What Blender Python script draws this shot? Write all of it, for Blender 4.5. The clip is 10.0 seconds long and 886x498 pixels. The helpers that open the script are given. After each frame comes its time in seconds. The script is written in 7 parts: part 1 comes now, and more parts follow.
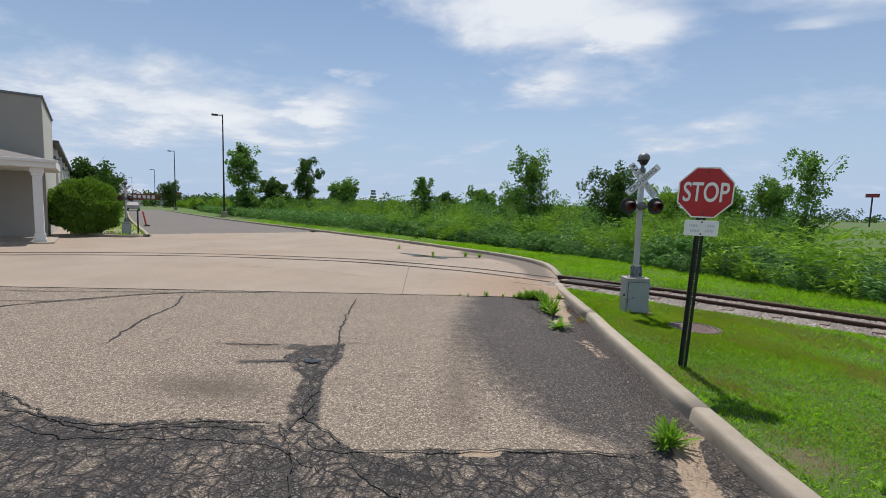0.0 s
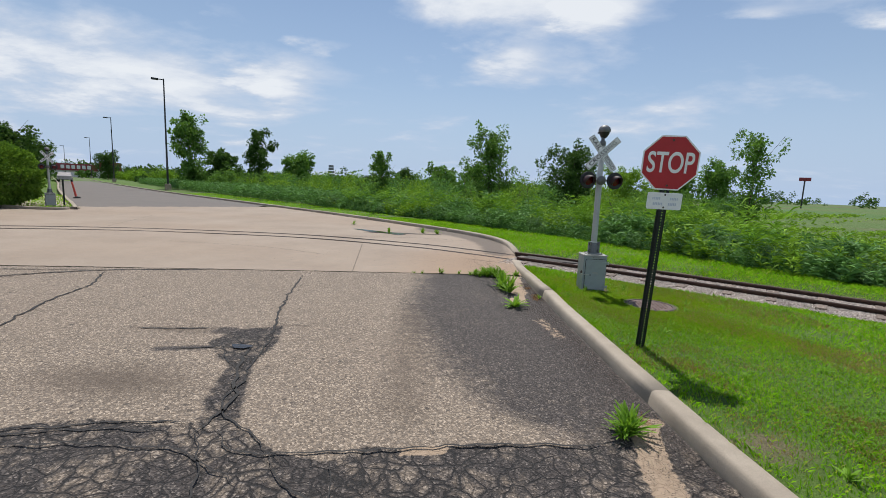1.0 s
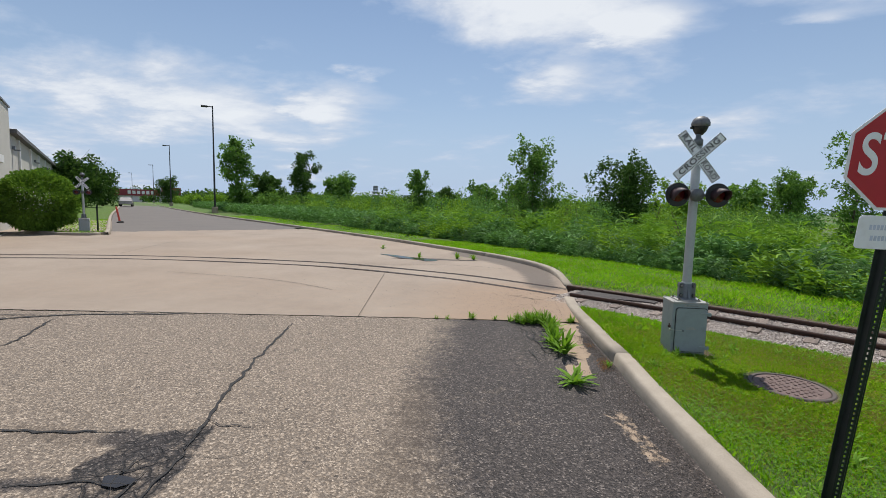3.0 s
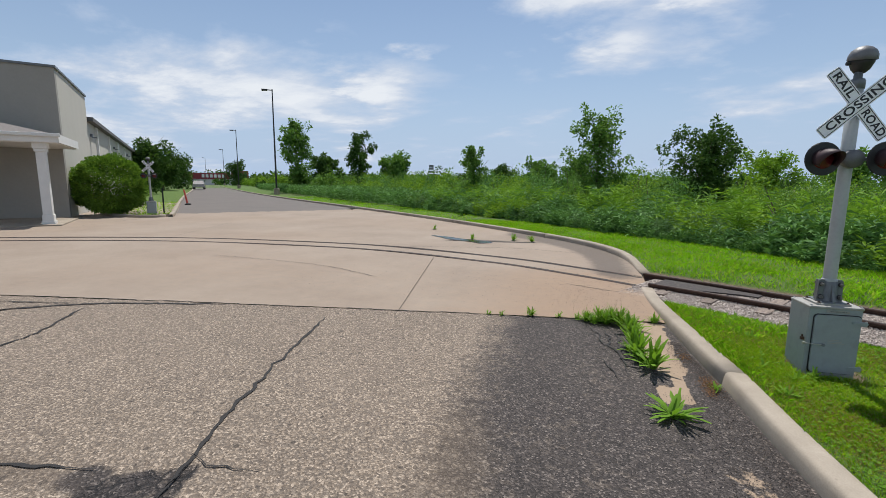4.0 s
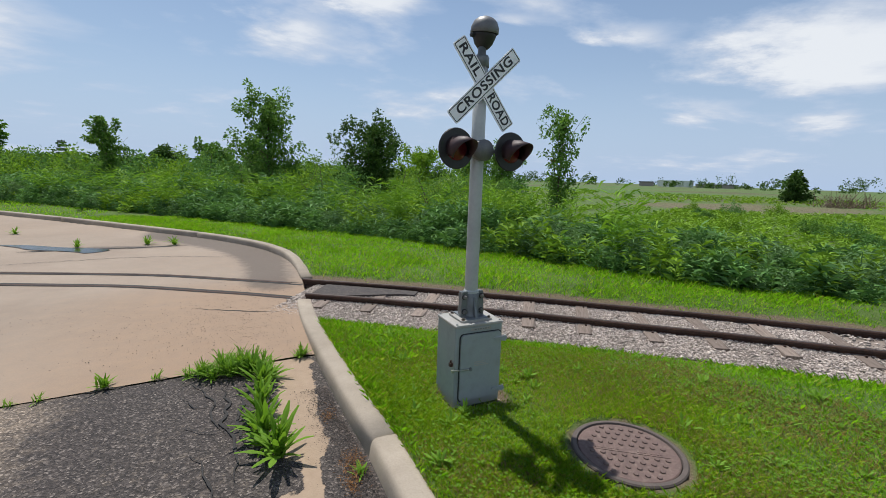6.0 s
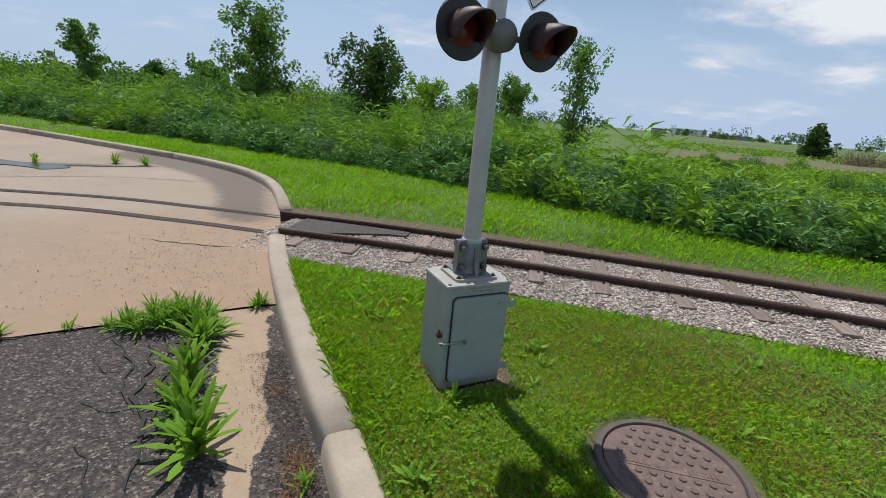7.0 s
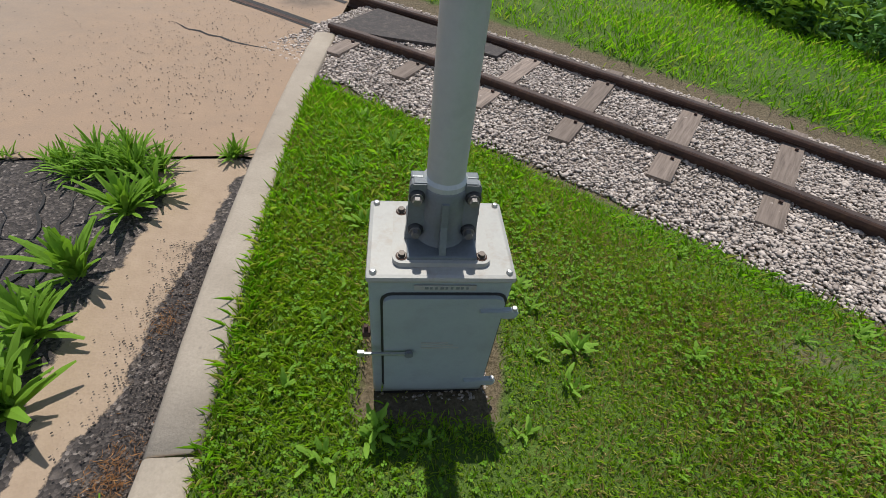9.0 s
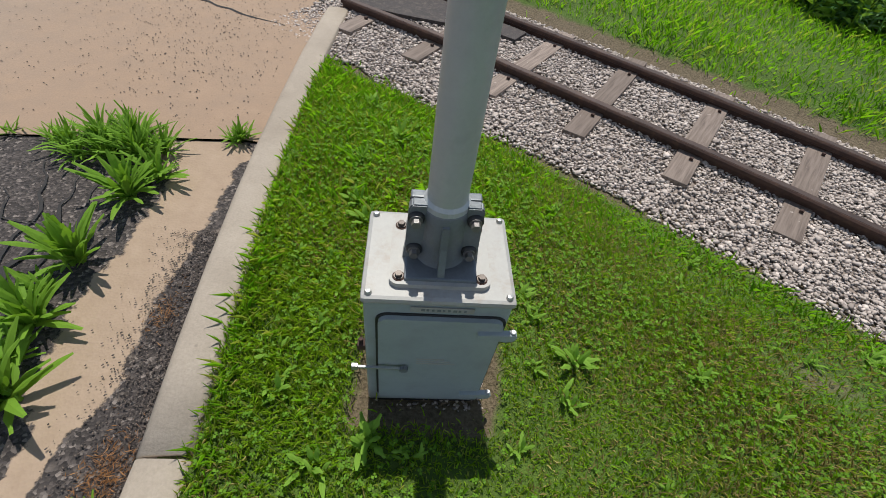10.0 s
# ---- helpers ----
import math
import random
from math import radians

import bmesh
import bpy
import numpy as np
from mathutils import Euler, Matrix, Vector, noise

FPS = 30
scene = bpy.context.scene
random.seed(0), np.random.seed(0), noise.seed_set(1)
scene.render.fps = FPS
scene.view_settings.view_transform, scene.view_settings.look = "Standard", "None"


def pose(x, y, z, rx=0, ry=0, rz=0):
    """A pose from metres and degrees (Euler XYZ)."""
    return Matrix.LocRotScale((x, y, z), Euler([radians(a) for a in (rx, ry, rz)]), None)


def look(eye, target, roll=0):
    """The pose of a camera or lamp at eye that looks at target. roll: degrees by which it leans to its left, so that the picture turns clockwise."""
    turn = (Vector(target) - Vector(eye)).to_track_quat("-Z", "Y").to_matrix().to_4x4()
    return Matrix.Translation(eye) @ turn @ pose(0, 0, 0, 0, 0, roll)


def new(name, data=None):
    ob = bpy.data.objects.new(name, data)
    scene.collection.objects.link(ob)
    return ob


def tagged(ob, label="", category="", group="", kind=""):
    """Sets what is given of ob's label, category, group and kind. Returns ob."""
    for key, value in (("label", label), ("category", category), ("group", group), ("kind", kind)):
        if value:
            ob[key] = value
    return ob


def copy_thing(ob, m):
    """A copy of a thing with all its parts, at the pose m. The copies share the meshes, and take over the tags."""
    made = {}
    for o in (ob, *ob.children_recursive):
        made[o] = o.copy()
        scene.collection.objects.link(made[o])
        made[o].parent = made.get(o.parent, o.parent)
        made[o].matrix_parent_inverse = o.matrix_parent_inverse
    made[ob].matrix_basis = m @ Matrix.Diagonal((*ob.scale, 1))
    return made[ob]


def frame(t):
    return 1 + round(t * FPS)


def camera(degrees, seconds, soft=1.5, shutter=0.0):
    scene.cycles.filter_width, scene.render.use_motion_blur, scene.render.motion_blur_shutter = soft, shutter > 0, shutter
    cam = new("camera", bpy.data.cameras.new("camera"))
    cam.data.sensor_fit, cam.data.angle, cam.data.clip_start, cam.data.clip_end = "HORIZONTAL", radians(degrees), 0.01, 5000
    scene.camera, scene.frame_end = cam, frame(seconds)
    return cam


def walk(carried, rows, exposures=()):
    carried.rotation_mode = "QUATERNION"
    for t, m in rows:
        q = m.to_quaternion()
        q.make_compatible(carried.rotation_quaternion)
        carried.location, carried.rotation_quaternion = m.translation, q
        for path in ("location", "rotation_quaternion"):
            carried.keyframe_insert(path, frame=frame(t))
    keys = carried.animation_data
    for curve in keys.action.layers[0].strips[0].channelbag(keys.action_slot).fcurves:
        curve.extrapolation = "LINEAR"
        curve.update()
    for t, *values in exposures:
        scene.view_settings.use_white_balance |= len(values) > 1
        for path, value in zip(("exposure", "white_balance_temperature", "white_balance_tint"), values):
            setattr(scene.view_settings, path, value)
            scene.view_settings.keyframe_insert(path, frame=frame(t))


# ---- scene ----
cam = camera(90.1, 10.0, soft=0.8)
PATH = [
    (0, (1.413, 0.131, 1.594), (1.06, 2.091, 1.416), 1.5),
    (0.5, (1.346, 0.234, 1.551), (1.014, 2.19, 1.295), 1.7),
    (1, (1.462, 0.547, 1.518), (1.292, 2.521, 1.245), 2.4),
    (1.5, (1.398, 0.954, 1.511), (1.111, 2.91, 1.207), 1.7),
    (2, (1.426, 1.453, 1.584), (1.158, 3.426, 1.393), 1.8),
    (2.2, (1.488, 1.66, 1.575), (1.22, 3.634, 1.396), 2.2),
    (3.3, (1.44, 2.605, 1.555), (0.922, 4.526, 1.348), 0.1),
    (3.5, (1.409, 2.789, 1.559), (0.604, 4.611, 1.381), -0.5),
    (3.7, (1.375, 2.97, 1.55), (0.39, 4.711, 1.382), -0.3),
    (4, (1.328, 3.245, 1.525), (0.721, 5.128, 1.229), 0.5),
    (4.5, (1.514, 3.739, 1.501), (1.796, 5.683, 1.122), 0.7),
    (5, (1.689, 4.128, 1.542), (2.232, 6.022, 1.201), 0.9),
    (5.5, (1.766, 4.485, 1.547), (2.447, 6.337, 1.221), 2.2),
    (5.7, (1.846, 4.594, 1.554), (2.545, 6.441, 1.237), 2.1),
    (6.8, (2.173, 5.301, 1.452), (2.874, 7.11, 0.964), 2.8),
    (7, (2.263, 5.459, 1.396), (2.956, 7.24, 0.807), 5.1),
    (7.5, (2.614, 5.786, 1.387), (3.195, 7.48, 0.497), 7.2),
    (8, (2.816, 6.078, 1.419), (3.395, 7.626, 0.293), 11.0),
    (8.5, (2.938, 6.429, 1.347), (3.32, 7.85, -0.007), 9.2),
    (9, (3.123, 6.582, 1.401), (3.219, 7.983, -0.023), 7.1),
    (9.5, (3.155, 6.669, 1.404), (3.229, 8.006, -0.082), 8.0),
    (10, (3.137, 6.692, 1.446), (3.203, 8.006, -0.06), 9.0),
]
walk(cam, [(t, look(eye, target, roll)) for t, eye, target, roll in PATH])

# ---------------------------------------------------------------- world, sun
SUN_AZ, SUN_EL = radians(98), radians(65)      # azimuth from +x towards +y


CLOUDS = ((-4, 23, 20, 5.0, 1.0), (11, 20.5, 7, 2.4, 1.0), (1, 16.5, 6, 2.2, 0.6), (-44, 9.5, 20, 5.0, 0.75), (-25, 11.5, 10, 3.2, 0.8), (-20, 15, 5, 0.9, 0.8),
          (-33, 17.5, 5, 2.5, 0.45), (27, 18.3, 5, 0.9, 0.6), (40, 16, 5, 1.6, 0.75), (60, 12.5, 8, 4.5, 0.9), (49, 7.5, 8, 2.0, 0.65), (-150, 25, 40, 14, 0.8), (120, 30, 40, 12, 0.8))


def make_world():
    w = bpy.data.worlds.new("sky")
    scene.world = w
    w.use_nodes = True
    nt = w.node_tree
    nt.nodes.clear()
    L = nt.links.new
    out = nt.nodes.new("ShaderNodeOutputWorld")
    bg = nt.nodes.new("ShaderNodeBackground")
    sky = nt.nodes.new("ShaderNodeTexSky")
    sky.sky_type, sky.sun_disc = "NISHITA", False
    sky.sun_elevation, sky.sun_rotation = SUN_EL, radians(90) - SUN_AZ
    sky.air_density, sky.dust_density, sky.ozone_density = 1.1, 0.3, 2.5
    tc = nt.nodes.new("ShaderNodeTexCoord")
    sep = nt.nodes.new("ShaderNodeSeparateXYZ")
    L(tc.outputs["Generated"], sep.inputs[0])
    up = math_node(nt, "MAXIMUM", sep.outputs[2], 0.0)
    den = math_node(nt, "ADD", up, 0.16)
    px = math_node(nt, "DIVIDE", sep.outputs[0], den)
    py = math_node(nt, "DIVIDE", sep.outputs[1], den)
    com = nt.nodes.new("ShaderNodeCombineXYZ")
    L(px, com.inputs[0])
    L(py, com.inputs[1])
    mp = nt.nodes.new("ShaderNodeMapping")
    mp.inputs["Location"].default_value = (3.1, 0.4, 0.0)
    mp.inputs["Rotation"].default_value = (0, 0, radians(35))
    mp.inputs["Scale"].default_value = (1.0, 1.2, 1.0)
    L(com.outputs[0], mp.inputs[0])
    n1 = noise_node(nt, mp.outputs[0], 0.8, 10, 0.56)
    n1.inputs["Distortion"].default_value = 0.35
    n2 = noise_node(nt, mp.outputs[0], 2.6, 8, 0.6)
    # cloud banks: bearing, height, half width, half height in degrees, weight
    bear = math_node(nt, "MULTIPLY", math_node(nt, "ARCTAN2", sep.outputs[0], sep.outputs[1]), 57.3)
    elev = math_node(nt, "MULTIPLY", math_node(nt, "ARCSINE", sep.outputs[2]), 57.3)
    bear = math_node(nt, "ADD", bear, math_node(nt, "MULTIPLY", math_node(nt, "SUBTRACT", n2.outputs[0], 0.5), 14.0))
    elev = math_node(nt, "ADD", elev, math_node(nt, "MULTIPLY", math_node(nt, "SUBTRACT", n1.outputs[0], 0.5), 7.0))
    field = None
    for b0, e0, wb, we, wt in CLOUDS:
        u = math_node(nt, "POWER", math_node(nt, "ABSOLUTE", math_node(nt, "DIVIDE", math_node(nt, "SUBTRACT", bear, b0), wb)), 2.0)
        v = math_node(nt, "POWER", math_node(nt, "ABSOLUTE", math_node(nt, "DIVIDE", math_node(nt, "SUBTRACT", elev, e0), we)), 2.0)
        g = math_node(nt, "MULTIPLY", math_node(nt, "EXPONENT", math_node(nt, "MULTIPLY", math_node(nt, "ADD", u, v), -1.0)), wt)
        field = g if field is None else math_node(nt, "MAXIMUM", field, g)
    wisp = math_node(nt, "MULTIPLY", math_node(nt, "SUBTRACT", n1.outputs[0], 0.48), 3.0)
    fine = math_node(nt, "MULTIPLY", math_node(nt, "SUBTRACT", n2.outputs[0], 0.5), 1.3)
    dens = math_node(nt, "ADD", math_node(nt, "ADD", field, wisp), fine)
    cl = ramp_node(nt, dens, [(0.16, (0, 0, 0)), (0.42, (0.42, 0.42, 0.42)), (0.75, (0.9, 0.9, 0.9))])
    # haze towards the horizon
    hz = ramp_node(nt, up, [(0.0, (1, 1, 1)), (0.10, (0.8, 0.8, 0.8)), (0.22, (0.42, 0.42, 0.42)), (0.42, (0.15, 0.15, 0.15)), (0.7, (0, 0, 0))])
    tone = ramp_node(nt, dens, [(0.2, (5.2, 6.3, 8.2)), (0.6, (6.8, 7.4, 8.5)), (0.95, (9.0, 9.3, 9.7))])
    hazec = nt.nodes.new("ShaderNodeRGB")
    hazec.outputs[0].default_value = (4.6, 5.9, 8.0, 1)
    m1 = mix_node(nt, hz, sky.outputs[0], hazec.outputs[0])
    m2 = mix_node(nt, cl, m1, tone)
    L(m2, bg.inputs[0])
    bg.inputs[1].default_value = 0.095
    L(bg.outputs[0], out.inputs[0])


def math_node(nt, op, a, b=None):
    n = nt.nodes.new("ShaderNodeMath")
    n.operation = op
    for i, v in enumerate((a, b)):
        if v is None:
            continue
        if isinstance(v, (int, float)):
            n.inputs[i].default_value = v
        else:
            nt.links.new(v, n.inputs[i])
    return n.outputs[0]


def noise_node(nt, vec, scale, detail=4, rough=0.55, lac=2.0):
    n = nt.nodes.new("ShaderNodeTexNoise")
    n.inputs["Scale"].default_value = scale
    n.inputs["Detail"].default_value = detail
    n.inputs["Roughness"].default_value = rough
    n.inputs["Lacunarity"].default_value = max(lac, 1.9)
    if vec is not None:
        nt.links.new(vec, n.inputs["Vector"])
    return n


def ramp_node(nt, fac, stops):
    n = nt.nodes.new("ShaderNodeValToRGB")
    e = n.color_ramp.elements
    while len(e) < len(stops):
        e.new(0.5)
    for el, (p, c) in zip(e, stops):
        el.position, el.color = p, (*c, 1)
    nt.links.new(fac, n.inputs[0])
    return n.outputs[0]


def mix_node(nt, fac, a, b, mode="MIX"):
    n = nt.nodes.new("ShaderNodeMix")
    n.data_type, n.blend_type = "RGBA", mode
    for i, v in ((0, fac), (6, a), (7, b)):
        if isinstance(v, (int, float)):
            n.inputs[i].default_value = v
        elif isinstance(v, tuple):
            n.inputs[i].default_value = (*v, 1)
        else:
            nt.links.new(v, n.inputs[i])
    return n.outputs[2]


make_world()
sun = new("sun", bpy.data.lights.new("sun", "SUN"))
sun.data.energy, sun.data.angle, sun.data.color = 4.75, radians(0.6), (1.0, 0.96, 0.9)
sun.matrix_world = look((0, 0, 0), (-math.cos(SUN_AZ) * math.cos(SUN_EL), -math.sin(SUN_AZ) * math.cos(SUN_EL), -math.sin(SUN_EL)))

# ---------------------------------------------------------------- materials


def base_mat(name, rough=0.8, metal=0.0):
    m = bpy.data.materials.new(name)
    m.use_nodes = True
    nt = m.node_tree
    b = nt.nodes["Principled BSDF"]
    b.inputs["Roughness"].default_value = rough
    b.inputs["Metallic"].default_value = metal
    return m, nt, b


def coords(nt):
    return nt.nodes.new("ShaderNodeTexCoord").outputs["Object"]


def bump(nt, b, height, strength=0.4, dist=0.01):
    n = nt.nodes.new("ShaderNodeBump")
    n.inputs["Strength"].default_value = strength
    n.inputs["Distance"].default_value = dist
    nt.links.new(height, n.inputs["Height"])
    nt.links.new(n.outputs[0], b.inputs["Normal"])


def plain(name, col, rough=0.6, metal=0.0, var=0.25, scale=8.0, bumps=0.15, dirt=None, dirt_amt=0.5):
    """A painted or raw surface with variation at two scales and a fine relief."""
    m, nt, b = base_mat(name, rough, metal)
    v = coords(nt)
    n1 = noise_node(nt, v, scale, 5, 0.6)
    n2 = noise_node(nt, v, scale * 9, 4, 0.6)
    lo = tuple(c * (1 - var) for c in col)
    hi = tuple(min(1, c * (1 + var)) for c in col)
    c = ramp_node(nt, n1.outputs[0], [(0.3, lo), (0.7, hi)])
    c = mix_node(nt, 0.35, c, ramp_node(nt, n2.outputs[0], [(0.3, lo), (0.7, hi)]))
    if dirt:
        n3 = noise_node(nt, v, scale * 2.3, 6, 0.7)
        f = math_node(nt, "MULTIPLY", ramp_node(nt, n3.outputs[0], [(0.5, (0, 0, 0)), (0.68, (1, 1, 1))]), dirt_amt)
        c = mix_node(nt, f, c, dirt)
    nt.links.new(c, b.inputs["Base Color"])
    r = math_node(nt, "ADD", math_node(nt, "MULTIPLY", n1.outputs[0], 0.25), rough - 0.12)
    nt.links.new(r, b.inputs["Roughness"])
    bump(nt, b, n2.outputs[0], bumps, 0.004)
    return m


def leaf_mat(name, lo, hi, trans=0.35, rough=0.62, dry=None):
    m, nt, b = base_mat(name, rough)
    b.inputs["Specular IOR Level"].default_value = 0.12
    g = nt.nodes.new("ShaderNodeNewGeometry")
    c = ramp_node(nt, g.outputs["Random Per Island"], [(0.0, lo), (0.78 if dry else 0.85, hi), (0.9 if dry else 1.0, dry or tuple(min(1, x * 1.5) for x in hi))])
    n = noise_node(nt, coords(nt), 0.7, 3)
    c = mix_node(nt, 0.5, c, mix_node(nt, n.outputs[0], tuple(x * 0.75 for x in lo), tuple(x * 1.15 for x in hi)))
    nt.links.new(c, b.inputs["Base Color"])
    t = nt.nodes.new("ShaderNodeBsdfTranslucent")
    bright = mix_node(nt, 1.0, c, (1.0, 1.0, 0.55), "MULTIPLY")
    nt.links.new(bright, t.inputs[0])
    mx = nt.nodes.new("ShaderNodeMixShader")
    mx.inputs[0].default_value = trans
    nt.links.new(b.outputs[0], mx.inputs[1])
    nt.links.new(t.outputs[0], mx.inputs[2])
    nt.links.new(mx.outputs[0], nt.nodes["Material Output"].inputs[0])
    return m


def attr(nt, name):
    a = nt.nodes.new("ShaderNodeAttribute")
    a.attribute_name = name
    return a.outputs["Fac"]


def vor(nt, vec, scale, feature="F1", rand=1.0):
    n = nt.nodes.new("ShaderNodeTexVoronoi")
    n.feature = feature
    n.inputs["Scale"].default_value = scale
    n.inputs["Randomness"].default_value = rand
    nt.links.new(vec, n.inputs["Vector"])
    return n


def warp(nt, vec, scale, amount):
    n = noise_node(nt, vec, scale, 3)
    s = nt.nodes.new("ShaderNodeVectorMath")
    s.operation = "MULTIPLY_ADD"
    nt.links.new(n.outputs["Color"], s.inputs[0])
    s.inputs[1].default_value = (amount, amount, amount)
    nt.links.new(vec, s.inputs[2])
    return s.outputs[0]


def asphalt_mat():
    """Worn asphalt: pale stones in a grey binder, sealed dark areas, crazed zones and washed-in sand."""
    m, nt, b = base_mat("asphalt", 0.9)
    v = coords(nt)
    stone = vor(nt, v, 98.0)
    stone2 = vor(nt, v, 44.0)
    n1 = noise_node(nt, v, 1.1, 6, 0.6)
    n2 = noise_node(nt, v, 14.0, 5, 0.65)
    sc = nt.nodes.new("ShaderNodeSeparateColor")
    nt.links.new(stone.outputs["Color"], sc.inputs[0])
    pale = ramp_node(nt, sc.outputs[0], [(0.0, (0.055, 0.042, 0.032)), (0.35, (0.18, 0.14, 0.104)), (0.75, (0.355, 0.283, 0.212)), (1.0, (0.62, 0.51, 0.40))])
    binder = math_node(nt, "GREATER_THAN", stone2.outputs["Distance"], 0.53)
    pale = mix_node(nt, math_node(nt, "MULTIPLY", binder, 0.55), pale, (0.05, 0.046, 0.044))
    pale = mix_node(nt, 0.35, pale, mix_node(nt, n1.outputs[0], (0.135, 0.10, 0.073), (0.285, 0.225, 0.17)))
    dark = ramp_node(nt, sc.outputs[0], [(0.0, (0.014, 0.0115, 0.011)), (0.6, (0.046, 0.038, 0.035)), (0.9, (0.085, 0.071, 0.064)), (1.0, (0.2, 0.17, 0.15))])
    edge = math_node(nt, "MULTIPLY", math_node(nt, "SUBTRACT", n2.outputs[0], 0.5), 1.3)
    dm = math_node(nt, "ADD", attr(nt, "dark"), edge)
    dm = math_node(nt, "ADD", dm, math_node(nt, "MULTIPLY", math_node(nt, "SUBTRACT", n1.outputs[0], 0.5), 0.8))
    dm = ramp_node(nt, dm, [(0.25, (0, 0, 0)), (0.5, (0.5, 0.5, 0.5)), (0.85, (1, 1, 1))])
    dm = math_node(nt, "MULTIPLY", dm, 0.96)
    c = mix_node(nt, dm, pale, dark)
    # pockmarks where stones have come out
    pk = vor(nt, v, 13.0)
    pks = nt.nodes.new("ShaderNodeSeparateColor")
    nt.links.new(pk.outputs["Color"], pks.inputs[0])
    pit = math_node(nt, "MULTIPLY", math_node(nt, "LESS_THAN", pk.outputs["Distance"], math_node(nt, "MULTIPLY", pks.outputs[0], 0.26)), math_node(nt, "GREATER_THAN", pks.outputs[1], 0.45))
    c = mix_node(nt, math_node(nt, "MULTIPLY", pit, 0.6), c, (0.03, 0.025, 0.022))
    # crazing: plates of worn stone parted by dark gaps
    wv = warp(nt, warp(nt, v, 2.2, 0.30), 11.0, 0.05)
    cz = vor(nt, wv, 8.0, "DISTANCE_TO_EDGE")
    cz2 = vor(nt, wv, 17.0, "DISTANCE_TO_EDGE")
    worn = ramp_node(nt, noise_node(nt, v, 2.3, 6, 0.7).outputs[0], [(0.47, (0, 0, 0)), (0.58, (1, 1, 1))])
    line = math_node(nt, "MAXIMUM", ramp_node(nt, cz.outputs["Distance"], [(0.0, (0.9, 0.9, 0.9)), (0.02, (0.8, 0.8, 0.8)), (0.06, (0, 0, 0))]),
                     math_node(nt, "MULTIPLY", ramp_node(nt, cz2.outputs["Distance"], [(0.0, (1, 1, 1)), (0.09, (0, 0, 0))]), 0.55))
    crm = math_node(nt, "ADD", attr(nt, "craze"), math_node(nt, "MULTIPLY", edge, 0.5))
    crm = ramp_node(nt, crm, [(0.38, (0, 0, 0)), (0.6, (1, 1, 1))])
    line = math_node(nt, "MULTIPLY", line, crm)
    near = ramp_node(nt, cz.outputs["Distance"], [(0.06, (1, 1, 1)), (0.22, (0.25, 0.25, 0.25))])
    body = math_node(nt, "MULTIPLY", crm, math_node(nt, "MAXIMUM", math_node(nt, "SUBTRACT", 0.95, worn), math_node(nt, "MULTIPLY", near, 0.75)))
    c = mix_node(nt, body, c, dark)
    chip = math_node(nt, "MULTIPLY", math_node(nt, "MULTIPLY", crm, worn), math_node(nt, "SUBTRACT", 1.0, near))
    c = mix_node(nt, math_node(nt, "MULTIPLY", chip, 0.8), c, pale)
    c = mix_node(nt, line, c, (0.006, 0.0055, 0.0055))
    # stain and sand
    sm = math_node(nt, "ADD", attr(nt, "stain"), math_node(nt, "MULTIPLY", edge, 0.8))
    c = mix_node(nt, math_node(nt, "MULTIPLY", ramp_node(nt, sm, [(0.2, (0, 0, 0)), (0.8, (1, 1, 1))]), 0.75), c, (0.075, 0.055, 0.04))
    sd = math_node(nt, "ADD", attr(nt, "sand"), math_node(nt, "MULTIPLY", edge, 1.1))
    sdm = ramp_node(nt, sd, [(0.42, (0, 0, 0)), (0.56, (1, 1, 1))])
    sandc = mix_node(nt, n2.outputs[0], (0.26, 0.185, 0.122), (0.39, 0.295, 0.21))
    c = mix_node(nt, math_node(nt, "MULTIPLY", sdm, 0.95), c, sandc)
    nt.links.new(c, b.inputs["Base Color"])
    h = math_node(nt, "SUBTRACT", math_node(nt, "MULTIPLY", stone.outputs["Distance"], math_node(nt, "SUBTRACT", 1.0, math_node(nt, "MULTIPLY", sdm, 0.8))), math_node(nt, "MULTIPLY", line, 2.0))
    bump(nt, b, h, 0.6, 0.009)
    return m


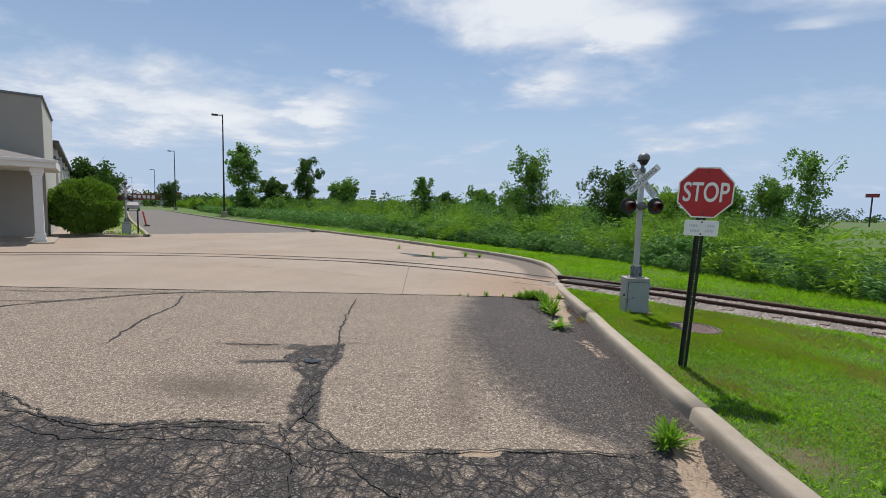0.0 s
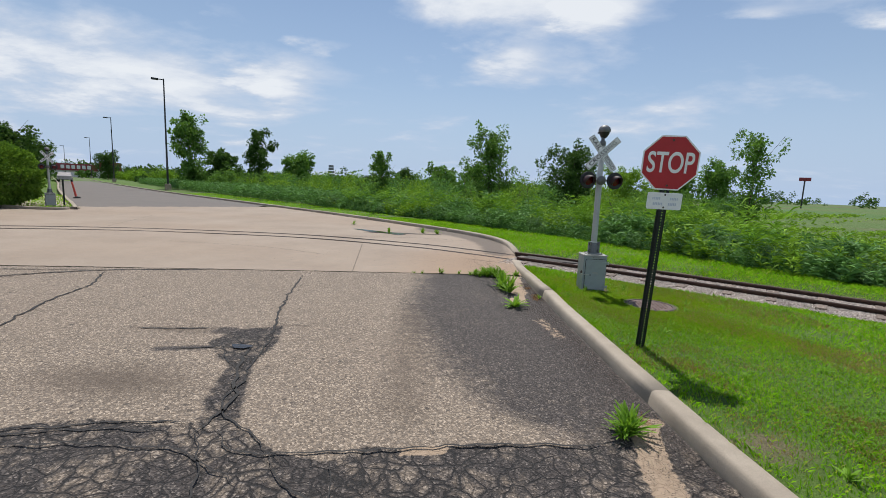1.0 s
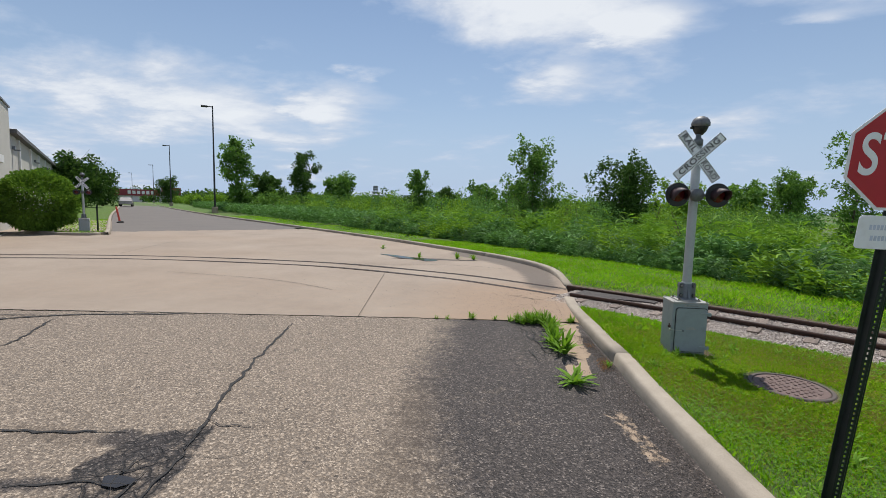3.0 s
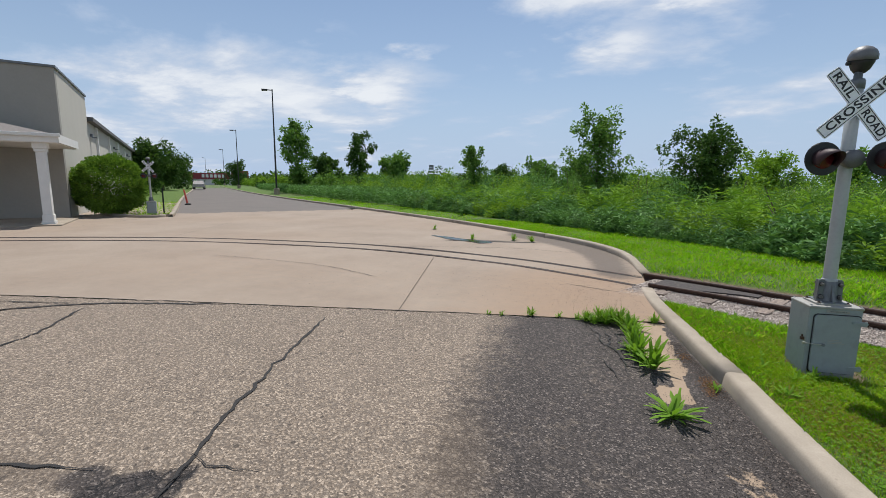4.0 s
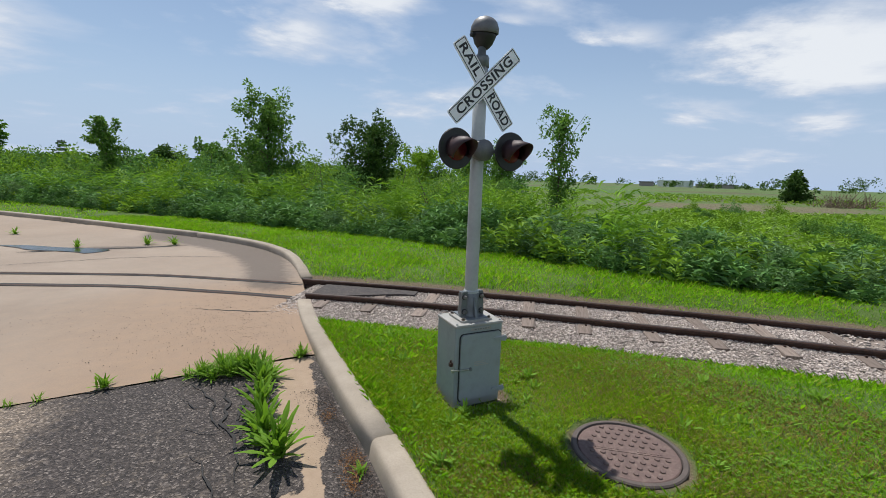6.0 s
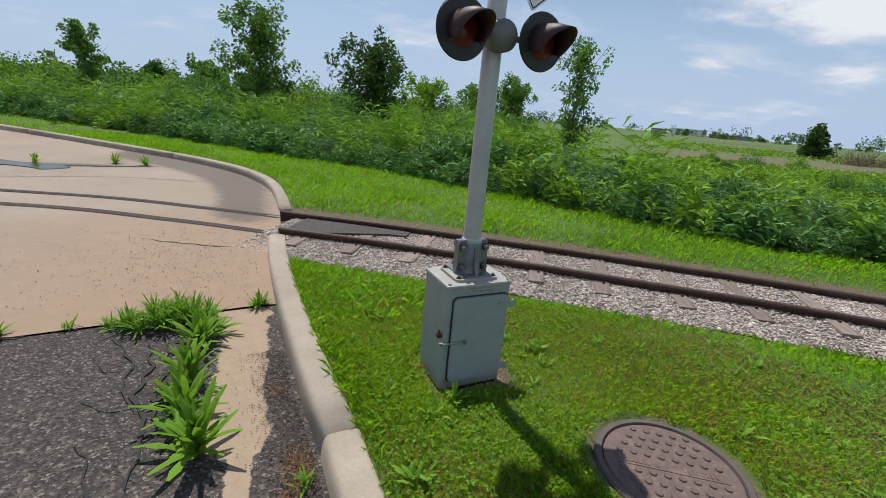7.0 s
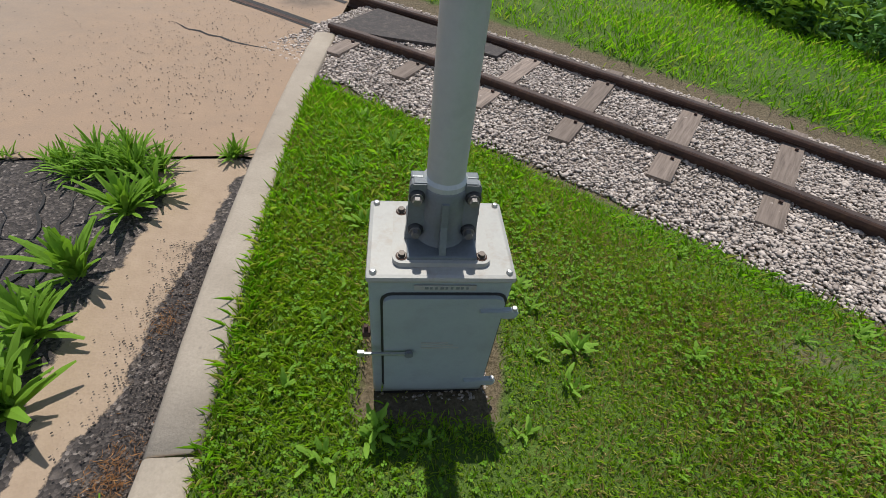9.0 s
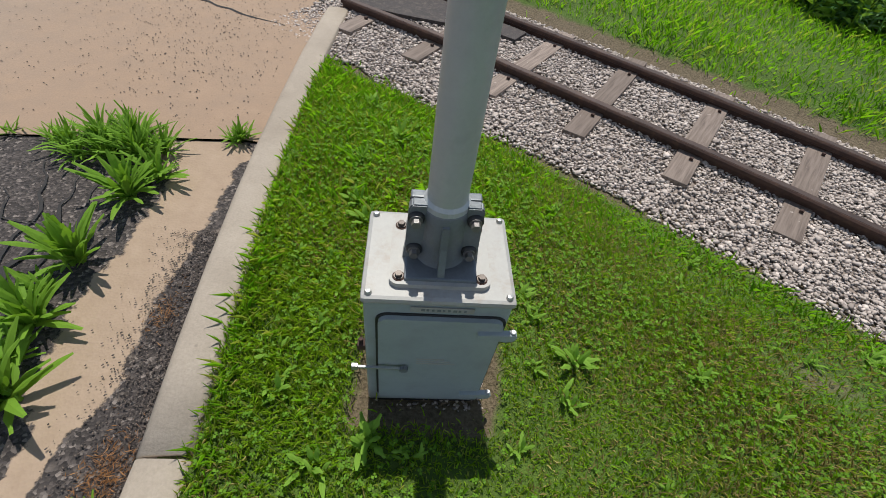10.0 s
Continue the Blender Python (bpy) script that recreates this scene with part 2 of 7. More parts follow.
def concrete_mat(name, lo, hi, joints=False):
    m, nt, b = base_mat(name, 0.85)
    v = coords(nt)
    n1 = noise_node(nt, v, 0.55, 7, 0.6)
    n2 = noise_node(nt, v, 6.0, 6, 0.65)
    n3 = noise_node(nt, v, 120.0, 3, 0.6)
    c = ramp_node(nt, n1.outputs[0], [(0.3, lo), (0.7, hi)])
    c = mix_node(nt, 0.3, c, ramp_node(nt, n2.outputs[0], [(0.3, lo), (0.7, hi)]))
    if joints:
        edge = math_node(nt, "MULTIPLY", math_node(nt, "SUBTRACT", n2.outputs[0], 0.5), 0.7)
        f = ramp_node(nt, math_node(nt, "ADD", attr(nt, "stain"), edge), [(0.2, (0, 0, 0)), (0.9, (1, 1, 1))])
        c = mix_node(nt, math_node(nt, "MULTIPLY", f, 0.8), c, mix_node(nt, n2.outputs[0], (0.24, 0.15, 0.088), (0.345, 0.235, 0.15)))
        w = ramp_node(nt, math_node(nt, "ADD", attr(nt, "dark"), edge), [(0.35, (0, 0, 0)), (0.7, (1, 1, 1))])
        c = mix_node(nt, math_node(nt, "MULTIPLY", w, 0.75), c, (0.075, 0.06, 0.05))
    sp = vor(nt, v, 9.0)
    pit = ramp_node(nt, sp.outputs["Distance"], [(0.03, (1, 1, 1)), (0.07, (0, 0, 0))])
    c = mix_node(nt, math_node(nt, "MULTIPLY", pit, 0.35), c, (0.13, 0.10, 0.08))
    c = mix_node(nt, math_node(nt, "MULTIPLY", ramp_node(nt, n3.outputs[0], [(0.35, (0, 0, 0)), (0.75, (1, 1, 1))]), 0.25), c, tuple(x * 0.55 for x in lo))
    nt.links.new(c, b.inputs["Base Color"])
    bump(nt, b, math_node(nt, "ADD", n3.outputs[0], n2.outputs[0]), 0.25, 0.006)
    return m


def ground_mat():
    """Turf: greens at two scales, worn earth where the attribute says so, dry field further out."""
    m, nt, b = base_mat("turf", 0.95)
    v = coords(nt)
    n1 = noise_node(nt, v, 0.35, 6, 0.6)
    n2 = noise_node(nt, v, 5.0, 6, 0.7)
    n3 = noise_node(nt, v, 60.0, 4, 0.7)
    n4 = noise_node(nt, v, 0.02, 4, 0.6)
    c = ramp_node(nt, n2.outputs[0], [(0.3, (0.036, 0.09, 0.007)), (0.55, (0.08, 0.19, 0.012)), (0.75, (0.14, 0.24, 0.024))])
    c = mix_node(nt, 0.4, c, ramp_node(nt, n1.outputs[0], [(0.3, (0.05, 0.11, 0.008)), (0.7, (0.13, 0.20, 0.016))]))
    c = mix_node(nt, 0.35, c, ramp_node(nt, n3.outputs[0], [(0.3, (0.012, 0.022, 0.006)), (0.7, (0.12, 0.13, 0.035))]))
    field = ramp_node(nt, n4.outputs[0], [(0.4, (0.06, 0.125, 0.018)), (0.52, (0.085, 0.13, 0.025)), (0.6, (0.08, 0.075, 0.034)), (0.75, (0.07, 0.13, 0.022))])
    c = mix_node(nt, attr(nt, "field"), c, field)
    e = math_node(nt, "MULTIPLY", math_node(nt, "SUBTRACT", n2.outputs[0], 0.5), 1.2)
    f = ramp_node(nt, math_node(nt, "ADD", attr(nt, "soil"), e), [(0.35, (0, 0, 0)), (0.7, (1, 1, 1))])
    soil = ramp_node(nt, n3.outputs[0], [(0.3, (0.075, 0.05, 0.03)), (0.7, (0.22, 0.16, 0.11))])
    c = mix_node(nt, math_node(nt, "MULTIPLY", f, 0.9), c, soil)
    nt.links.new(c, b.inputs["Base Color"])
    bump(nt, b, n3.outputs[0], 0.8, 0.03)
    return m


def stone_mat(name, lo, hi):
    m, nt, b = base_mat(name, 0.9)
    g = nt.nodes.new("ShaderNodeNewGeometry")
    n = noise_node(nt, coords(nt), 45.0, 4)
    c = ramp_node(nt, g.outputs["Random Per Island"], [(0.0, lo), (0.8, hi), (1.0, tuple(min(1, x * 1.45) for x in hi))])
    c = mix_node(nt, 0.3, c, mix_node(nt, n.outputs[0], lo, hi))
    nt.links.new(c, b.inputs["Base Color"])
    bump(nt, b, n.outputs[0], 0.3, 0.004)
    return m


def wood_mat(name, lo, hi):
    m, nt, b = base_mat(name, 0.85)
    mp = nt.nodes.new("ShaderNodeMapping")
    mp.inputs["Scale"].default_value = (2.0, 30.0, 30.0)
    nt.links.new(coords(nt), mp.inputs[0])
    n = noise_node(nt, mp.outputs[0], 2.0, 6, 0.65)
    oi = nt.nodes.new("ShaderNodeObjectInfo")
    c = ramp_node(nt, n.outputs[0], [(0.3, lo), (0.55, hi), (0.8, tuple(x * 1.3 for x in hi))])
    c = mix_node(nt, math_node(nt, "MULTIPLY", oi.outputs["Random"], 0.5), c, tuple(x * 0.7 for x in lo))
    nt.links.new(c, b.inputs["Base Color"])
    bump(nt, b, n.outputs[0], 0.5, 0.006)
    return m


ASPHALT = asphalt_mat()
CONCRETE = concrete_mat("concrete_slab", (0.235, 0.18, 0.135), (0.345, 0.28, 0.218), True)
KERB = concrete_mat("kerb_concrete", (0.21, 0.172, 0.13), (0.43, 0.37, 0.295))
TURF = ground_mat()
BLADE = leaf_mat("grass_blade", (0.105, 0.30, 0.010), (0.33, 0.65, 0.03), 0.55, dry=(0.52, 0.43, 0.16))
WORNBLADE = leaf_mat("worn_grass_blade", (0.115, 0.265, 0.012), (0.37, 0.58, 0.033), 0.52, dry=(0.56, 0.46, 0.18))
STRAW = leaf_mat("dry_thatch", (0.22, 0.17, 0.065), (0.48, 0.40, 0.17), 0.3)
CLOVER = leaf_mat("clover_leaf", (0.065, 0.175, 0.012), (0.17, 0.33, 0.028), 0.35)
WEED = leaf_mat("weed_leaf", (0.085, 0.20, 0.018), (0.24, 0.43, 0.05), 0.4)
LAWNWEED = leaf_mat("lawn_weed_leaf", (0.14, 0.30, 0.03), (0.28, 0.47, 0.07), 0.42)
REED = leaf_mat("tall_weed_leaf", (0.034, 0.10, 0.026), (0.175, 0.35, 0.10), 0.3)
PALEWEED = leaf_mat("pale_weed_leaf", (0.06, 0.13, 0.045), (0.20, 0.34, 0.14), 0.28)
YELLOWGREEN = leaf_mat("shrub_leaf", (0.075, 0.17, 0.015), (0.28, 0.46, 0.05), 0.34)
TREELEAF = leaf_mat("tree_leaf", (0.048, 0.12, 0.025), (0.19, 0.35, 0.075), 0.35)
DARKLEAF = leaf_mat("dark_leaf", (0.025, 0.066, 0.015), (0.095, 0.18, 0.04), 0.28)
BUSHLEAF = leaf_mat("bush_leaf", (0.06, 0.145, 0.018), (0.20, 0.34, 0.05), 0.3)
BARK = plain("bark", (0.12, 0.09, 0.065), 0.9, var=0.4, scale=12, bumps=0.6)
RUST = plain("rusty_rail", (0.055, 0.029, 0.021), 0.8, 0.2, var=0.45, scale=10, bumps=0.4, dirt=(0.12, 0.062, 0.036))
RAILTOP = plain("rail_head_steel", (0.075, 0.052, 0.043), 0.55, 0.5, var=0.4, scale=6, bumps=0.2)
RUSTSTRAW = leaf_mat("dry_moss", (0.17, 0.075, 0.03), (0.34, 0.18, 0.075), 0.15)
BALLAST = stone_mat("ballast_stone", (0.24, 0.197, 0.168), (0.53, 0.46, 0.405))
BALLASTBED = stone_mat("ballast_bed", (0.15, 0.12, 0.10), (0.26, 0.215, 0.18))
TIE = wood_mat("weathered_tie", (0.10, 0.074, 0.058), (0.26, 0.205, 0.168))
STEELGREY = plain("grey_paint", (0.27, 0.31, 0.31), 0.42, 0.0, var=0.10, scale=5, bumps=0.08, dirt=(0.17, 0.18, 0.17), dirt_amt=0.35)
BOXTOP = plain("worn_grey_paint", (0.33, 0.325, 0.30), 0.55, 0.1, var=0.12, scale=9, bumps=0.1, dirt=(0.25, 0.2, 0.15), dirt_amt=0.45)
POLEPAINT = plain("silver_pole_paint", (0.40, 0.42, 0.41), 0.45, 0.25, var=0.10, scale=6, bumps=0.06, dirt=(0.28, 0.29, 0.28), dirt_amt=0.3)
CASTIRON = plain("cast_bracket", (0.145, 0.16, 0.168), 0.4, 0.2, var=0.2, scale=14, bumps=0.15)
BOLT = plain("bolt_steel", (0.10, 0.085, 0.075), 0.45, 0.7, var=0.3, scale=40, bumps=0.1)
ZINC = plain("bright_zinc", (0.42, 0.42, 0.40), 0.42, 0.8, var=0.2, scale=30, bumps=0.1)
BLACKMETAL = plain("black_metal", (0.022, 0.022, 0.022), 0.5, 0.1, var=0.35, scale=10, bumps=0.1)
LENS = plain("red_lens", (0.13, 0.012, 0.02), 0.22, 0.0, var=0.25, scale=30, bumps=0.05)
HOODIN = plain("hood_inside", (0.07, 0.012, 0.014), 0.4, 0.0, var=0.2, scale=10)
SIGNWHITE = plain("sign_white", (0.82, 0.83, 0.84), 0.4, 0.0, var=0.05, scale=9, bumps=0.04, dirt=(0.6, 0.59, 0.57), dirt_amt=0.3)
SIGNRED = plain("sign_red", (0.43, 0.022, 0.034), 0.45, 0.0, var=0.1, scale=4, bumps=0.04)
SIGNBLACK = plain("sign_black", (0.02, 0.02, 0.022), 0.5, 0.0, var=0.2, scale=9)
FADED = plain("faded_lettering", (0.52, 0.56, 0.66), 0.5, 0.0, var=0.15, scale=30)
POSTGREEN = plain("post_paint", (0.012, 0.02, 0.017), 0.5, 0.2, var=0.4, scale=12, bumps=0.15)
MANHOLE = plain("cast_manhole", (0.135, 0.09, 0.078), 0.75, 0.2, var=0.3, scale=12, bumps=0.35, dirt=(0.26, 0.2, 0.16), dirt_amt=0.5)
MANRING = plain("manhole_ring", (0.10, 0.08, 0.07), 0.85, 0.1, var=0.3, scale=12, bumps=0.4)
# wall pair: shade is in the first colour, the second is the sunlit side
STUCCOSHADE = plain("shade_toned_wall", (0.30, 0.285, 0.255), 0.9, var=0.07, scale=1.2, bumps=0.25, dirt=(0.33, 0.31, 0.28), dirt_amt=0.3)
STUCCOLIT = plain("side_wall", (0.46, 0.44, 0.39), 0.9, var=0.06, scale=1.2, bumps=0.2)
SHINGLE = plain("porch_shingles", (0.17, 0.155, 0.145), 0.9, var=0.25, scale=10, bumps=0.4)
TRIMWHITE = plain("white_trim", (0.66, 0.65, 0.62), 0.6, var=0.07, scale=3)
CAPMETAL = plain("roof_cap", (0.16, 0.17, 0.18), 0.5, 0.4, var=0.15, scale=2)
DARKROOF = plain("low_roof", (0.10, 0.10, 0.105), 0.85, var=0.2, scale=2)
FARRED = plain("far_red_paint", (0.24, 0.035, 0.045), 0.7, var=0.15, scale=0.4)
FARWHITE = plain("far_white_paint", (0.7, 0.7, 0.68), 0.7, var=0.1, scale=0.2)
CARPAINT = plain("car_paint", (0.36, 0.33, 0.31), 0.3, 0.3, var=0.05, scale=3, bumps=0.02)
GLASS = plain("car_glass", (0.02, 0.025, 0.03), 0.08, 0.0, var=0.1, scale=3, bumps=0.0)
RUBBER = plain("rubber", (0.02, 0.02, 0.02), 0.85, var=0.2, scale=20)
CONERED = plain("red_plastic", (0.5, 0.06, 0.04), 0.5, var=0.12, scale=10)
GRAVEL = stone_mat("grit", (0.03, 0.024, 0.021), (0.15, 0.118, 0.098))
TAR = plain("tar_crack", (0.018, 0.016, 0.015), 0.8, var=0.4, scale=25, bumps=0.5)
PUDDLE = plain("wet_silt", (0.03, 0.026, 0.022), 0.16, var=0.3, scale=6, bumps=0.02)
JOINT = plain("sawn_joint", (0.11, 0.088, 0.068), 0.9, var=0.3, scale=20, bumps=0.3)
DRYSTEM = plain("dead_brush", (0.19, 0.135, 0.10), 0.9, var=0.3, scale=3)

# ---------------------------------------------------------------- mesh helpers


def obj(name, me, mat, parent=None, label=""):
    ob = new(name, me)
    if mat is not None and not me.materials:
        me.materials.append(mat)
    if parent is not None:
        ob.parent = parent
    if label:
        ob["label"] = label
    return ob


def part(name, bm, mat, parent=None, label="", smooth=False):
    """A bmesh as one mesh object under a thing or part."""
    me = bpy.data.meshes.new(name)
    bm.normal_update()
    bm.to_mesh(me)
    bm.free()
    if smooth:
        me.polygons.foreach_set("use_smooth", [True] * len(me.polygons))
    return obj(name, me, mat, parent, label)


def raw(name, verts, faces, mat, parent=None, label="", smooth=False):
    me = bpy.data.meshes.new(name)
    me.from_pydata([tuple(v) for v in verts], [], faces)
    me.update()
    if smooth:
        me.polygons.foreach_set("use_smooth", [True] * len(me.polygons))
    return obj(name, me, mat, parent, label)


def quads(name, P, mat, parent=None, label=""):
    """P: an array (n, k, 3) of polygons with k corners; one joined mesh."""
    P = np.asarray(P, dtype=np.float32)
    n, k = P.shape[:2]
    me = bpy.data.meshes.new(name)
    me.vertices.add(n * k)
    me.vertices.foreach_set("co", P.reshape(-1))
    me.loops.add(n * k)
    me.loops.foreach_set("vertex_index", np.arange(n * k, dtype=np.int32))
    me.polygons.add(n)
    me.polygons.foreach_set("loop_start", np.arange(0, n * k, k, dtype=np.int32))
    me.polygons.foreach_set("loop_total", np.full(n, k, dtype=np.int32))
    me.update(calc_edges=True)
    return obj(name, me, mat, parent, label)


def thing(name, m, label, category, group="", kind=""):
    e = new(name)
    e.matrix_world = m
    e.empty_display_size = 0.1
    return tagged(e, label, category, group, kind)


def box(bm, x0, y0, z0, x1, y1, z1, bev=0.0, m=None):
    r = bmesh.ops.create_cube(bm, size=1.0)
    vs = r["verts"]
    for v in vs:
        v.co = Vector(((x0 + x1) / 2 + v.co.x * (x1 - x0), (y0 + y1) / 2 + v.co.y * (y1 - y0), (z0 + z1) / 2 + v.co.z * (z1 - z0)))
    if bev:
        es = list({e for v in vs for e in v.link_edges})
        r = bmesh.ops.bevel(bm, geom=es, offset=bev, segments=2, affect="EDGES", profile=0.6)
        vs = list({v for f in r["faces"] for v in f.verts} | {v for v in vs if v.is_valid})
    if m is not None:
        for v in vs:
            v.co = m @ v.co
    return bm


def boxbm(*a, **k):
    return box(bmesh.new(), *a, **k)


def lathe(profile, seg=24, m=None, bm=None):
    """A turned body round z from (radius, height) pairs."""
    bm = bm or bmesh.new()
    rings = []
    for r, z in profile:
        if r < 1e-5:
            rings.append([bm.verts.new((0, 0, z))])
        else:
            rings.append([bm.verts.new((r * math.cos(2 * math.pi * i / seg), r * math.sin(2 * math.pi * i / seg), z)) for i in range(seg)])
    for a, b in zip(rings, rings[1:]):
        for i in range(seg):
            j = (i + 1) % seg
            q = [a[i % len(a)], a[j % len(a)], b[j % len(b)], b[i % len(b)]]
            u = []
            for v in q:
                if v not in u:
                    u.append(v)
            if len(u) > 2:
                bm.faces.new(u)
    if m is not None:
        for ring in rings:
            for v in ring:
                v.co = m @ v.co
    bmesh.ops.recalc_face_normals(bm, faces=bm.faces)
    return bm


def cyl(r, z0, z1, seg=20, m=None, bm=None, bev=0.0):
    b = min(bev, r * 0.4)
    p = [(0, z0), (r - b, z0), (r, z0 + b), (r, z1 - b), (r - b, z1), (0, z1)] if b else [(0, z0), (r, z0), (r, z1), (0, z1)]
    return lathe(p, seg, m, bm)


def tube(points, radii, seg=6):
    """Verts and faces of a tapering tube along points."""
    V, F = [], []
    pts = [Vector(p) for p in points]
    for i, p in enumerate(pts):
        d = (pts[min(i + 1, len(pts) - 1)] - pts[max(i - 1, 0)]).normalized()
        a = d.cross(Vector((0.3, 0.9, 0.1))).normalized()
        b = d.cross(a)
        for k in range(seg):
            t = 2 * math.pi * k / seg
            V.append(p + (a * math.cos(t) + b * math.sin(t)) * radii[i])
    for i in range(len(pts) - 1):
        for k in range(seg):
            j = (k + 1) % seg
            F.append((i * seg + k, i * seg + j, (i + 1) * seg + j, (i + 1) * seg + k))
    return V, F


def spline(pts, step=0.25):
    """Catmull-Rom through plan points, resampled."""
    P = [np.array(p, float) for p in pts]
    P = [2 * P[0] - P[1]] + P + [2 * P[-1] - P[-2]]
    out = []
    for i in range(1, len(P) - 2):
        n = max(2, int(np.linalg.norm(P[i + 1] - P[i]) / step))
        for k in range(n):
            t = k / n
            out.append(0.5 * (2 * P[i] + (P[i + 1] - P[i - 1]) * t + (2 * P[i - 1] - 5 * P[i] + 4 * P[i + 1] - P[i + 2]) * t ** 2
                              + (3 * P[i] - P[i - 1] - 3 * P[i + 1] + P[i + 2]) * t ** 3))
    out.append(P[-2])
    return np.array(out)


def normals(line):
    d = np.gradient(line[:, :2], axis=0)
    d /= np.linalg.norm(d, axis=1)[:, None]
    return np.stack([-d[:, 1], d[:, 0]], 1)


def sweep(line, profile, close=True):
    """profile: (offset to the left, height) pairs, or a function of the point's index."""
    N = normals(line)
    V, F = [], []
    k = len(profile(0)) if callable(profile) else len(profile)
    for i in range(len(line)):
        pr = profile(i) if callable(profile) else profile
        z0 = line[i, 2] if line.shape[1] > 2 else 0.0
        for o, z in pr:
            V.append((line[i, 0] + N[i, 0] * o, line[i, 1] + N[i, 1] * o, z + z0))
    for i in range(len(line) - 1):
        for j in range(k if close else k - 1):
            a, b = i * k + j, i * k + (j + 1) % k
            F.append((a, b, b + k, a + k))
    if close:
        F.append(tuple(range(k))[::-1])
        F.append(tuple((len(line) - 1) * k + j for j in range(k)))
    return V, F


def seg_dist(X, Y, line):
    """Distance of plan points from a polyline."""
    best = np.full(X.shape, 1e9)
    for a, b in zip(line[:-1], line[1:]):
        dx, dy = b[0] - a[0], b[1] - a[1]
        L2 = dx * dx + dy * dy + 1e-12
        t = np.clip(((X - a[0]) * dx + (Y - a[1]) * dy) / L2, 0, 1)
        best = np.minimum(best, np.hypot(X - a[0] - t * dx, Y - a[1] - t * dy))
    return best


def inside(X, Y, poly):
    r = np.zeros(X.shape, bool)
    for (x0, y0), (x1, y1) in zip(poly, np.roll(poly, -1, 0)):
        if y0 == y1:
            continue
        c = ((y0 > Y) != (y1 > Y)) & (X < (x1 - x0) * (Y - y0) / (y1 - y0) + x0)
        r ^= c
    return r


def smooth01(d, a, b):
    t = np.clip((d - a) / (b - a), 0, 1)
    return t * t * (3 - 2 * t)


RNG = np.random.default_rng(7)


def wave(X, Y, s=1.0, seed=0):
    """Cheap smooth noise in plan, about -1 to 1."""
    r = np.random.default_rng(100 + seed)
    v = np.zeros(np.shape(X))
    for k in range(6):
        a, f, p = r.uniform(0, 6.28), s * r.uniform(0.6, 2.6), r.uniform(0, 6.28)
        v = v + np.sin((np.cos(a) * X + np.sin(a) * Y) * f + p)
    return v / 6 * 1.6


# ---------------------------------------------------------------- plan lines
KERB_NEAR = spline([(4.95, -9.0), (3.35, 0.0), (2.86, 2.82), (2.74, 3.72), (2.60, 4.85), (2.44, 6.2), (2.385, 6.94), (2.32, 7.4), (2.215, 8.4), (2.14, 9.5), (2.13, 10.22)])
KERB_FAR = spline([(2.24, 11.42), (2.13, 12.75), (1.72, 14.05), (0.85, 15.35), (-0.7, 16.95), (-5.0, 20.9), (-11.9, 26.6), (-33.5, 44.5), (-68.0, 76.0), (-150.0, 153.0)], 0.5)
KERB_LEFT = spline([(-19.6, 17.5), (-17.2, 16.6), (-15.75, 16.75), (-15.55, 17.6), (-17.0, 19.2), (-34.0, 35.0), (-70.0, 69.5), (-152.0, 146.0)], 0.5)
CONC_EDGE = spline([(-30.0, 1.2), (-15.0, 4.85), (-7.9, 6.45), (-5.06, 7.1), (-0.76, 8.0), (1.2, 8.36), (2.14, 8.52)], 0.3)
RAIL_NEAR = spline([(-26.0, -1.0), (-20.0, 5.0), (-14.7, 9.0), (-9.3, 11.5), (-4.0, 12.25), (-0.52, 11.62), (1.17, 10.9), (2.27, 10.28), (3.2, 9.76), (4.6, 8.87), (5.45, 8.28), (6.6, 7.47), (9.0, 5.55), (14.0, 1.0), (24.0, -9.0)], 0.2)
GAUGE = 0.69
_n = normals(RAIL_NEAR)
RAIL_FAR = RAIL_NEAR + _n * GAUGE
TRACK = RAIL_NEAR + _n * GAUGE / 2
BEDLINE = TRACK - _n * 0.17
PAVE_FULL = np.array([(60.0, -60.0), (12.0, -40.0)] + [tuple(p) for p in KERB_NEAR] + [tuple(p) for p in KERB_FAR]
                + [tuple(p) for p in KERB_LEFT[::-1]] + [(-26.0, 24.0), (-70.0, -10.0), (-60.0, -60.0)])
_k = np.abs(PAVE_FULL[:, 0]) < 12
PAVE = PAVE_FULL[_k | (np.arange(len(PAVE_FULL)) % 14 == 0) | (np.arange(len(PAVE_FULL)) < 3) | (np.arange(len(PAVE_FULL)) > len(PAVE_FULL) - 20)]
VERGE = spline([(-150, 162), (-33.6, 50), (-8.6, 27.5), (-1.2, 20.7), (2.4, 17.0), (4.8, 14.6), (6.3, 12.2), (7.5, 10.3), (8.6, 9.0), (11.0, 6.8), (16.0, 2.0), (27.0, -9.0)], 0.6)
ROADSIDE = lambda X, Y: inside(X, Y, np.vstack([VERGE[::3], [(27, -90), (-200, -90), (-200, 150)]])).astype(float)
SIGNAL = (3.165, 7.395)
HOLE = (3.73, 6.47)


def kerb_h(y):
    return np.where(y < 10.8, 0.03 + 0.075 * (1 - smooth01(y, 7.6, 10.1)), 0.03 + 0.085 * smooth01(y, 11.5, 13.5))


def sdist_pave(X, Y):
    d = seg_dist(X, Y, np.vstack([PAVE, PAVE[:1]]))
    return np.where(inside(X, Y, PAVE), -d, d)


